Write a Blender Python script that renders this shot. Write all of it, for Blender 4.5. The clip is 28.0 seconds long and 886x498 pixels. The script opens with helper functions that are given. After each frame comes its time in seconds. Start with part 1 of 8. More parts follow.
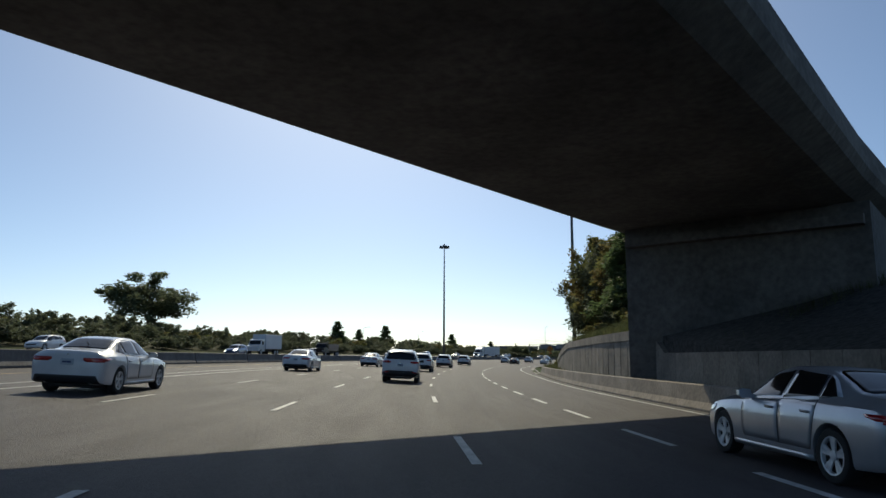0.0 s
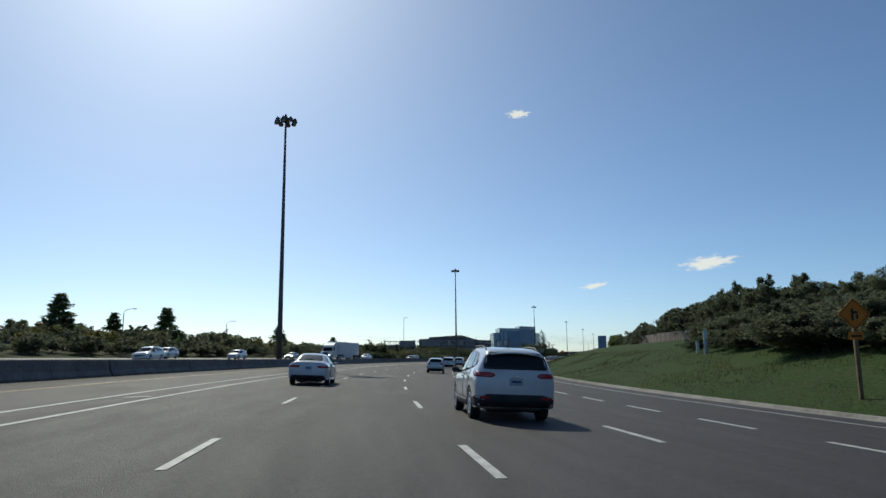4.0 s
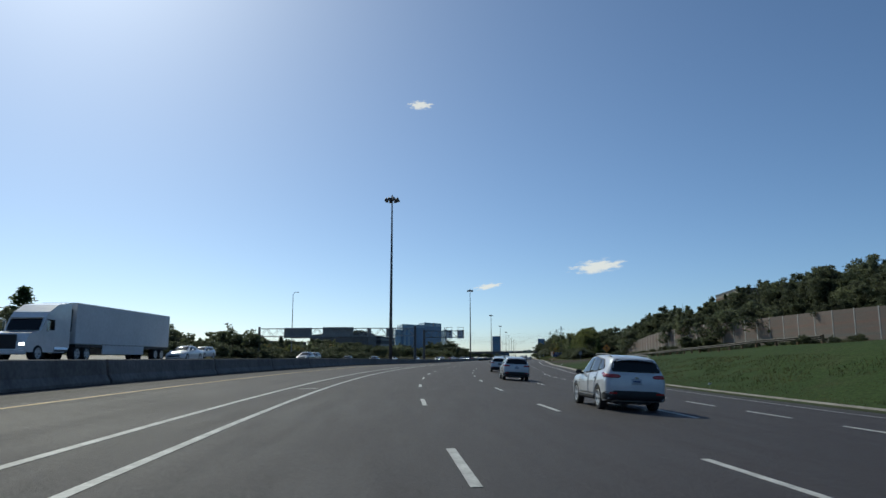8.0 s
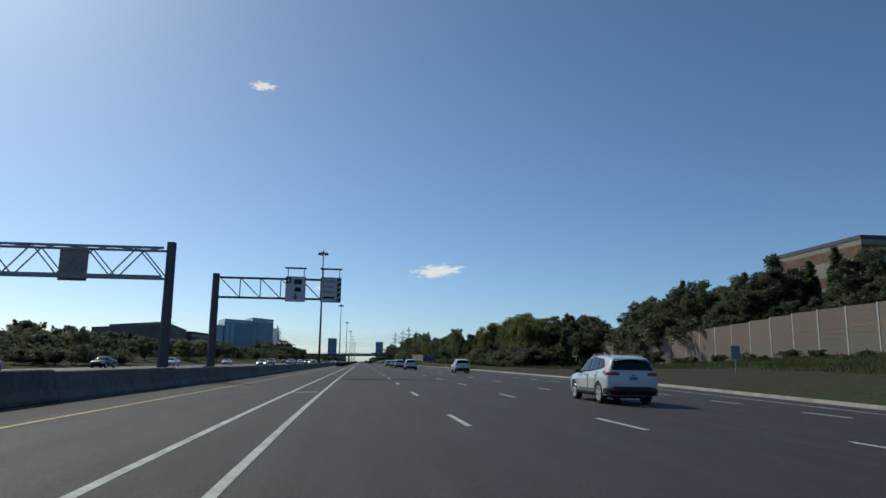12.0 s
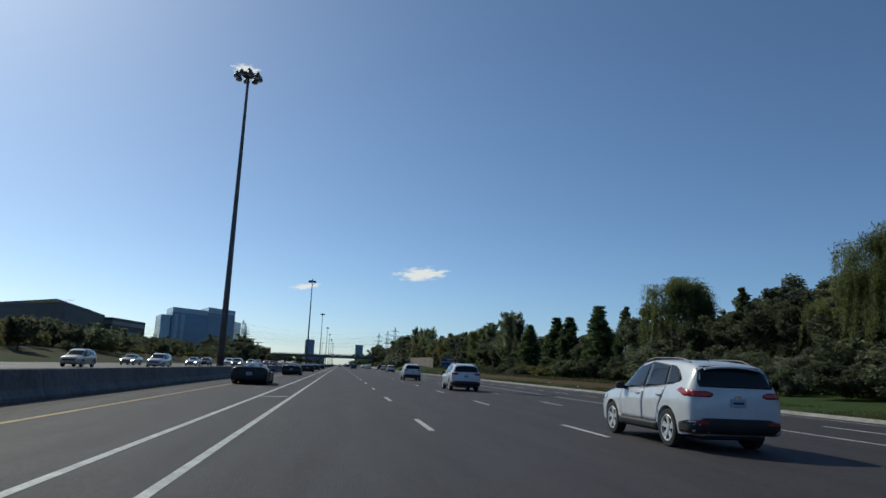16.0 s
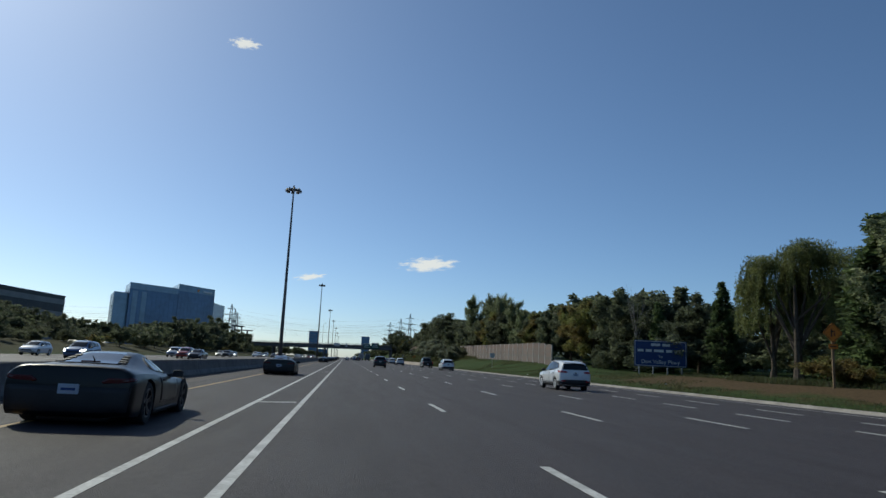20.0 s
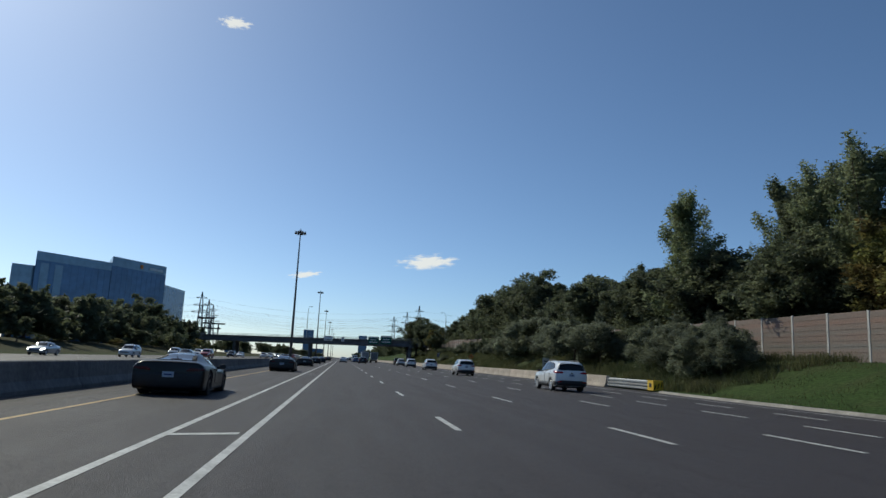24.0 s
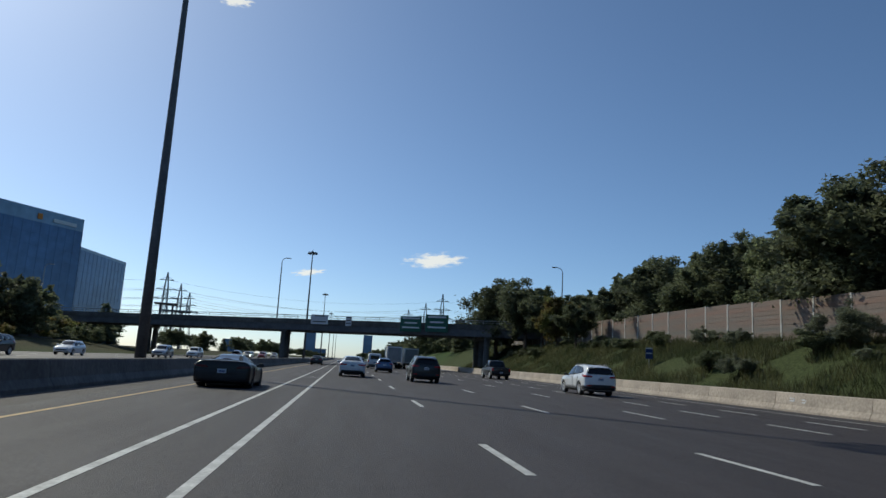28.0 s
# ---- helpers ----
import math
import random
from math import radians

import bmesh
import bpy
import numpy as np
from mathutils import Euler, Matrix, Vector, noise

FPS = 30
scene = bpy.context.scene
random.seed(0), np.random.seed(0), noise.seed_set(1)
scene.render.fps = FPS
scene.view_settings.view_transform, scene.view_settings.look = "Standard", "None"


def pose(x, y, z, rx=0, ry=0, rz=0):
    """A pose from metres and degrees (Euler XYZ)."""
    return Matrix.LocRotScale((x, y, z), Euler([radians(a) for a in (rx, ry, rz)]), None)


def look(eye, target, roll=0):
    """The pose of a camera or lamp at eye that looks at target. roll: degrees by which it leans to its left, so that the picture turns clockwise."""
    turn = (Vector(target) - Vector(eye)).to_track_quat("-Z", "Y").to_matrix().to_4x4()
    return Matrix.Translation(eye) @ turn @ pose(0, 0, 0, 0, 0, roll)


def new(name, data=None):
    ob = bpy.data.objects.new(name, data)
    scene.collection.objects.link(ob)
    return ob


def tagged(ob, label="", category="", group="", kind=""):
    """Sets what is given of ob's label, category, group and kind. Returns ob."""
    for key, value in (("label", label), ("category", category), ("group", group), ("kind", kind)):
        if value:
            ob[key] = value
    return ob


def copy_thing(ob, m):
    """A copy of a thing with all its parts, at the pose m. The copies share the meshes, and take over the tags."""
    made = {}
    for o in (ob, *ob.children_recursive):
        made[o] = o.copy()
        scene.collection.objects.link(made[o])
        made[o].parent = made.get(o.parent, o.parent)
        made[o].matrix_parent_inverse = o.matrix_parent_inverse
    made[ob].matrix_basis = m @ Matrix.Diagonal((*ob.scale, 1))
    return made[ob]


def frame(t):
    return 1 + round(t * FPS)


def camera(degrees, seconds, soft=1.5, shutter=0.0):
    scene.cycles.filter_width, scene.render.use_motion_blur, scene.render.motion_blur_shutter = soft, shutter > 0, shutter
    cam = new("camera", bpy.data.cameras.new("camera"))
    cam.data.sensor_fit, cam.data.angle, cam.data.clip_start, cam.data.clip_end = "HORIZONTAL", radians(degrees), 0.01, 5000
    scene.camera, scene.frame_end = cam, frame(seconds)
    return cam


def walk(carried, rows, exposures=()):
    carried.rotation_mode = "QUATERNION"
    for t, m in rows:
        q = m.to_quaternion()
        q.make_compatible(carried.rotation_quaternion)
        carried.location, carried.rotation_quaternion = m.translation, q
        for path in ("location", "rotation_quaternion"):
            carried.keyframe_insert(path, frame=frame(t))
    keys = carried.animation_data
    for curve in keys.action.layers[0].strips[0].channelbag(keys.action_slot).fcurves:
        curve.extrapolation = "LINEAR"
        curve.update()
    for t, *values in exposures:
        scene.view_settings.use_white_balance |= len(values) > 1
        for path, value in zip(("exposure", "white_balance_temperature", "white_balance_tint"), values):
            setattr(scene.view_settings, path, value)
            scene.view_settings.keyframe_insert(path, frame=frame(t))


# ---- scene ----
import collections

import mathutils

# ---- camera and its drive ----
cam = camera(65.9, 28.0)
PATH = [
    (0, (104.16, 13.52, 0.82), 31.25, 9.04, 0.26),
    (0.5, (96.92, 22.73, 0.84), 30.17, 8.89, -0.13),
    (1, (89.66, 32.08, 0.88), 29.05, 9.02, -0.10),
    (1.5, (82.44, 42.19, 0.90), 27.63, 9.06, -0.88),
    (2, (75.16, 52.47, 0.95), 26.22, 9.16, -0.34),
    (2.5, (68.42, 63.05, 0.97), 24.20, 9.07, -0.04),
    (3, (61.99, 74.02, 1.00), 21.24, 9.19, 0.20),
    (3.5, (56.10, 85.56, 1.01), 18.36, 9.16, -0.16),
    (4, (50.60, 97.50, 1.00), 16.10, 9.11, -0.53),
    (4.5, (45.47, 109.48, 1.00), 14.25, 9.06, -0.82),
    (5, (40.57, 121.42, 1.00), 13.42, 9.03, -0.71),
    (5.5, (35.88, 133.40, 1.02), 12.76, 9.00, -0.59),
    (6, (31.44, 145.54, 1.03), 12.01, 8.98, -0.48),
    (6.5, (27.22, 157.96, 1.05), 11.29, 8.95, -0.37),
    (7, (23.11, 170.74, 1.08), 10.28, 8.98, -0.56),
    (7.5, (18.97, 184.00, 1.11), 9.01, 9.02, 0.01),
    (8, (15.23, 197.62, 1.14), 7.02, 9.05, -0.05),
    (8.5, (11.89, 211.24, 1.16), 4.74, 9.16, 0.40),
    (9, (9.26, 224.61, 1.17), 2.51, 9.18, 0.31),
    (9.5, (7.12, 238.08, 1.17), 0.43, 9.26, 0.22),
    (10, (5.51, 251.61, 1.17), -1.45, 9.28, -0.32),
    (10.5, (4.15, 265.26, 1.18), -3.24, 9.26, -0.09),
    (11, (3.15, 279.57, 1.19), -4.77, 9.14, -0.27),
    (11.5, (2.29, 294.01, 1.21), -6.04, 9.37, 0.22),
    (12, (1.67, 308.68, 1.22), -6.59, 9.42, 0.74),
    (12.5, (1.29, 323.69, 1.24), -7.13, 9.50, 2.41),
    (13, (1.22, 338.77, 1.25), -7.72, 9.52, 2.16),
    (13.5, (1.29, 353.83, 1.25), -8.18, 9.53, 1.91),
    (14, (1.42, 368.80, 1.25), -8.65, 9.55, 1.66),
    (14.5, (1.58, 383.60, 1.25), -8.91, 9.56, 1.42),
    (15, (1.71, 398.15, 1.25), -8.42, 9.96, 2.57),
    (15.5, (1.89, 412.90, 1.25), -8.16, 9.91, 2.54),
    (16, (1.74, 427.86, 1.25), -8.04, 9.97, 2.54),
    (16.5, (1.73, 443.40, 1.25), -7.82, 9.91, 2.65),
    (17, (1.62, 459.38, 1.25), -7.66, 9.96, 2.79),
    (17.5, (1.32, 475.61, 1.25), -7.44, 9.85, 2.75),
    (18, (1.25, 491.79, 1.25), -7.35, 9.71, 2.52),
    (18.5, (1.08, 507.97, 1.25), -7.28, 9.62, 2.90),
    (19, (1.01, 523.84, 1.25), -7.37, 9.44, 3.11),
    (19.5, (1.05, 539.45, 1.25), -7.50, 9.45, 2.93),
    (20, (1.12, 554.99, 1.25), -7.63, 9.37, 2.68),
    (20.5, (1.13, 570.05, 1.25), -7.70, 9.37, 2.83),
    (21, (1.12, 585.54, 1.25), -7.72, 9.44, 3.22),
    (21.5, (1.18, 601.00, 1.25), -7.73, 9.24, 2.76),
    (22, (1.29, 616.41, 1.25), -7.74, 9.24, 2.77),
    (22.5, (1.41, 631.80, 1.25), -7.75, 9.24, 2.78),
    (23, (1.49, 647.16, 1.25), -7.78, 9.24, 2.79),
    (23.5, (1.51, 662.51, 1.25), -7.83, 9.23, 2.80),
    (24, (1.42, 677.87, 1.25), -7.92, 9.41, 2.74),
    (24.5, (1.55, 693.33, 1.25), -7.84, 9.37, 2.67),
    (25, (1.45, 708.73, 1.25), -7.74, 9.42, 2.73),
    (25.5, (1.65, 724.17, 1.25), -7.52, 9.44, 2.92),
    (26, (1.41, 739.81, 1.25), -7.51, 9.51, 2.94),
    (26.5, (1.41, 755.37, 1.25), -7.55, 9.49, 2.81),
    (27, (1.40, 770.71, 1.25), -7.56, 9.51, 2.83),
    (27.5, (1.72, 785.70, 1.25), -7.44, 9.57, 3.12),
    (28, (1.41, 800.29, 1.25), -7.52, 9.51, 3.26),
]


def gaze(eye, yaw, pitch, roll):
    a, b = radians(yaw), radians(pitch)
    way = Vector((-math.sin(a) * math.cos(b), math.cos(a) * math.cos(b), math.sin(b)))
    return look(eye, Vector(eye) + 5 * way, roll)


walk(cam, [(t, gaze(eye, yaw, pitch, roll)) for t, eye, yaw, pitch, roll in PATH],
     exposures=[(0.0, 0.2, 7150, 1), (1.5, 0.16, 6480, 0), (4.0, 0.06, 6500, -2), (9.0, 0.0, 6350, -2), (20.0, 0.04, 6380, -1), (28.0, 0.14, 6420, 0)])

# ---- sky and sun ----
SUN_EL, SUN_AZ = 39.0, 38.5          # degrees up; degrees to the left of +y
world = bpy.data.worlds.new("sky")
scene.world = world
world.use_nodes = True
wn, wl = world.node_tree.nodes, world.node_tree.links
wn.clear()
sky = wn.new("ShaderNodeTexSky")
sky.sky_type = "NISHITA"
sky.sun_disc = False
sky.sun_elevation, sky.sun_rotation = radians(SUN_EL), radians(-SUN_AZ)
sky.air_density, sky.dust_density, sky.ozone_density = 0.65, 0.7, 5.2
back = wn.new("ShaderNodeBackground")
back.inputs["Strength"].default_value = 0.103
wout = wn.new("ShaderNodeOutputWorld")
wl.new(sky.outputs[0], back.inputs["Color"])
wl.new(back.outputs[0], wout.inputs["Surface"])

sun_data = bpy.data.lights.new("sun", "SUN")
sun_data.energy, sun_data.angle, sun_data.color = 2.5, radians(0.53), (1.0, 0.91, 0.77)
sun = new("sun", sun_data)
_el, _az = radians(SUN_EL), radians(SUN_AZ)
SUN_DIR = Vector((-math.sin(_az) * math.cos(_el), math.cos(_az) * math.cos(_el), math.sin(_el)))
sun.matrix_world = look((0, 0, 60), Vector((0, 0, 60)) - SUN_DIR)


# ---- materials ----
def material(name, base, rough=0.6, metal=0.0, spread=0.15, scale=3.0, fine=30.0, bump=0.0, bump_scale=40.0,
             second=None, coords="Object", random=0.0, spec=0.5, coat=0.0, streak=None, translucent=0.0):
    """A procedural surface: base colour varied at two scales, optional second colour in patches, bump and per-piece variation."""
    m = bpy.data.materials.new(name)
    m.use_nodes = True
    n, l = m.node_tree.nodes, m.node_tree.links
    b = n["Principled BSDF"]
    b.inputs["Roughness"].default_value = rough
    b.inputs["Metallic"].default_value = metal
    b.inputs["Specular IOR Level"].default_value = spec
    b.inputs["Coat Weight"].default_value = coat
    tc = n.new("ShaderNodeTexCoord")
    src = tc.outputs[coords]
    if streak:
        mp = n.new("ShaderNodeMapping")
        mp.inputs["Scale"].default_value = streak
        l.new(src, mp.inputs["Vector"])
        big_src = mp.outputs[0]
    else:
        big_src = src
    big = n.new("ShaderNodeTexNoise")
    big.inputs["Scale"].default_value, big.inputs["Detail"].default_value = scale, 4.0
    l.new(big_src, big.inputs["Vector"])
    small = n.new("ShaderNodeTexNoise")
    small.inputs["Scale"].default_value, small.inputs["Detail"].default_value = fine, 3.0
    l.new(src, small.inputs["Vector"])
    c1, c2 = [v * (1 - spread) for v in base], [min(1, v * (1 + spread)) for v in base]
    ramp = n.new("ShaderNodeMix")
    ramp.data_type = "RGBA"
    ramp.inputs["A"].default_value = (*c1, 1)
    ramp.inputs["B"].default_value = (*(second or c2), 1)
    stretch = n.new("ShaderNodeMapRange")
    stretch.inputs["From Min"].default_value, stretch.inputs["From Max"].default_value = 0.35, 0.65
    l.new(big.outputs[0], stretch.inputs["Value"])
    l.new(stretch.outputs[0], ramp.inputs["Factor"])
    hsv = n.new("ShaderNodeHueSaturation")
    l.new(ramp.outputs["Result"], hsv.inputs["Color"])
    val = n.new("ShaderNodeMapRange")
    val.inputs["From Min"].default_value, val.inputs["From Max"].default_value = 0.3, 0.7
    val.inputs["To Min"].default_value, val.inputs["To Max"].default_value = 1 - spread, 1 + spread
    l.new(small.outputs[0], val.inputs["Value"])
    if random:
        info = n.new("ShaderNodeObjectInfo")
        rr = n.new("ShaderNodeMapRange")
        rr.inputs["To Min"].default_value, rr.inputs["To Max"].default_value = 1 - random, 1 + random
        l.new(info.outputs["Random"], rr.inputs["Value"])
        mul = n.new("ShaderNodeMath")
        mul.operation = "MULTIPLY"
        l.new(val.outputs[0], mul.inputs[0])
        l.new(rr.outputs[0], mul.inputs[1])
        l.new(mul.outputs[0], hsv.inputs["Value"])
    else:
        l.new(val.outputs[0], hsv.inputs["Value"])
    l.new(hsv.outputs[0], b.inputs["Base Color"])
    if bump:
        bn = n.new("ShaderNodeTexNoise")
        bn.inputs["Scale"].default_value, bn.inputs["Detail"].default_value = bump_scale, 4.0
        l.new(src, bn.inputs["Vector"])
        bp = n.new("ShaderNodeBump")
        bp.inputs["Strength"].default_value, bp.inputs["Distance"].default_value = bump, 0.02
        l.new(bn.outputs[0], bp.inputs["Height"])
        l.new(bp.outputs[0], b.inputs["Normal"])
    if translucent:
        tr = n.new("ShaderNodeBsdfTranslucent")
        glow = n.new("ShaderNodeHueSaturation")
        glow.inputs["Value"].default_value, glow.inputs["Saturation"].default_value = 1.8, 1.0
        l.new(hsv.outputs[0], glow.inputs["Color"])
        l.new(glow.outputs[0], tr.inputs["Color"])
        mx = n.new("ShaderNodeMixShader")
        mx.inputs[0].default_value = translucent
        l.new(b.outputs[0], mx.inputs[1])
        l.new(tr.outputs[0], mx.inputs[2])
        l.new(mx.outputs[0], n["Material Output"].inputs["Surface"])
    return m


def asphalt_material(name, base, lanes=3.7, tracks=0.05):
    """Worn asphalt: stone grain, long streaks, faint polished wheel tracks and darker oil drip between them."""
    m = bpy.data.materials.new(name)
    m.use_nodes = True
    n, l = m.node_tree.nodes, m.node_tree.links
    b = n["Principled BSDF"]
    b.inputs["Specular IOR Level"].default_value = 0.4
    uv = n.new("ShaderNodeTexCoord").outputs["UV"]

    def grain(scale, stretch=(1, 1, 1), detail=4.0, lo=0.0, hi=1.0, a=0.35, c=0.65):
        mp, t, r = n.new("ShaderNodeMapping"), n.new("ShaderNodeTexNoise"), n.new("ShaderNodeMapRange")
        mp.inputs["Scale"].default_value = stretch
        t.inputs["Scale"].default_value, t.inputs["Detail"].default_value = scale, detail
        l.new(uv, mp.inputs["Vector"])
        l.new(mp.outputs[0], t.inputs["Vector"])
        for key, v in (("From Min", a), ("From Max", c), ("To Min", lo), ("To Max", hi)):
            r.inputs[key].default_value = v
        l.new(t.outputs[0], r.inputs["Value"])
        return r.outputs[0]

    def times(a, c):
        q = n.new("ShaderNodeMath")
        q.operation = "MULTIPLY"
        l.new(a, q.inputs[0])
        l.new(c, q.inputs[1])
        return q.outputs[0]

    sep = n.new("ShaderNodeSeparateXYZ")
    l.new(uv, sep.inputs[0])
    wob = n.new("ShaderNodeMath")
    wob.operation = "MULTIPLY_ADD"
    wob.inputs[1].default_value, wob.inputs[2].default_value = 4 * math.pi / lanes, 0.6
    l.new(sep.outputs[0], wob.inputs[0])
    wave = n.new("ShaderNodeMath")
    wave.operation = "SINE"
    l.new(wob.outputs[0], wave.inputs[0])
    band = n.new("ShaderNodeMapRange")
    for key, v in (("From Min", -1), ("From Max", 1), ("To Min", 1 - tracks), ("To Max", 1 + tracks)):
        band.inputs[key].default_value = v
    l.new(wave.outputs[0], band.inputs["Value"])
    value = times(times(grain(1.1, (0.9, 0.012, 1), 4, 0.94, 1.06), grain(0.05, (1, 0.3, 1), 3, 0.95, 1.05)), band.outputs[0])
    value = times(value, times(grain(24.0, (1, 1, 1), 5, 0.5, 1.55, 0.3, 0.7), grain(6.0, (1, 0.8, 1), 4, 0.9, 1.1)))
    hsv = n.new("ShaderNodeHueSaturation")
    hsv.inputs["Color"].default_value = (*base, 1)
    l.new(value, hsv.inputs["Value"])
    l.new(hsv.outputs[0], b.inputs["Base Color"])
    l.new(grain(2.0, (1, 0.1, 1), 3, 0.68, 0.75), b.inputs["Roughness"])
    bp = n.new("ShaderNodeBump")
    bp.inputs["Strength"].default_value, bp.inputs["Distance"].default_value = 0.55, 0.02
    l.new(grain(60.0, (1, 1, 1), 4), bp.inputs["Height"])
    l.new(bp.outputs[0], b.inputs["Normal"])
    return m


ASPHALT = asphalt_material("asphalt", (0.0465, 0.0392, 0.0430))
ASPHALT_OLD = material("asphalt_shoulder", (0.072, 0.064, 0.062), 0.85, spread=0.28, scale=1.0, fine=11.0, bump=0.5, bump_scale=50, coords="UV", streak=(0.8, 0.03, 1), spec=0.4)
# paler copy of the asphalt, with sun glare put into its base colour
ASPHALT_PALE = material("asphalt_oncoming", (0.095, 0.085, 0.08), 0.7, spread=0.15, scale=1.0, fine=6.0, bump=0.3, bump_scale=40, coords="UV", streak=(0.8, 0.02, 1), spec=0.4)
PAINT_WHITE = material("line_paint_white", (0.50, 0.50, 0.48), 0.7, spread=0.2, scale=2.0, fine=18.0)
PAINT_YELLOW = material("line_paint_yellow", (0.44, 0.29, 0.12), 0.7, spread=0.2, scale=2.0, fine=18.0)
# darkened beyond its staining: the retaining wall's shade is put in here
CONCRETE = material("concrete_barrier", (0.22, 0.19, 0.158), 0.9, spread=0.2, scale=0.9, fine=8.0, bump=0.3, bump_scale=25, random=0.12)
# darker copy of the barrier concrete; the median side's shade is in this colour
CONCRETE_SHADE_GREY = material("concrete_shade_grey", (0.14, 0.134, 0.128), 0.9, spread=0.2, scale=0.8, fine=7.0, bump=0.3, bump_scale=20, random=0.1)
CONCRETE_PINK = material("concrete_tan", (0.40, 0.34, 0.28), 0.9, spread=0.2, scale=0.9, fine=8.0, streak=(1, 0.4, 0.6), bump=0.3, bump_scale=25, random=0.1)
# shade below the deck is put into this dark base colour
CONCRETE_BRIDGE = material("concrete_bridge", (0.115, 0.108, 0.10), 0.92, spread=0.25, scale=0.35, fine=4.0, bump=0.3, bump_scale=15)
KERB = material("kerb_concrete", (0.31, 0.285, 0.255), 0.9, spread=0.2, scale=0.8, fine=8.0, bump=0.2)
DRY = material("dry_ground", (0.085, 0.085, 0.04), 0.95, spread=0.35, scale=0.1, fine=2.0, second=(0.05, 0.075, 0.025), bump=0.5, bump_scale=8, spec=0.1)
STEEL = material("galvanised_steel", (0.30, 0.31, 0.32), 0.55, 0.6, spread=0.12, scale=1.5, fine=12.0)
RAIL_BROWN = material("wood_brown_rail", (0.075, 0.066, 0.056), 0.75, 0.1, spread=0.25, scale=1.5, fine=12.0)
STEEL_DARK = material("weathered_steel", (0.11, 0.11, 0.115), 0.6, 0.4, spread=0.15, scale=1.0, fine=8.0)
LAMP_GLASS = material("lamp_lens", (0.55, 0.56, 0.58), 0.25, spread=0.05)
BARK = material("bark", (0.085, 0.065, 0.05), 0.95, spread=0.3, scale=4.0, fine=20.0, bump=0.8, bump_scale=18)
BARK_PALE = material("dead_wood", (0.22, 0.2, 0.18), 0.95, spread=0.25, scale=4.0, fine=20.0)


def leaf_material(name, base, second):
    return material(name, base, 0.6, spread=0.3, scale=0.35, fine=1.6, second=second, spec=0.25, random=0.18, translucent=0.5)


# leaf colours lifted, the first two greyed, to put distance haze in
LEAF_DARK = leaf_material("leaf_dark_green", (0.074, 0.090, 0.052), (0.112, 0.124, 0.074))
LEAF_MID = leaf_material("leaf_green", (0.088, 0.108, 0.060), (0.126, 0.140, 0.080))
LEAF_WILLOW = leaf_material("leaf_willow", (0.101, 0.124, 0.046), (0.159, 0.173, 0.068))
LEAF_OLIVE = leaf_material("leaf_grey_olive", (0.115, 0.132, 0.089), (0.182, 0.196, 0.135))
LEAF_RUST = leaf_material("leaf_turning", (0.176, 0.121, 0.049), (0.128, 0.149, 0.049))
LEAF_POPLAR = leaf_material("leaf_poplar", (0.135, 0.169, 0.081), (0.203, 0.223, 0.128))
NEEDLE = leaf_material("needles", (0.065, 0.097, 0.043), (0.095, 0.128, 0.051))
WEED = leaf_material("tall_weeds", (0.046, 0.060, 0.026), (0.075, 0.075, 0.036))
GLASS_BLUE = material("curtain_wall_glass", (0.04, 0.105, 0.225), 0.18, 0.25, spread=0.12, scale=0.05, fine=0.4, spec=0.8, random=0.05)
GLASS_PALE = material("curtain_wall_pale", (0.16, 0.24, 0.33), 0.25, 0.3, spread=0.1, scale=0.05, fine=0.4, spec=0.8, random=0.08)
CLADDING = material("dark_cladding", (0.07, 0.075, 0.085), 0.7, spread=0.15, scale=0.1, fine=1.0)
OFFICE = material("office_cladding", (0.085, 0.085, 0.085), 0.8, spread=0.15, scale=0.15, fine=1.5)
OFFICE_BAND = material("office_pale_band", (0.24, 0.24, 0.235), 0.7, spread=0.12, scale=0.2, fine=1.5)
BRICK_BROWN = material("brown_brick", (0.16, 0.085, 0.06), 0.9, spread=0.2, scale=0.6, fine=9.0, bump=0.3, bump_scale=20)
PRECAST = material("precast_panels", (0.26, 0.235, 0.20), 0.85, spread=0.15, scale=0.15, fine=1.5)
WINDOW_DARK = material("window_strip", (0.02, 0.026, 0.035), 0.15, spread=0.1, spec=0.8)
NOISE_WALL = material("noise_wall_panel", (0.20, 0.185, 0.165), 0.9, spread=0.12, scale=0.6, fine=9.0, second=(0.23, 0.15, 0.12), bump=0.5, bump_scale=18, streak=(0.15, 0.15, 2.2), random=0.1)
NOISE_POST = material("noise_wall_post", (0.48, 0.46, 0.43), 0.85, spread=0.12, scale=0.8, fine=8.0)
SIGN_BACK = material("sign_back_aluminium", (0.27, 0.275, 0.28), 0.55, 0.3, spread=0.1, scale=0.8, fine=6.0)
SIGN_WHITE = material("sign_white", (0.62, 0.63, 0.64), 0.5, spread=0.06)
SIGN_GREEN = material("sign_green", (0.008, 0.085, 0.05), 0.45, spread=0.1)
SIGN_BLUE = material("sign_blue", (0.012, 0.04, 0.16), 0.45, spread=0.1)
SIGN_ORANGE = material("sign_orange", (0.62, 0.20, 0.02), 0.5, spread=0.1)
SIGN_BLACK = material("sign_black", (0.015, 0.015, 0.016), 0.5, spread=0.1)
SIGN_YELLOW = material("sign_yellow", (0.65, 0.42, 0.03), 0.5, spread=0.08)
WOOD_POST = material("wooden_post", (0.22, 0.15, 0.085), 0.9, spread=0.2, scale=2.0, fine=15.0, bump=0.4)


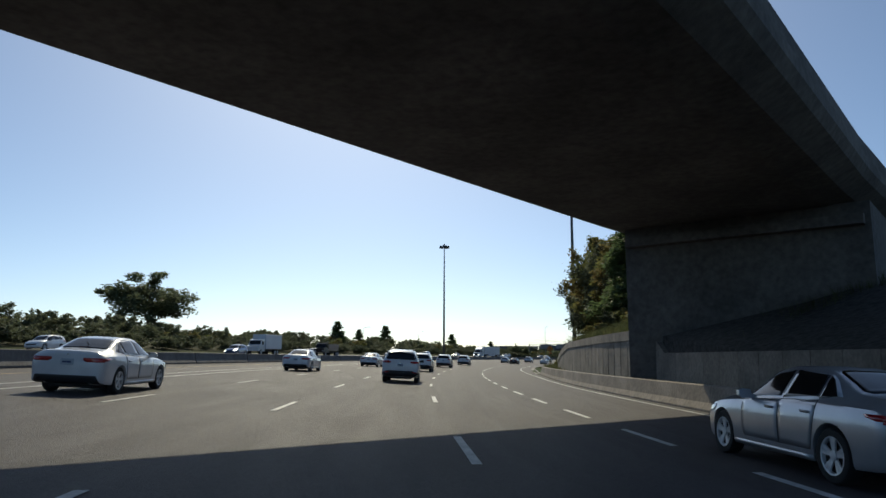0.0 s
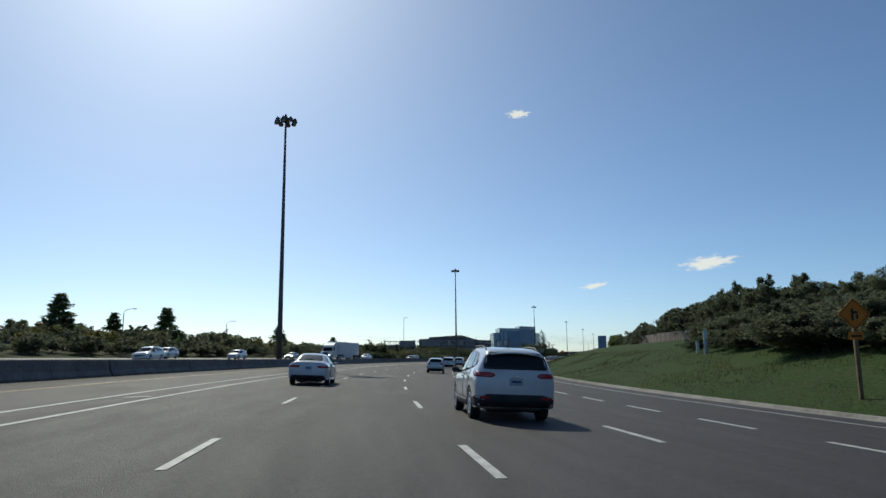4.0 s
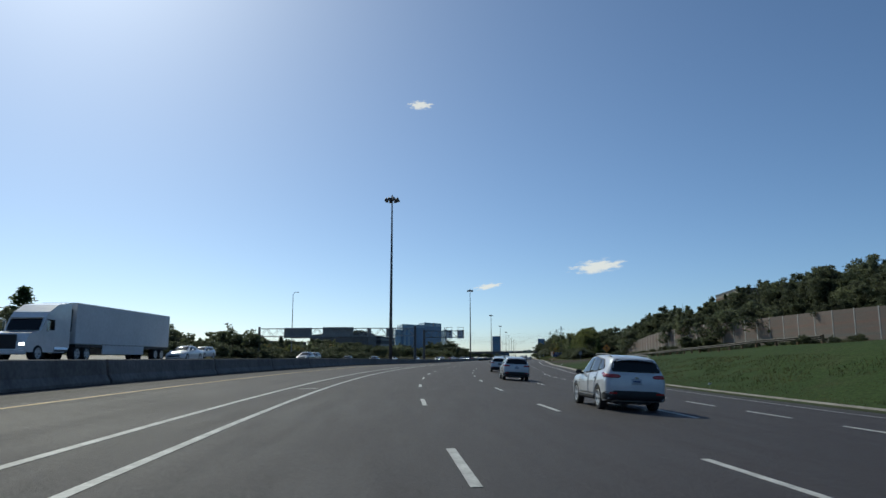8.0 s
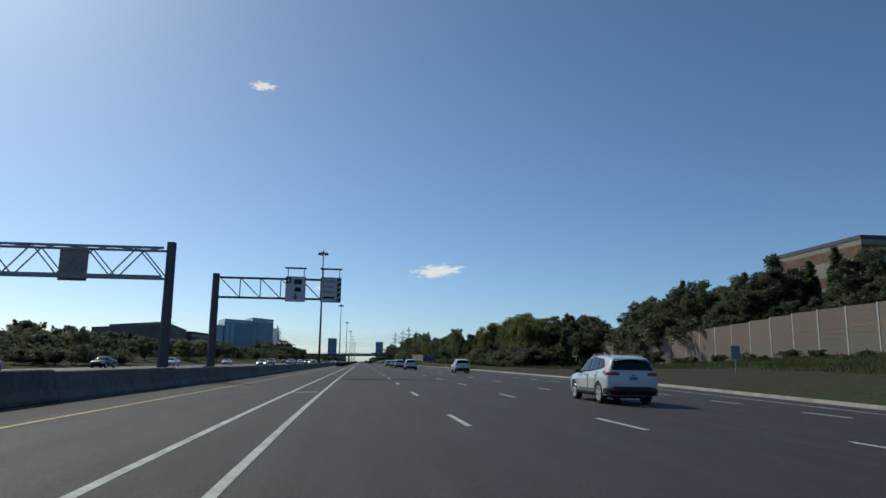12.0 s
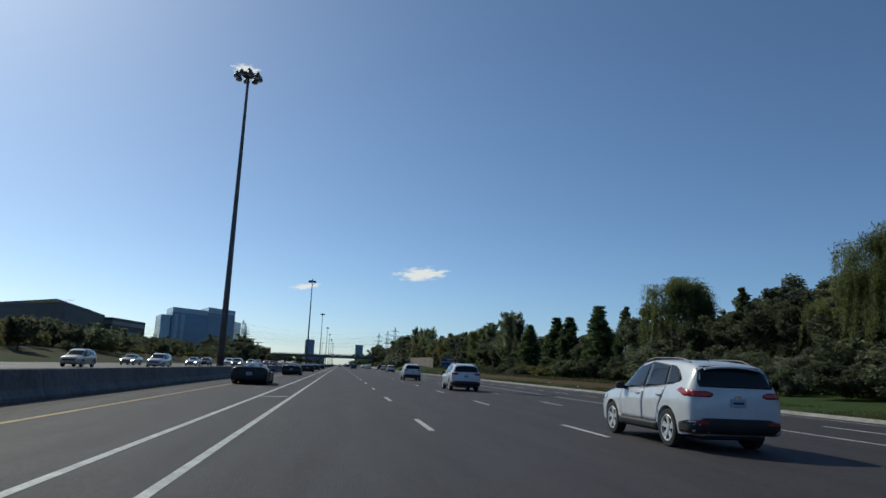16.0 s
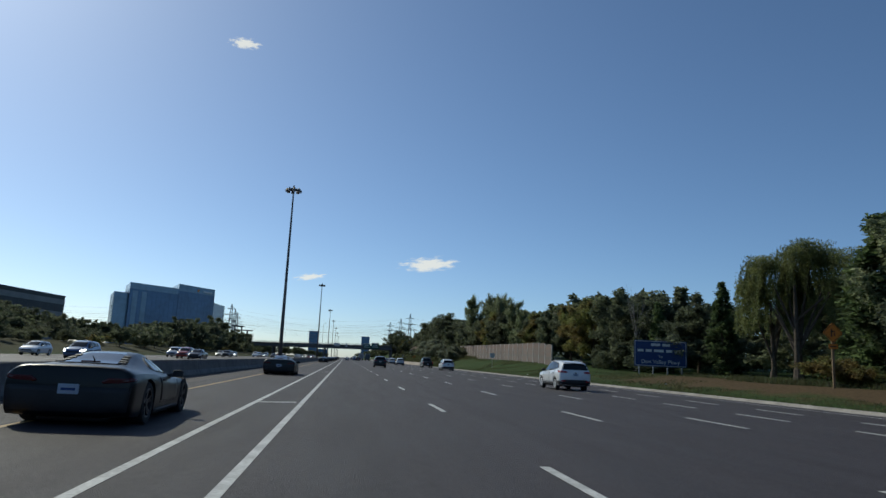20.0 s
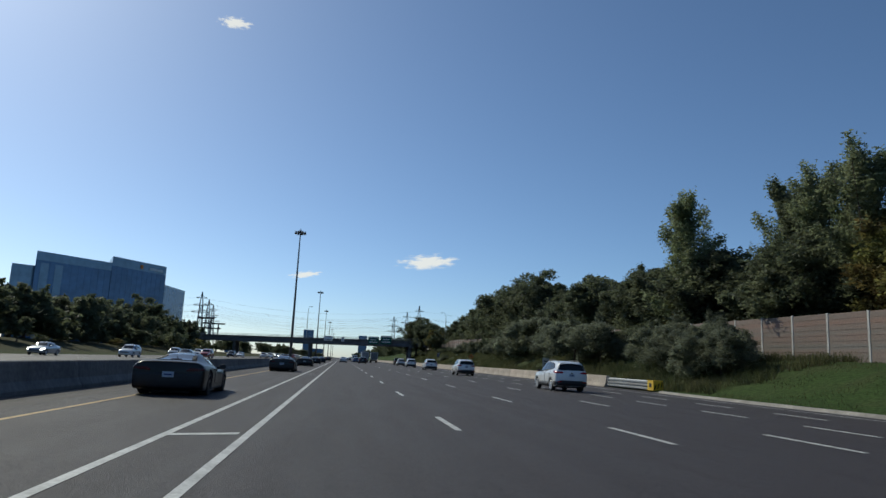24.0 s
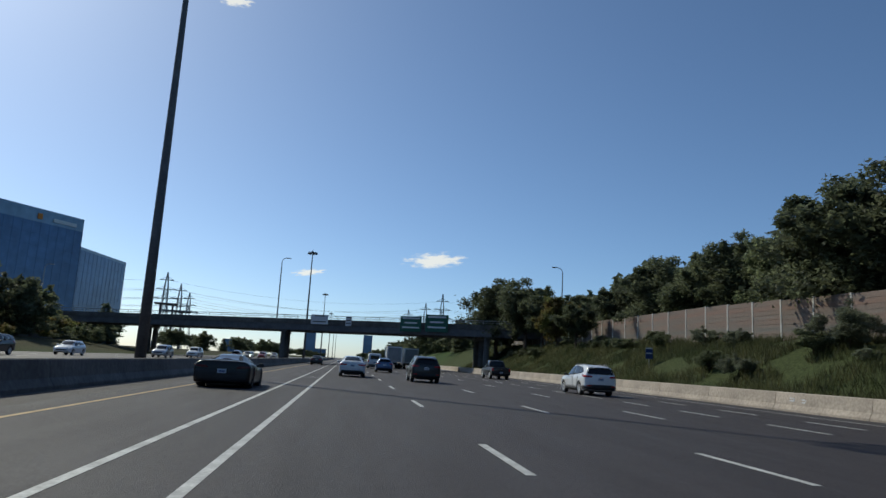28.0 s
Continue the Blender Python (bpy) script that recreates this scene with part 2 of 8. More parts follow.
# ---- shapes ----
class Shape:
    """Collects faces and turns them into one mesh."""

    def __init__(self):
        self.v, self.f, self.uv = [], [], None

    def add(self, verts, faces):
        k = len(self.v)
        self.v += [tuple(p) for p in verts]
        self.f += [tuple(i + k for i in f) for f in faces]
        return self

    def box(self, x, y, z, dx, dy, dz, bevel=0.0):
        """Centre x, y, bottom z; sizes."""
        hx, hy, b = dx / 2, dy / 2, min(bevel, dx / 2.2, dy / 2.2, dz / 2.2)
        if b <= 0:
            p = [(x + sx * hx, y + sy * hy, z + sz * dz) for sz in (0, 1) for sx, sy in ((-1, -1), (1, -1), (1, 1), (-1, 1))]
            return self.add(p, [(3, 2, 1, 0), (4, 5, 6, 7), (0, 1, 5, 4), (1, 2, 6, 5), (2, 3, 7, 6), (3, 0, 4, 7)])
        rings = []
        for zz, ins in ((z, b), (z + b, 0), (z + dz - b, 0), (z + dz, b)):
            ax, ay = hx - ins, hy - ins
            rings.append([(x + px, y + py, zz) for px, py in ((-ax + b, -ay), (ax - b, -ay), (ax, -ay + b), (ax, ay - b), (ax - b, ay), (-ax + b, ay), (-ax, ay - b), (-ax, -ay + b))])
        return self.loft(rings)

    def loft(self, rings, cap=True, closed=True):
        n = len(rings[0])
        k = len(self.v)
        self.v += [tuple(p) for r in rings for p in r]
        for a in range(len(rings) - 1):
            for i in range(n if closed else n - 1):
                j = (i + 1) % n
                self.f.append((k + a * n + i, k + a * n + j, k + (a + 1) * n + j, k + (a + 1) * n + i))
        if cap:
            self.f.append(tuple(k + i for i in reversed(range(n))))
            self.f.append(tuple(k + (len(rings) - 1) * n + i for i in range(n)))
        return self

    def rod(self, p, q, r1, r2=None, n=8):
        r2 = r1 if r2 is None else r2
        p, q = Vector(p), Vector(q)
        m = (q - p).to_track_quat("Z", "Y").to_matrix()
        ring = [Vector((math.cos(2 * math.pi * i / n), math.sin(2 * math.pi * i / n), 0)) for i in range(n)]
        return self.loft([[p + m @ (c * r1) for c in ring], [q + m @ (c * r2) for c in ring]])

    def beam(self, p, q, w, h):
        """A square bar from p to q."""
        p, q = Vector(p), Vector(q)
        m = (q - p).to_track_quat("Z", "Y").to_matrix()
        ring = [Vector((a * w / 2, b * h / 2, 0)) for a, b in ((-1, -1), (1, -1), (1, 1), (-1, 1))]
        return self.loft([[p + m @ c for c in ring], [q + m @ c for c in ring]])

    def mesh(self, name, mat, smooth=False):
        me = bpy.data.meshes.new(name)
        me.from_pydata(self.v, [], self.f)
        if self.uv is not None:
            lay = me.uv_layers.new(name="UVMap")
            idx = np.empty(len(me.loops), dtype=np.int32)
            me.loops.foreach_get("vertex_index", idx)
            lay.data.foreach_set("uv", np.asarray(self.uv, dtype=np.float32)[idx].ravel())
        me.materials.append(mat)
        if smooth:
            me.polygons.foreach_set("use_smooth", [True] * len(me.polygons))
        me.update()
        return me


def part(name, shape, mat, parent, label="", smooth=False):
    me = shape if isinstance(shape, bpy.types.Mesh) else shape.mesh(name, mat, smooth)
    ob = new(name, me)
    ob.parent = parent
    if label:
        tagged(ob, label)
    return ob


def thing(name, label, category, m=None, group=""):
    ob = new(name)
    ob.empty_display_size = 0.3
    if m is not None:
        ob.matrix_world = m
    return tagged(ob, label, category, group)


def structure(name, shape, mat, label, smooth=False):
    ob = new(name, shape.mesh(name, mat, smooth) if isinstance(shape, Shape) else shape)
    return tagged(ob, label, "", "", "structure")


# ---- the line of the road: a right-hand bend that runs out into a straight ----
BEND_S = np.arange(-60.0, 391.0, 30.0)
BEND_A = np.radians([41.0, 37.8, 34.6, 31.1, 27.4, 24.1, 20.5, 16.4, 13.9, 11.0, 7.3, 4.0, 1.5, 0.3, 0.1, 0.0])
FINE = np.arange(-60.0, 961.0, 2.0)
TURN = np.interp(FINE, BEND_S, BEND_A)
_dx, _dy = -np.sin(TURN) * 2, np.cos(TURN) * 2
LINE_X = np.r_[0, np.cumsum((_dx[1:] + _dx[:-1]) / 2)]
LINE_Y = np.r_[0, np.cumsum((_dy[1:] + _dy[:-1]) / 2)]
LINE_X, LINE_Y = LINE_X - LINE_X[-1], LINE_Y - LINE_Y[-1] + 960.0


def turn_at(s):
    return float(np.interp(s, FINE, TURN))


def bank(s):
    """The bend leans to its right: fall per metre."""
    return math.tan(radians(2.5)) * float(np.interp(s, [275, 350], [1, 0]))


def road_point(s, o, z=0.0):
    """s metres along the inner lane line, o metres to its right, z up."""
    a = turn_at(s)
    x, y = float(np.interp(s, FINE, LINE_X)), float(np.interp(s, FINE, LINE_Y))
    if s > 960:
        y += s - 960
    if s < -60:
        x, y = x + math.sin(a) * (-60 - s), y - math.cos(a) * (-60 - s)
    return Vector((x + o * math.cos(a), y + o * math.sin(a), z - bank(s) * o))


def road_pose(s, o, z=0.0, turn=0.0):
    p = road_point(s, o, z)
    return pose(p.x, p.y, p.z, 0, 0, math.degrees(turn_at(s)) + turn)


def knots(pairs):
    xs, ys = zip(*pairs)
    return lambda s: float(np.interp(s, xs, ys))


def ribbon(s0, s1, left, right, z, step=6.0, strips=1):
    """A sheet along the road between two offsets, which may be functions of s."""
    sh = Shape()
    n = max(1, int(math.ceil((s1 - s0) / step)))
    lf = left if callable(left) else (lambda s: left)
    rt = right if callable(right) else (lambda s: right)
    zf = z if callable(z) else (lambda s, o: z)
    uv = []
    for i in range(n + 1):
        s = s0 + (s1 - s0) * i / n
        for j in range(strips + 1):
            o = lf(s) + (rt(s) - lf(s)) * j / strips
            sh.v.append(tuple(road_point(s, o, zf(s, o))))
            uv.append((o, s))
    w = strips + 1
    for i in range(n):
        for j in range(strips):
            sh.f.append((i * w + j, i * w + j + 1, (i + 1) * w + j + 1, (i + 1) * w + j))
    sh.uv = uv
    return sh


# right-hand edge of the paving, foot of the noise walls
EDGE = knots([(-360, 20.3), (20, 20.3), (62, 20.9), (84, 21.3), (110, 20.8), (223, 21.6), (279, 22.0), (308, 21.3), (331, 19.9), (365, 19.7), (441, 21.4), (560, 21.4), (644, 20.8), (714, 20.9), (722, 21.75), (3000, 21.75)])
WALL_Z = knots([(-360, 4.0), (24, 3.8), (56, 3.2), (82, 2.2), (96, 2.1), (125, 3.6), (150, 4.2), (165, 4.3), (215, 4.3), (235, 4.1), (270, 3.7), (300, 2.6), (316, 2.0), (332, 1.5), (351, 1.4), (372, 1.2), (390, 0.8), (406, 0.4), (441, 0.5), (512, 0.5), (596, 0.8), (655, 1.2), (665, 1.9), (720, 2.4), (760, 2.8), (805, 3.4), (838, 3.85), (856, 4.3), (890, 4.5), (975, 5.0), (1060, 4.0), (1420, 2.0), (3000, 1.5)])


# foot and top of the retaining wall below the flyover's bank
WALL_FOOT = knots([(-64, 21.0), (18.5, 21.3), (30.5, 21.4), (50, 22.3), (72, 23.3), (96, 24.2)])
WALL_TOP = knots([(-64, 2.1), (19.6, 2.1), (20.1, 3.2), (51, 3.2), (60, 2.7), (66, 2.25), (72, 1.6), (80, 0.8), (96, 0.3)])


# first noise wall: its line beside the road, its foot in height; width of the grass slope; share of the hill behind it
HILL_LINE = knots([(200, 72), (245, 64), (260, 61), (275, 57.5), (290, 54), (310, 51.2), (330, 48), (350, 45.2), (440, 45)])
HILL_FOOT = knots([(200, 2.9), (330, 2.9), (345, 2.75), (360, 2.45), (372, 2.3), (384, 1.75), (398, 1.3), (410, 0.8), (428, 0.2), (440, 0.1)])
SLOPE_END = knots([(100, 31.0), (130, 36.0), (385, 36.0), (420, 31.0)])
HILL_SHARE = knots([(96, 0.0), (130, 1.0), (425, 1.0), (450, 0.0)])
LEFT_RISE = knots([(-360, 1.0), (430, 1.0), (490, 2.0), (900, 2.0), (1000, 1.0)])


def ground_z(s, o):
    if -66 < s < 96 and o > WALL_FOOT(s) + 0.2:
        up = o - WALL_FOOT(s)
        return WALL_TOP(s) - 0.2 + float(np.interp(up, [0, 1.5, 6.5, 11.0, 60], [0, 0.3, 2.7, 3.3, 5.5])) * float(np.interp(s, [60, 96], [1, 0.75]))
    if o > EDGE(s):
        e = EDGE(s)
        end = SLOPE_END(s)
        u = min(1.0, (o - e) / (end - e))
        hill = HILL_SHARE(s)
        up = WALL_Z(s) * ((1 - hill * 0.5) * u * u * (3 - 2 * u) + hill * 0.5 * u)
        far = max(0.0, min(o, 90) - 33.0) * 0.045
        if hill > 0:
            line = HILL_LINE(s)
            foot = max(0.1, HILL_FOOT(s) + bank(s) * line - WALL_Z(s))
            far += hill * (float(np.interp(o, [end, line, 76, 95], [0, foot, foot + (76 - line) * 0.25, foot + (76 - line) * 0.25 + 1.5])) - far)
        return up + far + 0.02
    if o < -33.5:
        u = min(1.0, (-33.5 - o) / 16.0)
        return LEFT_RISE(s) * (u * u * (3 - 2 * u)) - 0.02
    return -0.08


# ---- ground, road, lines ----
COLS = [-900, -500, -300, -200, -140, -100, -80, -65, -55, -48, -42, -38, -33.6, -33.4, -20, -8, 0, 10, 18]


def terrain():
    sh = Shape()
    uv = []
    rows = list(np.arange(-300, 1100, 10.0)) + [1150, 1250, 1400, 1600, 1900, 2300, 2800, 3600, 4800]
    for s in rows:
        e = EDGE(s)
        wf = WALL_FOOT(s)
        near = (wf - 0.3, wf + 0.15, wf + 0.3) if -66 < s < 96 else (e + 1.2, e + 2.6, e + 4)
        cols = COLS + [e - 0.1, e + 0.02, *near, max(e + 5.5, near[2] + 0.8), max(e + 7, near[2] + 2.0), e + 9, 31.5, 33, 36, 40, 45, 50, 55, 62, 70, 76, 90, 130, 200, 300, 420]
        for o in cols:
            far = abs(o) > 100
            bump = 0.0 if -33 < o < e + 0.5 else 0.16 * noise.noise(Vector((s * 0.11, o * 0.17, 0.3))) * min(1, (o - e if o > e else -33 - o) / 3)
            p = road_point(s, o, ground_z(s, o) + bump)
            sh.v.append(tuple(p))
            uv.append((o, s))
    w = len(COLS) + 23
    for i in range(len(rows) - 1):
        for j in range(w - 1):
            sh.f.append((i * w + j, i * w + j + 1, (i + 1) * w + j + 1, (i + 1) * w + j))
    sh.uv = uv
    return sh


def ground_material():
    """Mown grass, with dry and bare stretches that have uneven borders."""
    m = bpy.data.materials.new("verge_ground")
    m.use_nodes = True
    n, l = m.node_tree.nodes, m.node_tree.links
    b = n["Principled BSDF"]
    b.inputs["Roughness"].default_value, b.inputs["Specular IOR Level"].default_value = 0.95, 0.1
    tc, uvs = n.new("ShaderNodeTexCoord"), n.new("ShaderNodeSeparateXYZ")
    l.new(tc.outputs["UV"], uvs.inputs[0])

    def noise_at(scale, detail=4.0):
        t = n.new("ShaderNodeTexNoise")
        t.inputs["Scale"].default_value, t.inputs["Detail"].default_value = scale, detail
        l.new(tc.outputs["Object"], t.inputs["Vector"])
        return t.outputs[0]

    def remap(src, a, c, lo=0.0, hi=1.0):
        r = n.new("ShaderNodeMapRange")
        for key, v in (("From Min", a), ("From Max", c), ("To Min", lo), ("To Max", hi)):
            r.inputs[key].default_value = v
        l.new(src, r.inputs["Value"])
        return r.outputs[0]

    def maths(op, a, c):
        q = n.new("ShaderNodeMath")
        q.operation = op
        for k, v in enumerate((a, c)):
            if isinstance(v, (int, float)):
                q.inputs[k].default_value = v
            else:
                l.new(v, q.inputs[k])
        return q.outputs[0]

    def blend(fac, a, c):
        q = n.new("ShaderNodeMix")
        q.data_type = "RGBA"
        l.new(fac, q.inputs["Factor"])
        for key, v in (("A", a), ("B", c)):
            if isinstance(v, tuple):
                q.inputs[key].default_value = (*v, 1)
            else:
                l.new(v, q.inputs[key])
        return q.outputs["Result"]

    big, mid, fine = noise_at(0.05), noise_at(0.4), noise_at(5.0)
    green = blend(remap(big, 0.35, 0.65), (0.036, 0.064, 0.018), (0.048, 0.076, 0.022))
    green = blend(remap(mid, 0.5, 0.75, 0, 0.4), green, (0.068, 0.070, 0.032))
    # bare red-brown earth near the blue sign, dry stretch beside the guide rail
    s, o = uvs.outputs["Y"], uvs.outputs["X"]
    ragged = maths("MULTIPLY", maths("SUBTRACT", mid, 0.5), 26.0)
    s2 = maths("ADD", s, ragged)
    o2 = maths("ADD", o, maths("MULTIPLY", maths("SUBTRACT", mid, 0.5), 7.0))

    def window(v, a, c, soft):
        return maths("MULTIPLY", remap(v, a - soft, a + soft), remap(v, c - soft, c + soft, 1.0, 0.0))

    bare = maths("MULTIPLY", window(s2, 476, 617, 5), window(o2, 25.0, 33.0, 1.0))
    bare2 = maths("MULTIPLY", window(s2, 338, 430, 12), window(o2, 20.0, 31.5, 1.5))
    left = remap(o, -30, -40)
    weedy = maths("MULTIPLY", window(s2, 716.5, 965.7, 10), remap(o, 22, 24))
    col = blend(maths("MULTIPLY", bare, 0.85), green, (0.10, 0.062, 0.036))
    col = blend(maths("MULTIPLY", bare2, 0.92), col, (0.070, 0.053, 0.045))
    col = blend(maths("MULTIPLY", left, 0.85), col, (0.062, 0.056, 0.03))
    col = blend(maths("MULTIPLY", weedy, 0.7), col, (0.06, 0.068, 0.03))
    rough_bank = maths("MULTIPLY", window(s2, -70, 95, 6), remap(o, 21.5, 23))
    col = blend(maths("MULTIPLY", rough_bank, 0.8), col, (0.085, 0.085, 0.034))
    slab = maths("MULTIPLY", remap(s, 23, 21), remap(o, 20.5, 21.5))
    col = blend(slab, col, (0.07, 0.066, 0.06))
    hsv = n.new("ShaderNodeHueSaturation")
    l.new(col, hsv.inputs["Color"])
    l.new(remap(fine, 0.3, 0.7, 0.6, 1.4), hsv.inputs["Value"])
    l.new(hsv.outputs[0], b.inputs["Base Color"])
    bp = n.new("ShaderNodeBump")
    bp.inputs["Strength"].default_value, bp.inputs["Distance"].default_value = 0.8, 0.08
    l.new(noise_at(7.0), bp.inputs["Height"])
    l.new(bp.outputs[0], b.inputs["Normal"])
    return m


ground = structure("ground", terrain(), ground_material(), "mown green grass verge with dry and bare brown stretches", True)
far_sheet = Shape().add([(-9000, -4000, -0.9), (9000, -4000, -0.9), (9000, 9000, -0.9), (-9000, 9000, -0.9)], [(0, 1, 2, 3)])
structure("ground_far", far_sheet, DRY, "flat dry land that reaches the horizon")

road = structure("road", ribbon(-300, 1250, -4.9, lambda s: EDGE(s) - 0.45, 0.0, strips=6), ASPHALT, "dark grey asphalt freeway with five lanes")
structure("road_far", ribbon(1250, 4800, -4.9, 20.4, 0.0, 200), ASPHALT, "dark grey asphalt freeway running on to the horizon")
structure("shoulder", ribbon(-300, 4800, -12.6, -4.9, -0.004, 12, 2), ASPHALT_OLD, "worn paler asphalt median shoulder")
structure("road_oncoming", ribbon(-300, 4800, -33.5, -12.6, 0.0, 12, 4), ASPHALT_PALE, "grey asphalt of the oncoming carriageway, paled to stand for sun glare")


def stripe(s0, s1, o, width, mat, name, z=0.005):
    f = o if callable(o) else (lambda s: o)
    ob = part(name, ribbon(s0, s1, lambda s: f(s) - width / 2, lambda s: f(s) + width / 2, z, 6), mat, road)
    return ob


OUTER = knots([(-300, 18.9), (28, 19.2), (52, 19.8), (101, 18.9), (218, 18.8), (275, 19.6), (304, 19.2), (329, 17.8), (360, 17.6), (441, 20.0), (560, 19.9), (644, 19.4), (3000, 19.4)])
GORE = knots([(380.7, 17.8), (399.8, 14.0), (592.4, 13.8), (618.4, 13.9)])
stripe(-300, 1250, 0.07, 0.13, PAINT_WHITE, "buffer_line")
stripe(-300, 1250, -1.1, 0.13, PAINT_WHITE, "buffer_line")
stripe(-300, 1250, knots([(-300, -4.2), (90, -4.2), (240, -4.6), (330, -4.3), (475, -3.85), (580, -3.85), (720, -4.0), (2000, -4.0)]), 0.12, PAINT_YELLOW, "yellow_edge_line")
stripe(-300, 1250, OUTER, 0.14, PAINT_WHITE, "edge_line")
stripe(380.6, 559.2, GORE, 0.14, PAINT_WHITE, "gore_line")
for o in (-16.5, -32.6):
    stripe(-300, 1250, o, 0.14, PAINT_WHITE, "oncoming_edge_line")

dash_mesh = Shape().box(0, 0, 0.002, 0.13, 3.0, 0.004).mesh("lane_dash", PAINT_WHITE)
bar_mesh = Shape().add([(-0.55, -0.70, 0.006), (-0.55, -0.44, 0.006), (0.52, 0.0, 0.006), (0.52, -0.26, 0.006)], [(3, 2, 1, 0)]).mesh("buffer_bar", PAINT_WHITE)


def dashes(o, s0, s1, cycle, phase, mesh=dash_mesh, name="lane_dash", shift=lambda s: 0.0):
    f = o if callable(o) else (lambda s: o)
    s = s0 + (phase - s0) % cycle
    while s < s1:
        ob = part(name, mesh, None, road)
        at = s + shift(s)
        ob.matrix_world = road_pose(at, f(at), 0.002)
        s += cycle


LANE_C = knots([(-44, 11.1), (222.6, 11.1), (304.4, 10.8), (1259, 10.9)])
DASH_K = np.array([-6, 0, 2, 4, 6, 8, 9, 15, 17, 20, 22, 24, 27, 34, 40, 44, 49, 52, 58, 62, 63, 66, 100])
DASH_S = np.array([-68, 4.9, 28.3, 51.4, 73.6, 98.5, 109.8, 180, 204.9, 241.6, 265, 289, 324.3, 408.4, 478.9, 526.4, 586, 621.4, 692.4, 740.2, 752.2, 786.6, 1184])


def lane_dashes(o, s0, s1, shift=0.0):
    f = o if callable(o) else (lambda s: o)
    for k in range(-6, 100):
        s = float(np.interp(k, DASH_K, DASH_S))
        s += shift(s) if callable(shift) else shift
        if s0 < s < s1:
            part("lane_dash", dash_mesh, None, road).matrix_world = road_pose(s, f(s), 0.002)


short_mesh = Shape().box(0, 0, 0.002, 0.13, 2.7, 0.004).mesh("short_dash", PAINT_WHITE)
lane_dashes(3.7, -70, 1010)
lane_dashes(7.4, -70, 1010, knots([(450, -0.2), (560, -1.2), (700, -1.2), (810, 0)]))
lane_dashes(LANE_C, -70, 1010, knots([(0, 5.3), (45, 5.3), (80, 4.6), (181, 0.9), (240, -1.7), (298, -3.1), (413, -7.7), (457, -9.9), (560, -13.8), (700, -13.6), (820, -12.0)]))
dashes(knots([(0, 14.8), (205, 14.6), (226, 14.6), (270, 15.1), (285, 15.8), (330, 15.4), (372, 15.0)]), -70, 380, 5.6, 1.0, short_mesh, "short_dash", knots([(50, 0), (65, -0.45), (87, -1.0), (191, -5.2), (256, -8.9), (312, -8.65), (380, -8.6)]))
dashes(14.0, 563.4, 960, 5.404, 575.1, short_mesh, "short_dash")
dashes(16.9, 417.3, 960, 5.5, 578.6, short_mesh, "short_dash")
for o in (-20.2, -24.0, -28.2):
    dashes(o, 40, 960, 12.0, 7.0)
for k in range(-4, 24):
    s = float(np.interp(k, [-4, 0, 1, 2, 3, 4, 6, 9, 10, 11, 14, 15, 17, 24], [36, 183.2, 222.3, 261.3, 297.1, 336.6, 414, 534.9, 574.2, 612.5, 727.8, 768.4, 843.5, 1110]))
    part("buffer_bar", bar_mesh, None, road).matrix_world = road_pose(s, -0.6, 0.0)


# kerb and gutter on the right
def kerb_run(s0, s1):
    sh = Shape()
    rings, s = [], s0
    while s <= s1 + 0.01:
        e = EDGE(s)
        rings.append([road_point(s, e + a, b) for a, b in ((-0.46, -0.1), (-0.46, 0.008), (-0.1, 0.012), (-0.06, 0.11), (0.06, 0.125), (0.1, -0.1))])
        s += 4.0
    return sh.loft(rings)


structure("kerb", kerb_run(67.5, 719.5), KERB, "pale concrete kerb and gutter beside the grass verge")
structure("gutter", ribbon(-300, 67.5, lambda s: EDGE(s) - 0.45, lambda s: EDGE(s) + 1.6, 0.0, 8), ASPHALT_OLD, "worn asphalt outer shoulder")
structure("gutter_end", ribbon(716.5, 1250, lambda s: EDGE(s) - 0.45, lambda s: EDGE(s) + 0.6, 0.0, 8), ASPHALT_OLD, "worn asphalt outer shoulder beside the barrier")


# ---- concrete barriers ----
def barrier_mesh(name, length, mat, height=0.82, base=0.32, top=0.12):
    prof = [(-base, 0), (-base, 0.09), (-base * 0.62, 0.30), (-top, height - 0.03), (-top + 0.03, height), (top - 0.03, height), (top, height - 0.03), (base * 0.62, 0.30), (base, 0.09), (base, 0)]
    sh = Shape()
    h = length / 2 - 0.012
    sh.loft([[(x * k, y, z) for x, z in prof] for y, k in ((-h, 0.97), (-h + 0.03, 1), (h - 0.03, 1), (h, 0.97))])
    return sh.mesh(name, mat)


def barrier(name, label, s0, s1, offset, length, mat, height, base=0.32, top=0.12):
    t = thing(name, label, "barrier", road_pose(s0, offset(s0)))
    t["kind"] = "structure"
    me = barrier_mesh("barrier_segment", length, mat, height, base, top)
    s = s0 + length / 2
    while s < s1:
        a, b = road_point(s - length / 2, offset(s - length / 2)), road_point(s + length / 2, offset(s + length / 2))
        ob = new("barrier_segment", me)
        ob.parent = t
        ob.matrix_parent_inverse = t.matrix_world.inverted()
        c, dr = (a + b) / 2, b - a
        ob.matrix_world = pose(c.x, c.y, c.z, 0, 0, math.degrees(math.atan2(-dr.x, dr.y)))
        s += length
    return t


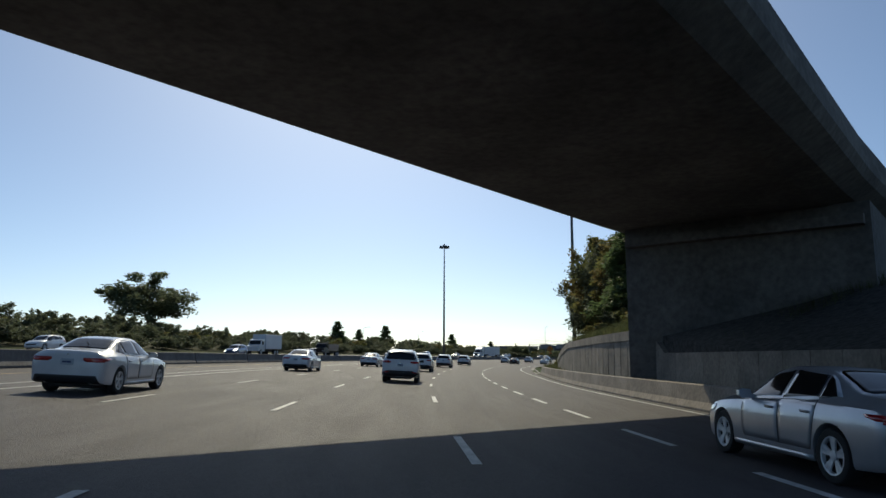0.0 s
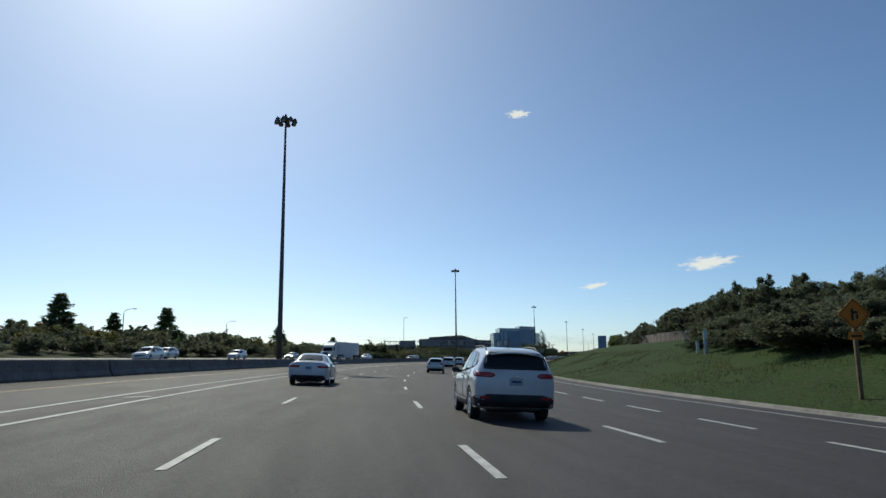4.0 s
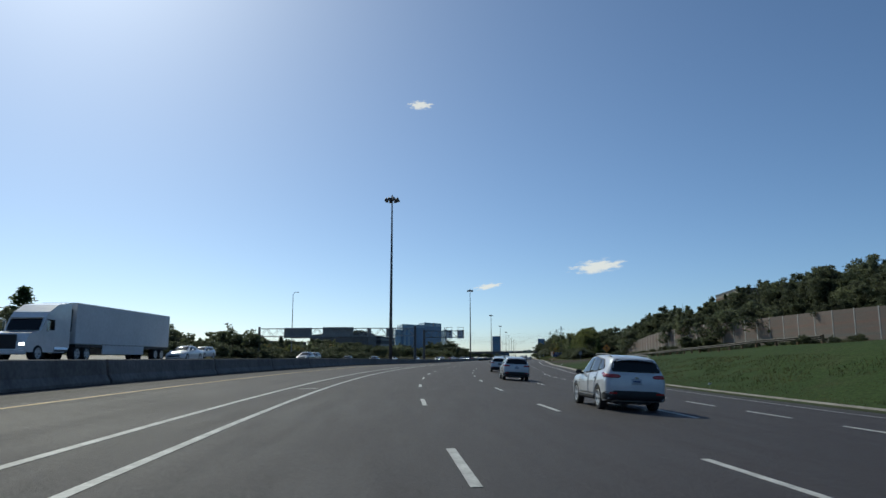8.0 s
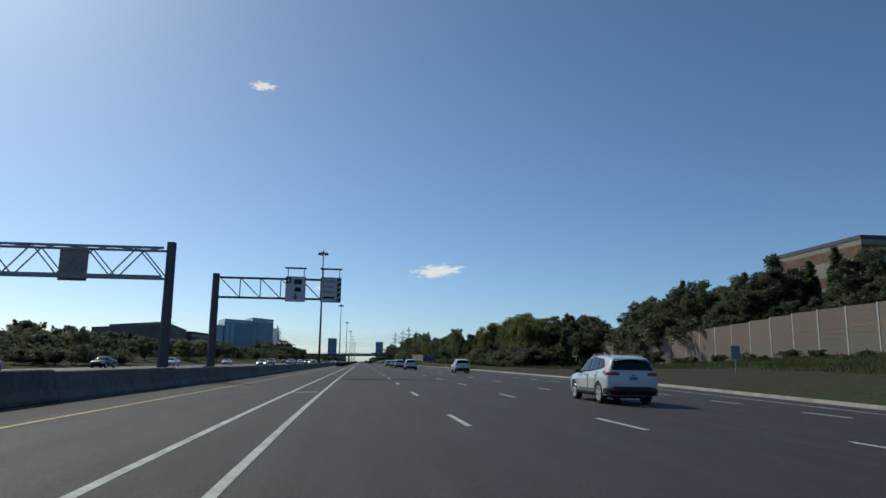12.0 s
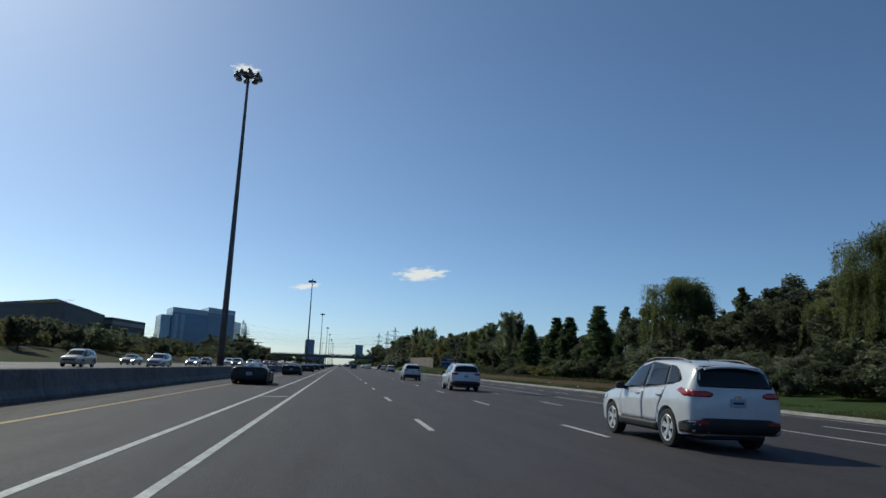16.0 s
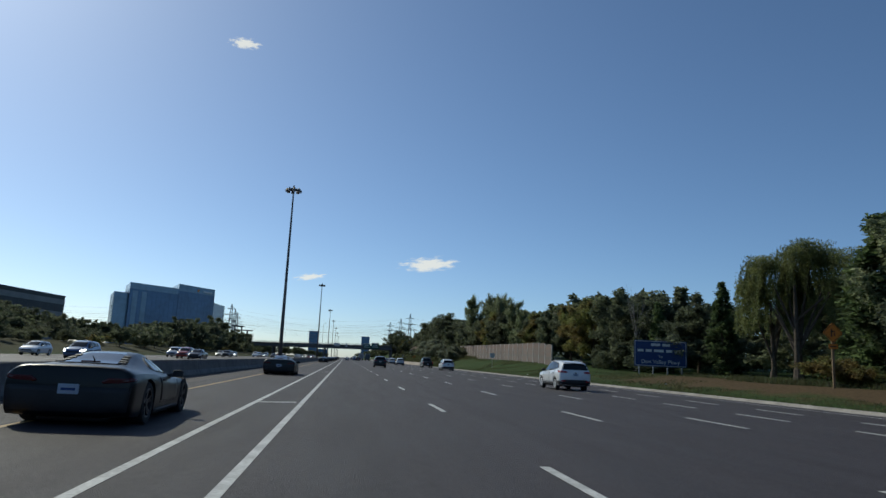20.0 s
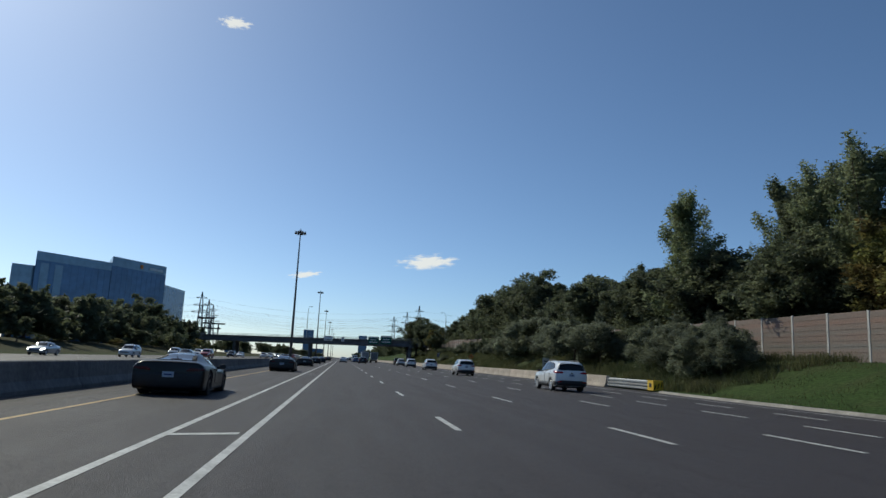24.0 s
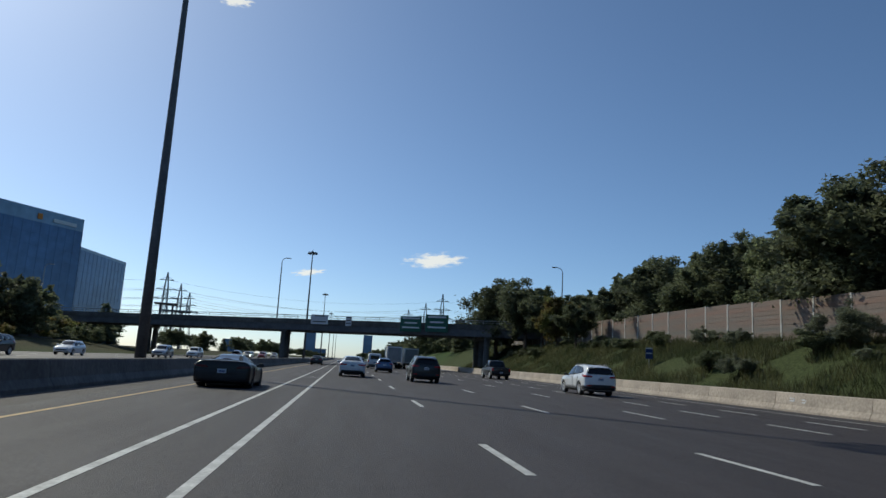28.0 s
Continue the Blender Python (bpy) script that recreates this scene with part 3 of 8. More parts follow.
bpy.context.view_layer.update()
barrier("median_barrier", "long grey concrete median barrier, shade put into its dark colour, beside the carpool lane", -80, 1300, knots([(-80, -7.1), (100, -7.1), (245, -6.95), (330, -6.6), (480, -6.25), (580, -6.5), (2000, -6.5)]), 12.0, CONCRETE_SHADE_GREY, 0.80, 0.34, 0.16)
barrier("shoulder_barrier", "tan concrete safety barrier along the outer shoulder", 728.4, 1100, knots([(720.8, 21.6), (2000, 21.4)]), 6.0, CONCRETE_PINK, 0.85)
barrier("ramp_barrier", "stained concrete safety barrier, shade in its colour, at the foot of the retaining wall", -68, 66, knots([(-68, 19.9), (18.5, 20.1), (30.5, 20.2), (50, 20.8), (67, 21.2)]), 6.0, CONCRETE, 0.85)

# carpool lane diamonds painted on the road
for s in (187.2,):
    sh = Shape()
    outer = [(0, -1.9), (0.5, 0), (0, 1.9), (-0.5, 0)]
    sh.add([(x, y, 0.006) for x, y in outer] + [(x * 0.66, y * 0.72, 0.006) for x, y in outer], [(i, (i + 1) % 4, 4 + (i + 1) % 4, 4 + i) for i in range(4)])
    part("carpool_diamond", sh, PAINT_WHITE, road).matrix_world = road_pose(s, -2.75, 0.0)


# ---- retaining wall and flyover over the start of the drive ----
def concrete_wall():
    t = thing("retaining_wall", "stained concrete retaining wall of large panels, shade in its colour, below a planted bank", "wall", road_pose(0, 22))
    t["kind"] = "structure"
    foot, top = WALL_FOOT, WALL_TOP
    g = random.Random(4)
    inv = t.matrix_world.inverted()
    s = -64.0
    while s < 70:
        a, b = road_point(s, foot(s), -0.1), road_point(s + 1.47, foot(s + 1.47), -0.1)
        side = (b - a).normalized()
        back = Vector((side.y, -side.x, 0)) * 0.35
        za, zb = top(s + 0.01), top(s + 1.45)
        if s < 20.1 < s + 1.5:
            za = zb = 2.1
        sh = Shape()
        lean = back * 0.12
        ring = lambda p, z: [p, p + back, p + back + Vector((0, 0, z)), p + lean + Vector((0, 0, z)), p + lean * 0.9 + Vector((0, 0, z * 0.98))]
        sh.loft([ring(a, za), ring(b, zb)])
        cap = Shape()
        up = Vector((0, 0, 1))
        cr = lambda p, z: [p + lean - back * 0.25 + up * (z - 0.42), p + back + up * (z - 0.42), p + back + up * (z + 0.06), p + lean - back * 0.25 + up * (z + 0.06)]
        cap.loft([cr(a, za), cr(b, zb)])
        ob = part("wall_panel", sh, CONCRETE, t)
        ob.matrix_parent_inverse = inv
        if s > 20:
            # raised facing blocks, staggered from panel to panel
            for u0, u1, z0, z1 in ((0.05, 0.93, 0.1, 0.44 if int(s / 1.5) % 2 else 0.62), (0.05, 0.93, 0.47 if int(s / 1.5) % 2 else 0.65, 0.86)):
                fa, fb = a + (b - a) * u0, a + (b - a) * u1
                ring2 = lambda p, zz: [p - back * 0.05 + lean * k + up1 * (zz * k) for k in (z0, z1)] + [p + lean * k + back * 0.1 + up1 * (zz * k) for k in (z1, z0)]
                up1 = Vector((0, 0, 1))
                fc = part("facing_block", Shape().loft([ring2(fa, za), ring2(fb, zb)]), CONCRETE, t)
                fc.matrix_parent_inverse = inv
        if s > 19.6:
            oc = part("coping", cap, CONCRETE, t)
            oc.matrix_parent_inverse = inv
        s += 1.5
    return t


bpy.context.view_layer.update()
concrete_wall()


def sweep_along(points, prof, name, mat, parent=None, label=""):
    """A profile (across, up) carried along a line of points."""
    sh = Shape()
    rings = []
    for i, p in enumerate(points):
        a, b = points[max(0, i - 1)], points[min(len(points) - 1, i + 1)]
        d = (b - a)
        d.z = 0
        d.normalize()
        r = Vector((d.y, -d.x, 0))
        rings.append([p + r * x + Vector((0, 0, z)) for x, z in prof])
    sh.loft(rings)
    return part(name, sh, mat, parent, label)


def flyover():
    t = thing("flyover", "concrete ramp flyover, its underside shade put into a dark colour", "bridge")
    t["kind"] = "structure"
    d = Vector((0.14, 0.99, 0)).normalized()
    mid = Vector((99.5, 43.4, 0))
    pts = [mid + d * k for k in range(-120, 3, 6)] + [mid + d * 7 + Vector((0.3, 0, 0)), mid + d * 60 + Vector((12, 0, 0))]
    deck = [(-5.35, 6.9), (-5.35, 8.15), (5.5, 8.15), (5.5, 7.75), (5.3, 7.45), (4.6, 7.05), (3.6, 6.9)]
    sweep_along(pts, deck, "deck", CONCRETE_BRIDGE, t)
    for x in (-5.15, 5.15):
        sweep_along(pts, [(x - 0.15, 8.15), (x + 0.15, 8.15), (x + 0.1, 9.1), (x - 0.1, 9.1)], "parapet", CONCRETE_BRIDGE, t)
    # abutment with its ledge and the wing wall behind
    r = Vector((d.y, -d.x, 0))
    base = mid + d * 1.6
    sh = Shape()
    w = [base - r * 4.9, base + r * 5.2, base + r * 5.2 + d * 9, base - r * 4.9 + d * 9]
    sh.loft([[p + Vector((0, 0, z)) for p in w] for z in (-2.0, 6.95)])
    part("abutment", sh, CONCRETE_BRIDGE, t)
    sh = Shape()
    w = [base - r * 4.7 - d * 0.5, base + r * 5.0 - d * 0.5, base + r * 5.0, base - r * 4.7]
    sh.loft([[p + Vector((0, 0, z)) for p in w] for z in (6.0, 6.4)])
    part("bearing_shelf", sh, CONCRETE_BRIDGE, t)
    for k in (-66, -110):
        c = mid + d * k
        sh = Shape()
        rings = [[c + Vector((1.6 * math.cos(a * math.pi / 8), 1.0 * math.sin(a * math.pi / 8), z)) for a in range(16)] for z in (-2.0, 7.0)]
        sh.loft(rings)
        part("pier", sh, CONCRETE_BRIDGE, t)
    return t


flyover()


# ---- high-mast lamps, street lamps ----
def mast_base():
    t = thing("high_mast_lamp", "tall dark steel high-mast lamp with a ring of floodlights", "lamp post", pose(0, 0, -60), "masts along the median")
    h = 31.1
    sh = Shape()
    n = 12
    rings = []
    for z, r in ((0, 0.34), (8, 0.28), (16, 0.225), (24, 0.17), (29.2, 0.13), (h, 0.12)):
        rings.append([(r * math.cos(2 * math.pi * i / n), r * math.sin(2 * math.pi * i / n), z) for i in range(n)])
    part("pole", sh.loft(rings), STEEL_DARK, t, "tapered dark steel pole", True)
    part("base_plate", Shape().box(0, 0, 0, 1.3, 1.3, 0.55, 0.05), CONCRETE_SHADE_GREY, t, "concrete footing block")
    part("head_frame", Shape().rod((0, 0, h - 0.9), (0, 0, h - 0.5), 0.55, 0.55, 12).rod((0, 0, h - 0.5), (0, 0, h + 0.1), 0.25, 0.08, 12), STEEL_DARK, t)
    for k in range(8):
        a = 2 * math.pi * k / 8
        c, s = math.cos(a), math.sin(a)
        sh = Shape()
        sh.rod((0.3 * c, 0.3 * s, h - 0.75), (1.0 * c, 1.0 * s, h - 0.62), 0.05)
        rings = []
        for q, (z, r) in enumerate(((h - 1.15, 0.30), (h - 0.95, 0.33), (h - 0.7, 0.22), (h - 0.5, 0.08))):
            rings.append([(1.15 * c + r * math.cos(u * math.pi / 4), 1.15 * s + r * math.sin(u * math.pi / 4), z) for u in range(8)])
        sh.loft(rings)
        lamp = part("floodlight", sh, STEEL_DARK, t)
        part("lens", Shape().rod((1.15 * c, 1.15 * s, h - 1.17), (1.15 * c, 1.15 * s, h - 1.145), 0.27, 0.27, 8), LAMP_GLASS, lamp)
    return t


mast = mast_base()
MASTS = [(172.1, -9.6), (320.9, -9.75), (497.0, -9.65), (676.8, -10.0), (842.5, -10.35), (996.9, -10.1), (1126.6, -10.1), (1270, -10.1), (1415, -10.1), (1560, -10.1)]
first = True
for s, o in MASTS:
    if first:
        mast.matrix_world = road_pose(s, o, 0)
        first = False
    else:
        copy_thing(mast, road_pose(s, o, 0, s % 37))
m = copy_thing(mast, pose(69.4, 107.0, -0.9))
tagged(m, "tall dark steel high-mast lamp standing on the grass verge", "lamp post", "masts along the verge")


def street_lamp(m, h, reach, label):
    t = thing("street_lamp", label, "lamp post", m)
    sh = Shape()
    sh.rod((0, 0, 0), (0, 0, h - 0.8), 0.13, 0.08, 10)
    part("pole", sh, STEEL, t)
    pts = [Vector((reach * (1 - math.cos(k * math.pi / 10)), 0, h - 0.8 + 0.8 * math.sin(k * math.pi / 10))) for k in range(6)]
    sh = Shape()
    for a, b in zip(pts, pts[1:]):
        sh.rod(a, b, 0.06, 0.05, 6)
    part("arm", sh, STEEL, t)
    part("lamp_head", Shape().box(reach + 0.3 * (1 if reach > 0 else -1), 0, h - 0.12, 0.8, 0.3, 0.16, 0.05), STEEL, t)
    return t


street_lamp(road_pose(370.3, -45.6, 0.6), 17.6, 0.9, "slim grey street lamp with a short hooked arm")
for s, o in ((75, -62), (227, -62), (274, -66)):
    street_lamp(road_pose(s, o, 0.8), 8.5, 2.2, "low grey street lamp with a curved arm behind the far lanes")


# ---- sign gantries ----
def truss(sh_list, a, b, depth, height, panels, chord=0.14, web=0.07, flat=False):
    """Chords and zig-zag webs of a box truss between a and b (bottom front line)."""
    a, b = Vector(a), Vector(b)
    d = (b - a)
    along = d.normalized()
    across = Vector((-along.y, along.x, 0)) * depth
    up = Vector((0, 0, height))
    chords, bars = sh_list
    for off in ((Vector(), up) if flat else (Vector(), up, across, across + up)):
        chords.beam(a + off, b + off, chord, chord)
    for k in range(panels):
        p, q = a + d * (k / panels), a + d * ((k + 1) / panels)
        m = (p + q) / 2
        for off in ((Vector(),) if flat else (Vector(), across)):
            if flat:
                bars.append(Shape().beam(p + up, q, web, web))
                bars.append(Shape().beam(q, q + up, web, web))
            else:
                bars.append(Shape().beam(p + off, m + off + up, web, web))
                bars.append(Shape().beam(m + off + up, q + off, web, web))
        if not flat:
            bars.append(Shape().beam(p + up, m + up + across, web, web))
            bars.append(Shape().beam(m + up + across, q + up, web, web))
    return sh_list


def gantry():
    t = thing("sign_gantry", "steel truss sign gantry over the oncoming lanes, signs seen from behind", "gantry", road_pose(351.6, 0))
    for x in (-10.2, -47.0):
        part("post", Shape().rod((x, 0.3, 0), (x, 0.3, 8.3), 0.33, 0.28, 12).rod((x, 0.3, 0), (x, 0.3, 0.7), 0.6, 0.55, 12), STEEL_DARK, t)
    c, w = truss((Shape(), []), (-46.7, -0.3, 6.1), (-10.5, -0.3, 6.1), 1.3, 1.75, 12)
    part("chord", c, STEEL, t)
    for bar in w:
        part("web_bar", bar, STEEL, t)
    for x0, x1, z0, z1 in ((-41.4, -34.7, 5.7, 8.1), (-32.1, -24.8, 5.7, 8.2), (-21.5, -20.6, 5.9, 7.9), (-17.1, -15.4, 5.9, 7.9)):
        s = part("sign_panel", Shape().box((x0 + x1) / 2, 1.35, z0, x1 - x0, 0.06, z1 - z0, 0.02), SIGN_BACK, t, "dark aluminium back of a sign panel")
        sh = Shape()
        for k in range(4):
            sh.box((x0 + x1) / 2, 1.27, z0 + 0.15 + (z1 - z0 - 0.3) * k / 3, x1 - x0 - 0.1, 0.07, 0.06)
        part("stiffener", sh, SIGN_BACK, s)
    return t


gantry()


def text_part(name, body, size, parent, m, mat, label=""):
    cu = bpy.data.curves.new(name, "FONT")
    cu.body, cu.size, cu.align_x, cu.align_y, cu.extrude = body, size, "CENTER", "CENTER", 0.004
    tmp = bpy.data.objects.new(name, cu)
    scene.collection.objects.link(tmp)
    bpy.context.view_layer.update()
    me = bpy.data.meshes.new_from_object(tmp.evaluated_get(bpy.context.evaluated_depsgraph_get()))
    bpy.data.objects.remove(tmp)
    bpy.data.curves.remove(cu)
    me.materials.clear()
    me.materials.append(mat)
    ob = new(name, me)
    ob.parent = parent
    ob.matrix_local = m
    if label:
        tagged(ob, label)
    return ob


def carpool_gantry():
    t = thing("cantilever_gantry", "cantilever steel gantry with white carpool lane signs", "gantry", road_pose(363.6, 0))
    part("post", Shape().rod((-9.9, 0.2, 0), (-9.9, 0.2, 7.9), 0.32, 0.27, 12).rod((-9.9, 0.2, 0), (-9.9, 0.2, 0.7), 0.6, 0.55, 12), STEEL_DARK, t)
    c, w = truss((Shape(), []), (-9.6, 0.2, 6.05), (-0.2, 0.2, 6.05), 0, 1.55, 6, 0.16, 0.07, True)
    part("chord", c, STEEL_DARK, t)
    for bar in w:
        part("web_bar", bar, STEEL_DARK, t)
    for x0, x1 in ((-4.5, -2.95), (-1.75, -0.15)):
        s = part("sign_panel", Shape().box((x0 + x1) / 2, 0.02, 5.8, x1 - x0, 0.06, 2.0, 0.02), SIGN_WHITE, t, "white sign panel with black lettering")
        sh = Shape()
        for x in (x0 + 0.15, x1 - 0.15):
            sh.box(x, 0.06, 7.8, 0.06, 0.06, 0.6)
        sh.box((x0 + x1) / 2, -0.3, 8.4, x1 - x0 + 0.1, 0.7, 0.05)
        part("lamp_bracket", sh, STEEL_DARK, s)
        bar = Shape()
        for z, a, b in ((5.8, x0, x1), (7.76, x0, x1)):
            bar.box((a + b) / 2, -0.012, z, b - a, 0.01, 0.04)
        for x in (x0 + 0.02, x1 - 0.02):
            bar.box(x, -0.012, 5.8, 0.04, 0.01, 2.0)
        part("border", bar, SIGN_BLACK, s)
        if x0 < -4:
            d = Shape().box(x0 + 0.22, -0.012, 7.25, 0.36, 0.01, 0.48)
            part("symbol_field", d, SIGN_BLACK, s)
            dm = Shape().add([(x0 + 0.22 + 0.1 * a, -0.02, 7.49 + 0.18 * b) for a, b in ((0, -1), (1, 0), (0, 1), (-1, 0))], [(0, 1, 2, 3)])
            part("diamond", dm, SIGN_WHITE, s)
            bus = Shape().box(-3.55, -0.014, 7.22, 0.62, 0.01, 0.36, 0.004)
            bus.box(-3.73, -0.014, 7.14, 0.12, 0.01, 0.08).box(-3.37, -0.014, 7.14, 0.12, 0.01, 0.08)
            part("bus_symbol", bus, SIGN_BLACK, s)
            car = Shape().loft([[(-3.55 + k * a, y, z) for a, y, z in ((-0.26, -0.019, 6.6), (0.26, -0.019, 6.6), (0.26, -0.019, 6.78), (0.17, -0.019, 6.95), (-0.17, -0.019, 6.95), (-0.26, -0.019, 6.78))] for k in (1, 0.99)])
            part("car_symbol", car, SIGN_BLACK, s)
            ar = Shape().box(-3.72, -0.014, 6.2, 0.1, 0.01, 0.25)
            ar.add([(-3.98, -0.018, 6.24), (-3.72, -0.018, 5.98), (-3.46, -0.018, 6.24), (-3.72, -0.018, 6.16)], [(0, 1, 2, 3)])
            part("arrow", ar, SIGN_BLACK, s)
        else:
            for k, words in enumerate(("Do not", "cross", "Ne pas")):
                text_part("lettering", words, 0.36, s, pose(-1.12, -0.012, 7.5 - 0.42 * k, 90), SIGN_BLACK, "black lettering")
            part("lettering_bar", Shape().box(-1.12, -0.012, 6.1, 0.9, 0.01, 0.16), SIGN_BLACK, s)
            st = Shape().box(-0.32, -0.012, 5.9, 0.3, 0.01, 1.8)
            part("stripe_field", st, SIGN_BLACK, s)
            ch = Shape()
            for k in range(4):
                z = 6.05 + 0.42 * k
                ch.add([(-0.43, -0.02, z), (-0.2, -0.02, z + 0.16), (-0.2, -0.02, z + 0.28), (-0.43, -0.02, z + 0.12)], [(0, 1, 2, 3)])
            part("stripe", ch, SIGN_WHITE, s)
    return t


carpool_gantry()


# ---- noise walls ----
def noise_wall(label, s0, s1, o, foot, height, pitch=4.9):
    t = thing("noise_wall", label, "wall", road_pose(s0, o(s0)))
    t["kind"] = "structure"
    inv = t.matrix_world.inverted()
    sh = Shape()
    n = 9
    h = pitch / 2 - 0.13
    # ribbed boards with grooves between them
    for k in range(n):
        z0, z1 = height * k / n, height * (k + 1) / n
        sh.loft([[(x, y, z) for x, y in ((-0.07, -h), (0.07, -h), (0.07, h), (-0.07, h))] for z in (z0 + 0.012, z1 - 0.012)])
        sh.box(0, 0, z1 - 0.014, 0.09, 2 * h, 0.03)
    me = sh.mesh("panel", NOISE_WALL)
    pm = Shape().box(0, 0, -1.2, 0.2, 0.2, height + 1.26, 0.02).mesh("post", NOISE_POST)
    s = s0
    while s < s1:
        a = road_point(s, o(s), foot(s))
        b = road_point(s + pitch, o(s + pitch), foot(s + pitch))
        ds = pitch * pitch / (b - a).xy.length
        b = road_point(s + ds, o(s + ds), foot(s + ds))
        turn = math.degrees(math.atan2(a.x - b.x, b.y - a.y))
        c = pose((a.x + b.x) / 2, (a.y + b.y) / 2, (a.z + b.z) / 2, 0, 0, turn)
        for name, mesh, mm in (("panel", me, c), ("post", pm, pose(a.x, a.y, a.z, 0, 0, turn))):
            ob = new(name, mesh)
            ob.parent = t
            ob.matrix_parent_inverse = inv
            ob.matrix_world = mm
        s += ds
    return t


bpy.context.view_layer.update()
noise_wall("tall grey-brown ribbed noise wall with pale posts on a grass bank", 222, 436, HILL_LINE, lambda s: HILL_FOOT(s) + bank(s) * HILL_LINE(s), 4.3, 3.9)
noise_wall("tall grey-brown ribbed noise wall half hidden by trees", 658.1, 929.8, lambda s: 32.6, lambda s: WALL_Z(s) - 0.05, 3.2, 3.55)


# ---- guide rail on the bank ----
def guide_rail(s0, s1, line):
    t = thing("guide_rail", "wood-brown guide rail on stubby wooden posts", "guard rail", road_pose(s0, line(s0)))
    inv = t.matrix_world.inverted()
    s = s0
    pts = []
    while s <= s1:
        o = line(s)
        z = ground_z(s, o)
        p = road_point(s, o, z)
        ob = part("post", Shape().box(0, 0, -0.3, 0.22, 0.22, 1.1, 0.02), WOOD_POST, t)
        ob.matrix_parent_inverse = inv
        ob.matrix_world = road_pose(s, o, z)
        pts.append(p)
        s += 3.8
    # beam-shaped rail added in the brown of the wooden boards it stands for
    ob = sweep_along(pts, [(-0.16, 0.42), (-0.24, 0.5), (-0.16, 0.58), (-0.24, 0.66), (-0.16, 0.74), (-0.14, 0.74), (-0.14, 0.42)], "rail", RAIL_BROWN, t)
    ob.matrix_parent_inverse = inv
    return t


bpy.context.view_layer.update()
guide_rail(258, 334, knots([(258, 38.0), (270, 36.5), (300, 36.0), (316, 35.2), (334, 33.0)]))


# ---- overpass ahead ----
def overpass():
    t = thing("overpass", "dark concrete girder overpass with a metal railing", "bridge")
    t["kind"] = "structure"
    skew = -0.45
    line = lambda x, back=0.0: Vector((x, 927 + skew * (x + 10) + back, 0))
    dz = lambda x: 0.006 * (x + 10)
    pts = [line(x) + Vector((0, 0, dz(x))) for x in (-120, -90, -60, -40, -20, -10, 0, 12, 30, 60, 90)]
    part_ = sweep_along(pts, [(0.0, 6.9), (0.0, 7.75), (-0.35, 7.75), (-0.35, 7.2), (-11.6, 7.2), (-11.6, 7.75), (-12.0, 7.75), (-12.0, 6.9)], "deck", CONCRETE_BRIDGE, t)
    for k in range(6):
        sweep_along(pts, [(-0.5 - k * 2.1, 5.75), (-0.1 - k * 2.1, 5.75), (-0.2 - k * 2.1, 6.95), (-0.4 - k * 2.1, 6.95)], "girder", STEEL_DARK, t)
    for off in (-0.17, -11.8):
        sweep_along(pts, [(off - 0.04, 8.35), (off + 0.04, 8.35), (off + 0.04, 8.45), (off - 0.04, 8.45)], "handrail", STEEL, t)
        sweep_along(pts, [(off - 0.03, 8.05), (off + 0.03, 8.05), (off + 0.03, 8.11), (off - 0.03, 8.11)], "handrail", STEEL, t)
    rail_post = Shape().box(0, 0, 7.7, 0.08, 0.08, 0.75).mesh("railing_post", STEEL)
    x = -118.0
    while x < 60:
        p = line(x, 0.2)
        ob = part("railing_post", rail_post, None, t)
        ob.matrix_world = pose(p.x, p.y, dz(x))
        x += 2.4
    d = Vector((1, skew, 0)).normalized()
    for x in (-10.0, -38.0, 24.5):
        top = 5.35 + dz(x)
        for back in (1.4, 6.0, 10.6):
            p = line(x, back)
            sh = Shape()
            sh.loft([[(p.x + r * math.cos(a * math.pi / 8), p.y + r * math.sin(a * math.pi / 8), z) for a in range(16)] for z, r in ((0.0, 0.62), (0.05, 0.55), (top, 0.5))])
            part("pier", sh, CONCRETE_SHADE_GREY if x > 20 else CONCRETE_BRIDGE, t)
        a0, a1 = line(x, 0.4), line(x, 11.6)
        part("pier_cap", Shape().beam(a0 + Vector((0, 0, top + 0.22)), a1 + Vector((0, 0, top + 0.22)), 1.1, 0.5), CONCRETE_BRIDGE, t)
    for x, y0 in ((33.0, 0.0), (-60.0, 0.0)):
        p = line(x)
        sh = Shape()
        foot = [p + Vector((a, b, 0)) for a, b in ((0, 0.4), (14 if x > 0 else -14, 0.4 + skew * (14 if x > 0 else -14)), (14 if x > 0 else -14, 12), (0, 12))]
        sh.loft([[q + Vector((0, 0, z)) for q in foot] for z in (0.0, 6.9 + dz(x))])
        part("abutment", sh, CONCRETE_BRIDGE, t)
    return t


overpass()


def bridge_sign(x, w, h, z, mat, label, rows):
    y = 927 - 0.45 * (x + 10) - 0.35
    t = thing("overhead_sign", label, "road sign", pose(x, y, z, 0, 0, -24.2))
    part("panel", Shape().box(0, 0, 0, w, 0.08, h, 0.02), mat, t)
    sh = Shape()
    for px in (-w * 0.35, w * 0.35):
        sh.box(px, 0.2, 0.1, 0.1, 0.35, h - 0.2)
    part("bracket", sh, STEEL_DARK, t)
    for k in range(rows):
        part("lettering_bar", Shape().box(0, -0.05, h * (0.22 + 0.6 * k / max(1, rows - 1)), w * (0.8 - 0.2 * (k % 2)), 0.01, h * 0.1), SIGN_WHITE if mat is not SIGN_WHITE else SIGN_BLACK, t)
    return t


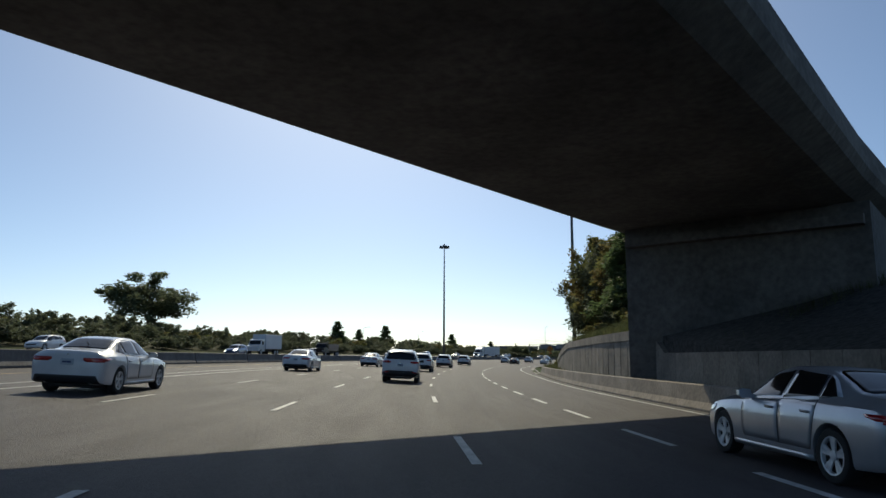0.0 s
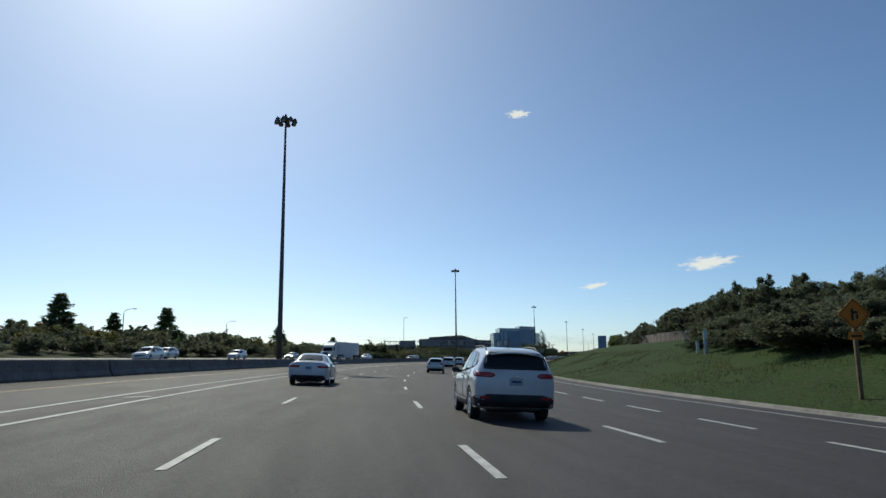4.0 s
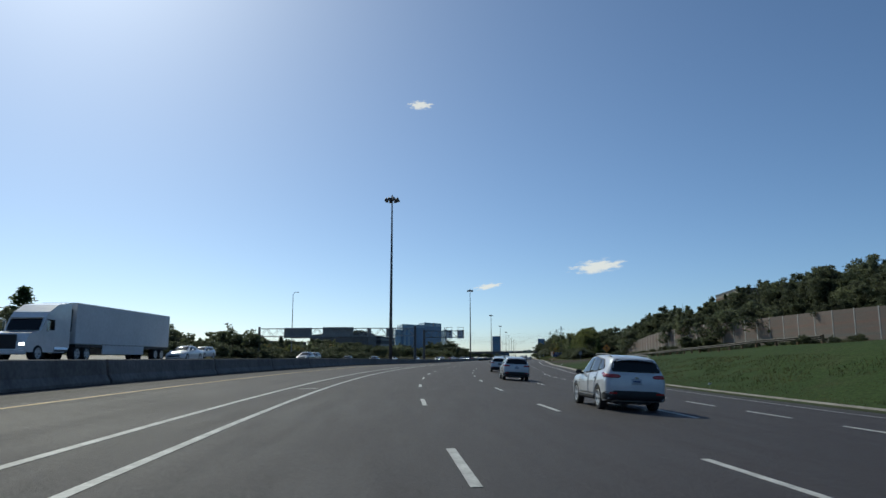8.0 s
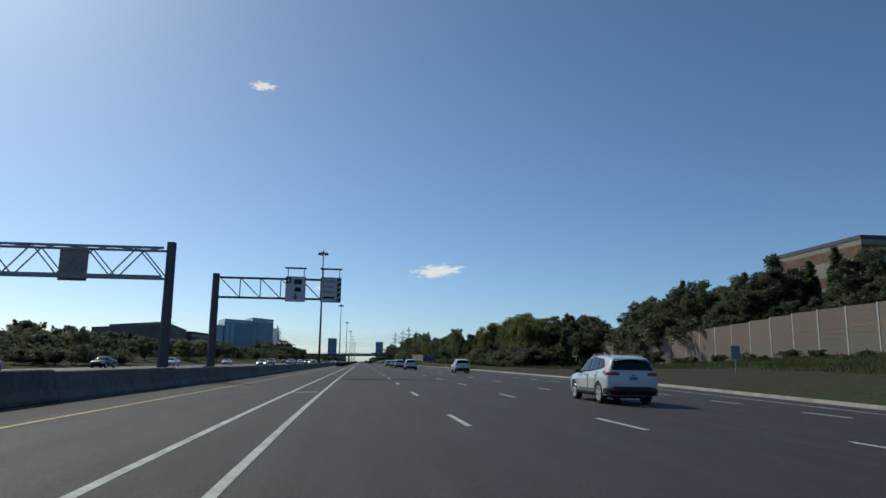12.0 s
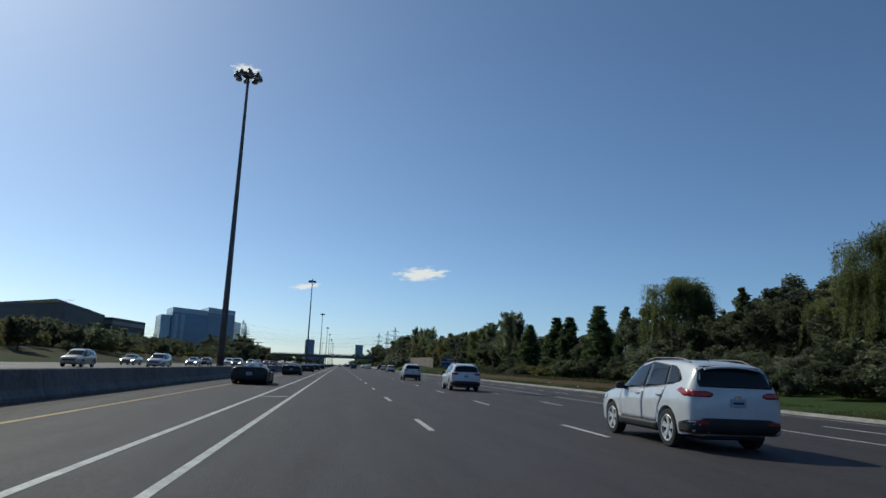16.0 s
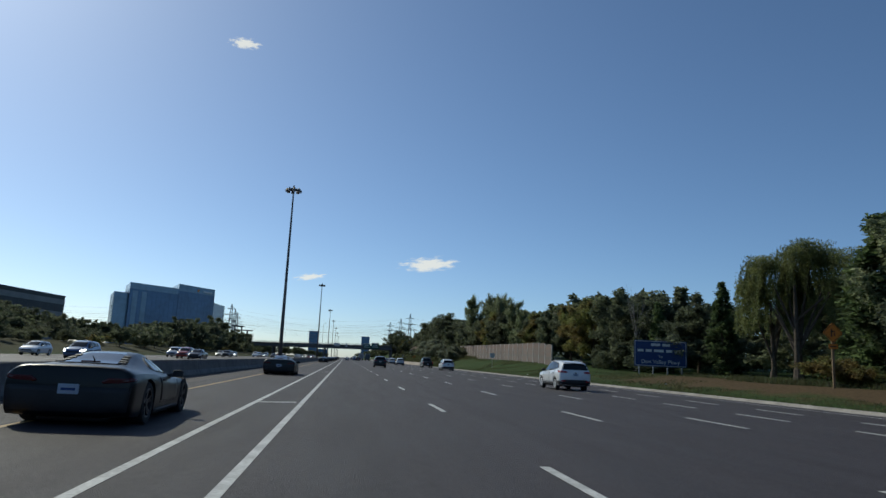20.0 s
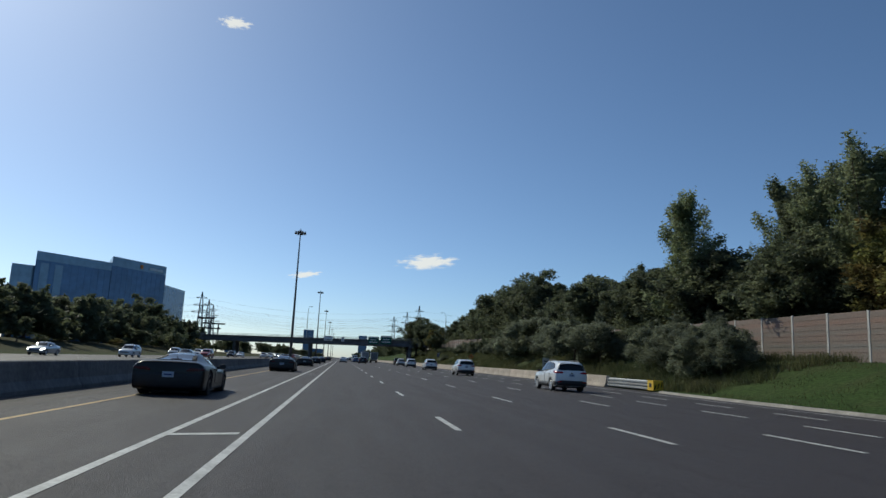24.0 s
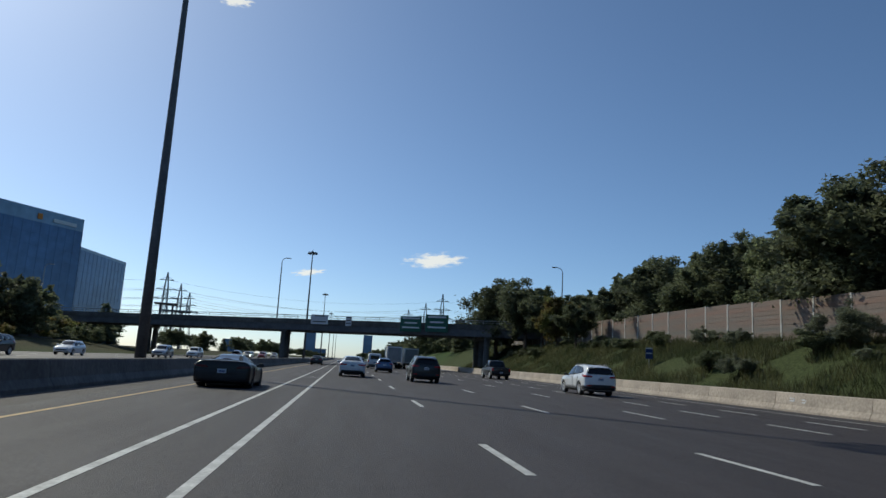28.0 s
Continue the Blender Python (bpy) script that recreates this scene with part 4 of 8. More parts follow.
bridge_sign(-3.6, 3.3, 1.7, 6.9, SIGN_WHITE, "pale sign panel fixed to the overpass", 2)
bridge_sign(1.5, 1.1, 1.7, 6.8, SIGN_WHITE, "narrow white sign panel fixed to the overpass", 3)
bridge_sign(12.0, 3.8, 2.6, 6.3, SIGN_GREEN, "green direction sign fixed to the overpass", 3)
bridge_sign(16.2, 4.0, 2.9, 6.4, SIGN_GREEN, "green exit sign fixed to the overpass", 3)
for x, y, z, h, r in ((-11.4, 927.5, 7.4, 11.4, 0.9), (35.5, 907.5, 7.4, 10.4, -1.1), (-62, 952, 7.2, 10, 1.0)):
    street_lamp(pose(x, y, z), h, r, "slim grey street lamp on the overpass")


# ---- trees and shrubs ----
def leaf_mesh(name, centres, sizes, mat, seed, flat=0.35, long=1.0):
    """Many small leaf clumps as small leaning blades, one mesh."""
    rng = np.random.default_rng(seed)
    c = np.asarray(centres, float)
    n = len(c)
    u = rng.normal(size=(n, 3))
    u[:, 2] *= flat
    u /= np.linalg.norm(u, axis=1)[:, None]
    w = rng.normal(size=(n, 3))
    w -= (w * u).sum(1)[:, None] * u
    w /= np.linalg.norm(w, axis=1)[:, None]
    nn = np.cross(u, w)
    s = np.asarray(sizes, float)[:, None]
    k = rng.uniform(0.5, 0.85, (n, 1))
    v = np.stack([c - u * s * long, c + w * s * k + nn * s * 0.2, c + u * s * long * rng.uniform(0.6, 1.1, (n, 1)) - w * s * 0.3], 1).reshape(-1, 3)
    me = bpy.data.meshes.new(name)
    me.vertices.add(3 * n)
    me.vertices.foreach_set("co", v.astype(np.float32).ravel())
    me.loops.add(3 * n)
    me.loops.foreach_set("vertex_index", np.arange(3 * n, dtype=np.int32))
    me.polygons.add(n)
    me.polygons.foreach_set("loop_start", np.arange(0, 3 * n, 3, dtype=np.int32))
    me.polygons.foreach_set("loop_total", np.full(n, 3, dtype=np.int32))
    me.materials.append(mat)
    me.update(calc_edges=True)
    me.validate()
    return me


def crown_points(kind, h, spread, low, leaves, seed):
    """Centres and sizes of the leaf clumps of a crown, and the ends of its limbs."""
    rng = np.random.default_rng(seed)
    pts, limbs = [], []
    if kind == "poplar":
        n = 36
        for i in range(n):
            z0 = low + (h - low) * rng.uniform(0.0, 0.82)
            k = (z0 - low) / (h - low)
            a = rng.uniform(0, 2 * math.pi)
            length = (h - low) * rng.uniform(0.16, 0.30) * (1.15 - 0.5 * k) + 0.4
            out = spread * (1.1 - 0.7 * k) * rng.uniform(0.4, 1.15)
            m = int(leaves / n)
            u = rng.uniform(0.05, 1.0, m)
            c = np.stack([np.cos(a) * out * u, np.sin(a) * out * u, z0 + length * u ** 0.8], 1)
            pts.append(c + rng.normal(size=(m, 3)) * (spread * 0.14) * (1.05 - 0.75 * u[:, None]) * (1, 1, 1.5))
            limbs.append((np.array([np.cos(a) * out, np.sin(a) * out, z0 + length]), 0.3))
    elif kind in ("broad", "shrub"):
        n = {"broad": 54, "shrub": 24}[kind]
        mid, half = (low + h) / 2, (h - low) / 2
        for i in range(n):
            d = rng.normal(size=3)
            d /= np.linalg.norm(d)
            r = rng.uniform(0.35, 0.86)
            taper = 1.0 if kind != "poplar" else 0.75
            c = np.array([d[0] * spread * r * taper, d[1] * spread * r * taper, mid + d[2] * half * r * (1.0 if d[2] > 0 else 0.95)])
            if kind == "shrub":
                c[2] = max(c[2], 0.25 * h)
            cr = spread * rng.uniform(0.2, 0.36) * (1 - 0.35 * max(0, d[2]))
            limbs.append((c, cr))
            m = int(leaves / n * rng.uniform(0.7, 1.3))
            q = rng.normal(size=(m, 3))
            q /= np.linalg.norm(q, axis=1)[:, None]
            q *= (rng.uniform(0.15, 1.0, (m, 1)) ** 0.45) * cr * rng.uniform(0.75, 1.25, (m, 1))
            q[:, 2] *= 0.8 if kind != "poplar" else 1.35
            pts.append(c + q)
        # a few sprays that stand out of the outline
        for i in range(14):
            c, cr = limbs[rng.integers(n)]
            d = c - np.array([0, 0, mid * 0.8])
            d /= np.linalg.norm(d) + 1e-6
            tip = c + d * cr * rng.uniform(1.1, 1.7)
            m = int(leaves / 90)
            pts.append(tip + rng.normal(size=(m, 3)) * cr * 0.22 - d * rng.uniform(0, cr * 0.6, (m, 1)))
    elif kind == "conifer":
        z = low
        while z < h - 0.2:
            r = spread * (1 - (z - low) / (h - low)) ** 0.85 * rng.uniform(0.75, 1.15) + 0.15
            for b in range(7):
                a = rng.uniform(0, 2 * math.pi)
                m = max(3, int(leaves / (7 * (h - low) / 0.55) * (0.4 + r / spread)))
                t = rng.uniform(0.15, 1.0, m) ** 0.7
                tipz = -0.12 * r + rng.uniform(-0.1, 0.25)
                p = np.stack([np.cos(a) * r * t, np.sin(a) * r * t, z + tipz * t], 1) + rng.normal(size=(m, 3)) * (0.10 + 0.06 * r)
                pts.append(p)
            z += 0.55
        limbs = [(np.array([0, 0, h * 0.8]), 0.3)]
    elif kind == "willow":
        mid, half = low + (h - low) * 0.62, (h - low) * 0.38
        n = 17
        for i in range(n):
            a, e = rng.uniform(0, 2 * math.pi), math.acos(rng.uniform(0.0, 1.0))
            r = rng.uniform(0.6, 0.95)
            c = np.array([math.cos(a) * math.sin(e) * spread * r, math.sin(a) * math.sin(e) * spread * r, mid + math.cos(e) * half * r])
            limbs.append((c, spread * 0.2))
            m = int(leaves * 0.45 / n)
            q = np.clip(rng.normal(size=(m, 3)), -1.8, 1.8) * spread * rng.uniform(0.09, 0.15) * np.array([1.0, 1.0, 0.75])
            pts.append(c + q)
            for k in range(11):
                st = c + np.clip(rng.normal(size=3), -1.5, 1.5) * spread * np.array([0.14, 0.14, 0.05])
                length = rng.uniform(0.18, 0.62) * (st[2] - 0.4)
                m = max(4, int(leaves * 0.55 / (n * 11)))
                t = rng.uniform(0, 1, m)
                out = st[:2] / (np.linalg.norm(st[:2]) + 1e-6)
                p = np.stack([st[0] + out[0] * 0.5 * t, st[1] + out[1] * 0.5 * t, st[2] - length * t], 1) + rng.normal(size=(m, 3)) * 0.09
                pts.append(p)
    p = np.concatenate(pts)
    return p, limbs


def trunk_shape(h, low, limbs, girth, seed, many=7):
    rng = np.random.default_rng(seed)
    sh = Shape()
    top = Vector((rng.normal() * 0.15, rng.normal() * 0.15, low + (h - low) * 0.62))
    p0, p1 = Vector((0, 0, -0.4)), Vector((rng.normal() * 0.1, rng.normal() * 0.1, max(0.6, low)))
    sh.rod(p0, p1, girth * 1.25, girth * 0.85, 8)
    sh.rod(p1, top, girth * 0.85, girth * 0.25, 7)
    for c, r in limbs[:many]:
        k = rng.uniform(0.0, 0.6)
        st = p1 + (top - p1) * k
        sh.rod(st, Vector(c), girth * 0.42 * (1 - 0.4 * k), girth * 0.08, 5)
    return sh


KINDS = {}


def tree_kind(key, kind, h, spread, low, leaves, size, mat, girth, label, name="tree", long=1.0, category="tree"):
    seed = sum(ord(ch) for ch in key) * 7 + len(key)
    p, limbs = crown_points(kind, h, spread, low, leaves, seed)
    rng = np.random.default_rng(seed + 1)
    me = leaf_mesh("crown", p, rng.uniform(0.6, 1.25, len(p)) * size, mat, seed + 2, 0.35 if kind != "willow" else 1.6, long)
    tr = trunk_shape(h, low, limbs, girth, seed + 3, 9 if kind != "conifer" else 0)
    if kind == "conifer":
        tr.rod((0, 0, 0), (0, 0, h * 0.95), girth, 0.03, 7)
    KINDS[key] = (me, tr.mesh("trunk", BARK), h, label, name, category)


L = 18000
tree_kind("oak1", "broad", 10, 4.2, 1.2, L, 0.185, LEAF_DARK, 0.24, "dense dark green leafy tree on the bank")
tree_kind("oak2", "broad", 10, 3.6, 0.9, L, 0.175, LEAF_DARK, 0.22, "dense dark green leafy tree on the bank")
tree_kind("oak3", "broad", 10, 3.9, 0.8, L, 0.18, LEAF_MID, 0.22, "broad green leafy tree on the bank")
tree_kind("maple", "broad", 10, 3.4, 1.6, 15000, 0.17, LEAF_MID, 0.2, "green leafy tree with an open crown")
tree_kind("rusty", "broad", 10, 3.7, 0.7, L, 0.175, LEAF_RUST, 0.2, "leafy tree beginning to turn brown")
tree_kind("poplar1", "poplar", 12, 3.0, 1.0, 12000, 0.19, LEAF_POPLAR, 0.2, "slim upright poplar with ragged outline")
tree_kind("poplar2", "poplar", 12, 2.5, 0.8, 11000, 0.18, LEAF_DARK, 0.18, "slim upright poplar with ragged outline")
tree_kind("poplar3", "poplar", 16, 4.2, 2.0, 22000, 0.17, LEAF_POPLAR, 0.25, "tall upright poplar with silvery ragged leaves")
tree_kind("spruce1", "conifer", 12, 2.9, 0.8, 11000, 0.21, NEEDLE, 0.2, "dark spruce with layered branches", long=1.4)
tree_kind("spruce2", "conifer", 12, 2.3, 0.6, 9000, 0.2, NEEDLE, 0.18, "dark narrow spruce with layered branches", long=1.4)
tree_kind("willow1", "willow", 11, 5.2, 1.2, 52000, 0.075, LEAF_WILLOW, 0.4, "large weeping willow with hanging fronds", long=2.0)
tree_kind("willow2", "willow", 11, 4.4, 1.0, 46000, 0.075, LEAF_WILLOW, 0.35, "large weeping willow with hanging fronds", long=2.0)
tree_kind("bush1", "shrub", 3.2, 2.3, 0.2, 5200, 0.145, LEAF_MID, 0.05, "rounded bright green leafy shrub", "shrub", category="shrub")
tree_kind("bush2", "shrub", 3.0, 2.6, 0.2, 5400, 0.145, LEAF_DARK, 0.05, "rounded dark green leafy shrub", "shrub", category="shrub")
tree_kind("rustbush", "shrub", 3.2, 2.5, 0.1, 4000, 0.16, LEAF_RUST, 0.05, "low shrub with browning leaves", "shrub", category="shrub")
tree_kind("olive", "shrub", 3.6, 2.4, 0.1, 15000, 0.07, LEAF_OLIVE, 0.06, "grey-green feathery upright shrub", "shrub", long=1.7, category="shrub")
tree_kind("scrub3", "shrub", 5, 3.0, 0.0, 2000, 0.25, LEAF_RUST, 0.1, "dense scrub beyond the oncoming lanes")
tree_kind("scrub1", "shrub", 5, 3.2, 0.0, 2200, 0.26, LEAF_DARK, 0.1, "dense scrub beyond the oncoming lanes")
tree_kind("scrub2", "shrub", 5, 2.9, 0.0, 2200, 0.25, LEAF_MID, 0.1, "dense scrub beyond the oncoming lanes")
tree_kind("far1", "broad", 9, 4.0, 0.8, 3200, 0.38, LEAF_DARK, 0.22, "dark green leafy tree beyond the oncoming lanes")
tree_kind("far2", "broad", 9, 3.4, 0.6, 3000, 0.36, LEAF_MID, 0.2, "green leafy tree beyond the oncoming lanes")
tree_kind("far3", "conifer", 10, 2.6, 0.6, 3000, 0.34, NEEDLE, 0.18, "dark conifer beyond the oncoming lanes", long=1.3)
tree_kind("farbush", "shrub", 3.2, 2.8, 0.1, 1500, 0.28, LEAF_MID, 0.05, "green shrub beyond the oncoming lanes", "shrub", category="shrub")
tree_kind("big", "broad", 15, 6.2, 2.0, 12000, 0.33, LEAF_MID, 0.4, "large spreading green tree beyond the oncoming lanes")
rnd = random.Random(5)


def plant(key, s, o, height, z=None, wide=1.0, group=""):
    me, tr, h, label, name, category = KINDS[key]
    k = height / h
    p = road_point(s, o, ground_z(s, o) if z is None else z)
    t = thing(name, label, category, pose(p.x, p.y, p.z - 0.05, 0, 0, rnd.uniform(0, 360)) @ Matrix.Diagonal((k * wide, k * wide, k, 1)), group)
    part("trunk", tr, None, t)
    part("crown", me, None, t)
    return t


def belt(s0, s1, o0, o1, step, keys, h0, h1, wide=1.0, skip=0.0, group=""):
    s = s0
    while s < s1:
        if rnd.random() >= skip:
            plant(rnd.choice(keys), s + rnd.uniform(-0.4, 0.4) * step, rnd.uniform(o0, o1), rnd.uniform(h0, h1), None, wide * rnd.uniform(0.9, 1.15), group)
        s += step


WOODS = {}


def wood(s0, s1, o0, o1, step, h0, h1, wide, key, kinds=("far1", "far2", "far1", "far3")):
    """Far woods: crowns and trunks gathered into one mesh."""
    bag = WOODS.setdefault(key, [])
    s = s0
    while s < s1:
        kind = rnd.choice(kinds)
        o = rnd.uniform(o0, o1)
        p = road_point(s + rnd.uniform(-0.5, 0.5) * step, o, ground_z(s, o))
        k = rnd.uniform(h0, h1) / KINDS[kind][2]
        bag.append((kind, pose(p.x, p.y, p.z - 0.05, 0, 0, rnd.uniform(0, 360)) @ Matrix.Diagonal((k * wide, k * wide, k, 1))))
        s += step


def grow_woods(key, label):
    for n, (kinds, mat) in enumerate(((("far1", "far3", "scrub1"), LEAF_DARK), (("far2", "scrub2"), LEAF_MID), (("scrub3",), LEAF_RUST))):
        vs = []
        for kind, m in WOODS[key]:
            if kind in kinds:
                me = KINDS[kind][0]
                co = np.empty(len(me.vertices) * 3, dtype=np.float32)
                me.vertices.foreach_get("co", co)
                a = np.array(m)
                vs.append(co.reshape(-1, 3) @ a[:3, :3].T + a[:3, 3])
        if not vs:
            continue
        v = np.concatenate(vs)
        k = len(v) // 3
        me = bpy.data.meshes.new("woods")
        me.vertices.add(len(v))
        me.vertices.foreach_set("co", v.astype(np.float32).ravel())
        me.loops.add(3 * k)
        me.loops.foreach_set("vertex_index", np.arange(3 * k, dtype=np.int32))
        me.polygons.add(k)
        me.polygons.foreach_set("loop_start", np.arange(0, 3 * k, 3, dtype=np.int32))
        me.polygons.foreach_set("loop_total", np.full(k, 3, dtype=np.int32))
        me.materials.append(mat)
        me.update(calc_edges=True)
        tagged(new("woods", me), label, "trees", "", "stuff")


# right-hand side, from the flyover on
def plant_top(key, s, o, top, wide=1.0, group=""):
    return plant(key, s, o, top - ground_z(s, o), None, wide, group)


plant_top("spruce1", 50.5, 28.4, 15.8, 1.5)
for s, o, k, h in ((57, 30.5, "oak2", 14.4), (61, 29.6, "rusty", 15.2), (67, 29.6, "oak1", 16.8), (73, 29, "rusty", 17.4), (79, 29.6, "oak1", 16.4), (85, 29, "oak2", 14.0), (88.5, 29.4, "rusty", 12.0), (63, 35, "oak1", 16), (71, 36, "oak1", 18.5), (80, 35.5, "oak2", 15), (89, 36, "oak1", 13), (98, 36, "oak2", 11.6)):
    plant_top(k, s, o, h, 1.1 if s < 66 else 0.84, "trees above the retaining wall")
for s, o, k, h in ((93.5, 30.6, "oak1", 13.8), (98.5, 31.6, "oak2", 14.2), (102.5, 32.4, "oak1", 12.2), (105.5, 33.5, "oak3", 9.0)):
    plant_top(k, s, o, h, 0.86, "trees above the retaining wall")
belt(15, 46, 31, 38, 6, ["oak2", "bush2", "bush1", "rusty"], 2.5, 4.0, group="shrubs above the retaining wall")
belt(24, 104, 24.4, 27.8, 2.6, ["bush1", "bush2", "olive", "bush1", "rustbush"], 0.8, 1.7, group="shrubs above the retaining wall")


def rising(s0, s1, step, o0, o1, keys, tops, spread, wide, group):
    """A row of plants whose tops follow a line of heights over the road."""
    s = s0
    while s < s1:
        o = rnd.uniform(o0, o1)
        plant_top(rnd.choice(keys), s + rnd.uniform(-0.3, 0.3) * step, o, tops(s) + rnd.uniform(-spread, spread * 0.4), wide * rnd.uniform(0.9, 1.15), group)
        s += step


rising(111, 150, 2.5, 30.6, 32.0, ["bush1", "bush2", "bush2"], knots([(111, 4.4), (140, 4.6), (150, 4.0)]), 0.5, 1.4, "shrubs on the bank")
rising(111, 152, 2.9, 33.0, 34.4, ["bush2", "bush2", "bush1"], knots([(111, 5.4), (135, 6.0), (147, 5.4), (152, 4.8)]), 0.5, 1.3, "shrubs on the bank")
rising(110, 160, 3.2, 36.2, 38.0, ["bush2", "bush1", "bush2"], knots([(110, 6.2), (135, 6.6), (150, 6.5), (160, 5.8)]), 0.5, 1.3, "shrubs on the bank")
rising(112, 170, 3.7, 40.0, 42.0, ["bush2", "bush1", "bush2"], knots([(112, 7.2), (141, 7.4), (150, 7.7), (162, 7.2), (170, 6.4)]), 0.6, 1.3, "shrubs on the bank")
rising(118, 190, 4.4, 46.0, 50.0, ["bush2", "oak2", "bush1"], knots([(118, 8.4), (150, 9.0), (170, 8.8), (190, 7.8)]), 0.8, 1.3, "shrubs on the bank")
rising(150, 236, 4.4, 59.0, 63.0, ["oak2", "oak3", "oak1", "maple"], knots([(150, 12.6), (171, 14.0), (183, 15.0), (200, 15.8), (236, 17.2)]), 1.5, 0.9, "trees on top of the bank")
rising(120, 232, 5.2, 66.0, 70.0, ["oak1", "oak2"], knots([(120, 11.0), (171, 13.6), (200, 15.4), (232, 16.6)]), 0.8, 1.1, "trees on top of the bank")
# behind and below the first noise wall
behind = lambda s: HILL_LINE(s) + 3.4
s = 236.0
while s < 434:
    o = behind(s) + rnd.uniform(-0.8, 1.2)
    plant(rnd.choice(["oak2", "oak3", "bush2", "oak1"]), s + rnd.uniform(-1, 1), o, rnd.uniform(5.0, 7.0), None, 1.15, "trees behind the noise wall")
    s += 4.0
rising(238, 372, 4.6, 65.6, 68.6, ["oak2", "oak3", "maple", "oak1"], knots([(238, 18.6), (290, 19.4), (306, 18.4), (322, 18.4), (340, 17.8), (354, 18.4), (372, 17.0)]), 1.5, 1.0, "trees behind the noise wall")
rising(282, 376, 4.6, 58.6, 61.0, ["oak2", "oak1", "oak3"], knots([(282, 16.4), (314, 16.6), (340, 16.0), (376, 15.6)]), 1.5, 1.0, "trees behind the noise wall")
rising(352, 434, 4.2, 51.0, 53.4, ["oak2", "oak1", "oak3", "maple", "spruce2"], knots([(352, 12.6), (368, 13.2), (382, 14.6), (396, 14.8), (410, 14.8), (421, 13.9), (434, 12.9)]), 1.3, 1.0, "trees behind the noise wall")
rising(456, 502, 4.6, 45.0, 48.0, ["oak2", "maple", "oak1", "oak3"], knots([(456, 12.4), (480, 12.8), (502, 11.2)]), 1.2, 1.05, "trees behind the willows")
rising(470, 500, 4.2, 57.0, 60.0, ["oak2", "oak1", "oak3"], knots([(470, 14.4), (500, 14.6)]), 1.0, 1.1, "trees behind the willows")
for s, o, k, top in ((442.0, 46.0, "oak3", 7.0), (439.0, 46.4, "oak2", 9.0), (435.0, 47.0, "oak1", 10.0), (432.0, 42.6, "oak2", 8.4)):
    plant_top(k, s, o, top, 1.1, "trees behind the noise wall")
wood(240, 300, 71, 76, 5.0, 6.5, 8.4, 1.1, "right")
wood(300, 372, 63, 66, 5.0, 6.5, 8.0, 1.1, "right")
wood(366, 432, 56, 60, 5.0, 6.5, 8.0, 1.1, "right")
s = 240.0
while s < 434:
    plant(rnd.choice(["bush1", "bush2", "olive", "bush1"]), s, HILL_LINE(s) - rnd.uniform(1.4, 3.2), rnd.uniform(0.7, 1.2) if rnd.random() < 0.85 else 2.4, None, 1.5, "shrubs at the foot of the noise wall")
    s += 6.0
belt(262, 330, 37.0, 39.0, 6.0, ["bush1", "olive", "bush2"], 0.5, 1.0, 1.5, 0.1, "shrubs along the guide rail")
belt(335, 434, 33.0, 41.0, 9.0, ["bush1", "bush2", "olive"], 0.4, 0.8, 1.5, 0.1, "shrubs at the foot of the noise wall")
# between the walls
for s, o, k, h in ((431.5, 38.4, "spruce2", 6.8), (433.6, 37.6, "oak3", 4.8), (445.8, 38.6, "oak2", 6.2), (450.0, 38, "willow2", 9.9), (456.5, 38.4, "willow1", 11.2), (462.8, 38, "willow2", 11.9), (466.4, 38.2, "willow1", 11.2), (452, 42, "oak2", 8.6), (461, 42, "oak2", 9.4), (475, 39, "willow2", 8.2), (482, 39, "oak2", 9.0), (489, 40, "spruce2", 9.6), (499.5, 38, "willow1", 11.6), (509, 39.5, "oak2", 9.4), (516, 39.5, "spruce2", 10.0), (521.5, 38, "spruce1", 10.8), (527, 39.5, "oak3", 8.0),
                   (534.5, 38, "spruce1", 10.0), (541.5, 38, "spruce1", 10.4), (538, 40.5, "oak2", 7.0), (558.2, 38, "spruce1", 10.0), (562.5, 39, "oak2", 7.4), (566, 38, "poplar2", 11.0), (573, 38, "poplar1", 14.0), (578, 38.6, "poplar1", 12.2), (584, 38.5, "oak2", 9.6), (590, 40, "oak2", 10), (597, 38.5, "poplar1", 12.6), (593, 37.5, "oak2", 8.6),
                   (599, 39, "spruce1", 12.8), (608, 38.5, "willow1", 12.0), (613, 39.5, "willow2", 10.4), (619.5, 38.5, "spruce2", 9.4), (627, 40, "oak2", 9), (634, 38.5, "spruce2", 8.4), (640, 39, "oak1", 10.5), (646, 38, "maple", 11.2), (652, 37, "rusty", 10.6), (658, 37.5, "rusty", 10.4), (665, 38, "oak2", 9.6)):
    plant(k, s, o, h, wide=0.9 if k.startswith("willow") else 1.3 if k == "spruce1" else 1.1)
belt(434, 500, 33, 36, 3.4, ["bush1", "bush2", "olive"], 3.0, 4.4, 1.25, group="shrubs on the verge")
belt(438, 500, 30, 32, 4.2, ["bush1", "olive", "bush2"], 1.2, 2.4, 1.3, group="shrubs on the verge")
belt(474, 500, 36, 42, 5.0, ["oak1", "oak2", "maple"], 7, 9, 1.05, group="trees on the verge")
belt(500, 528, 33.5, 36, 4.6, ["bush1", "bush2", "oak2"], 2.4, 3.8, 1.15, group="shrubs on the verge")
belt(528, 600, 32.5, 36, 3.4, ["bush2", "olive", "rustbush"], 0.9, 2.2, 1.3, group="shrubs on the verge")
belt(623.5, 650, 33.5, 36, 4.6, ["bush1", "bush2", "oak2", "bush2"], 2.4, 4.2, 1.15, group="shrubs on the verge")
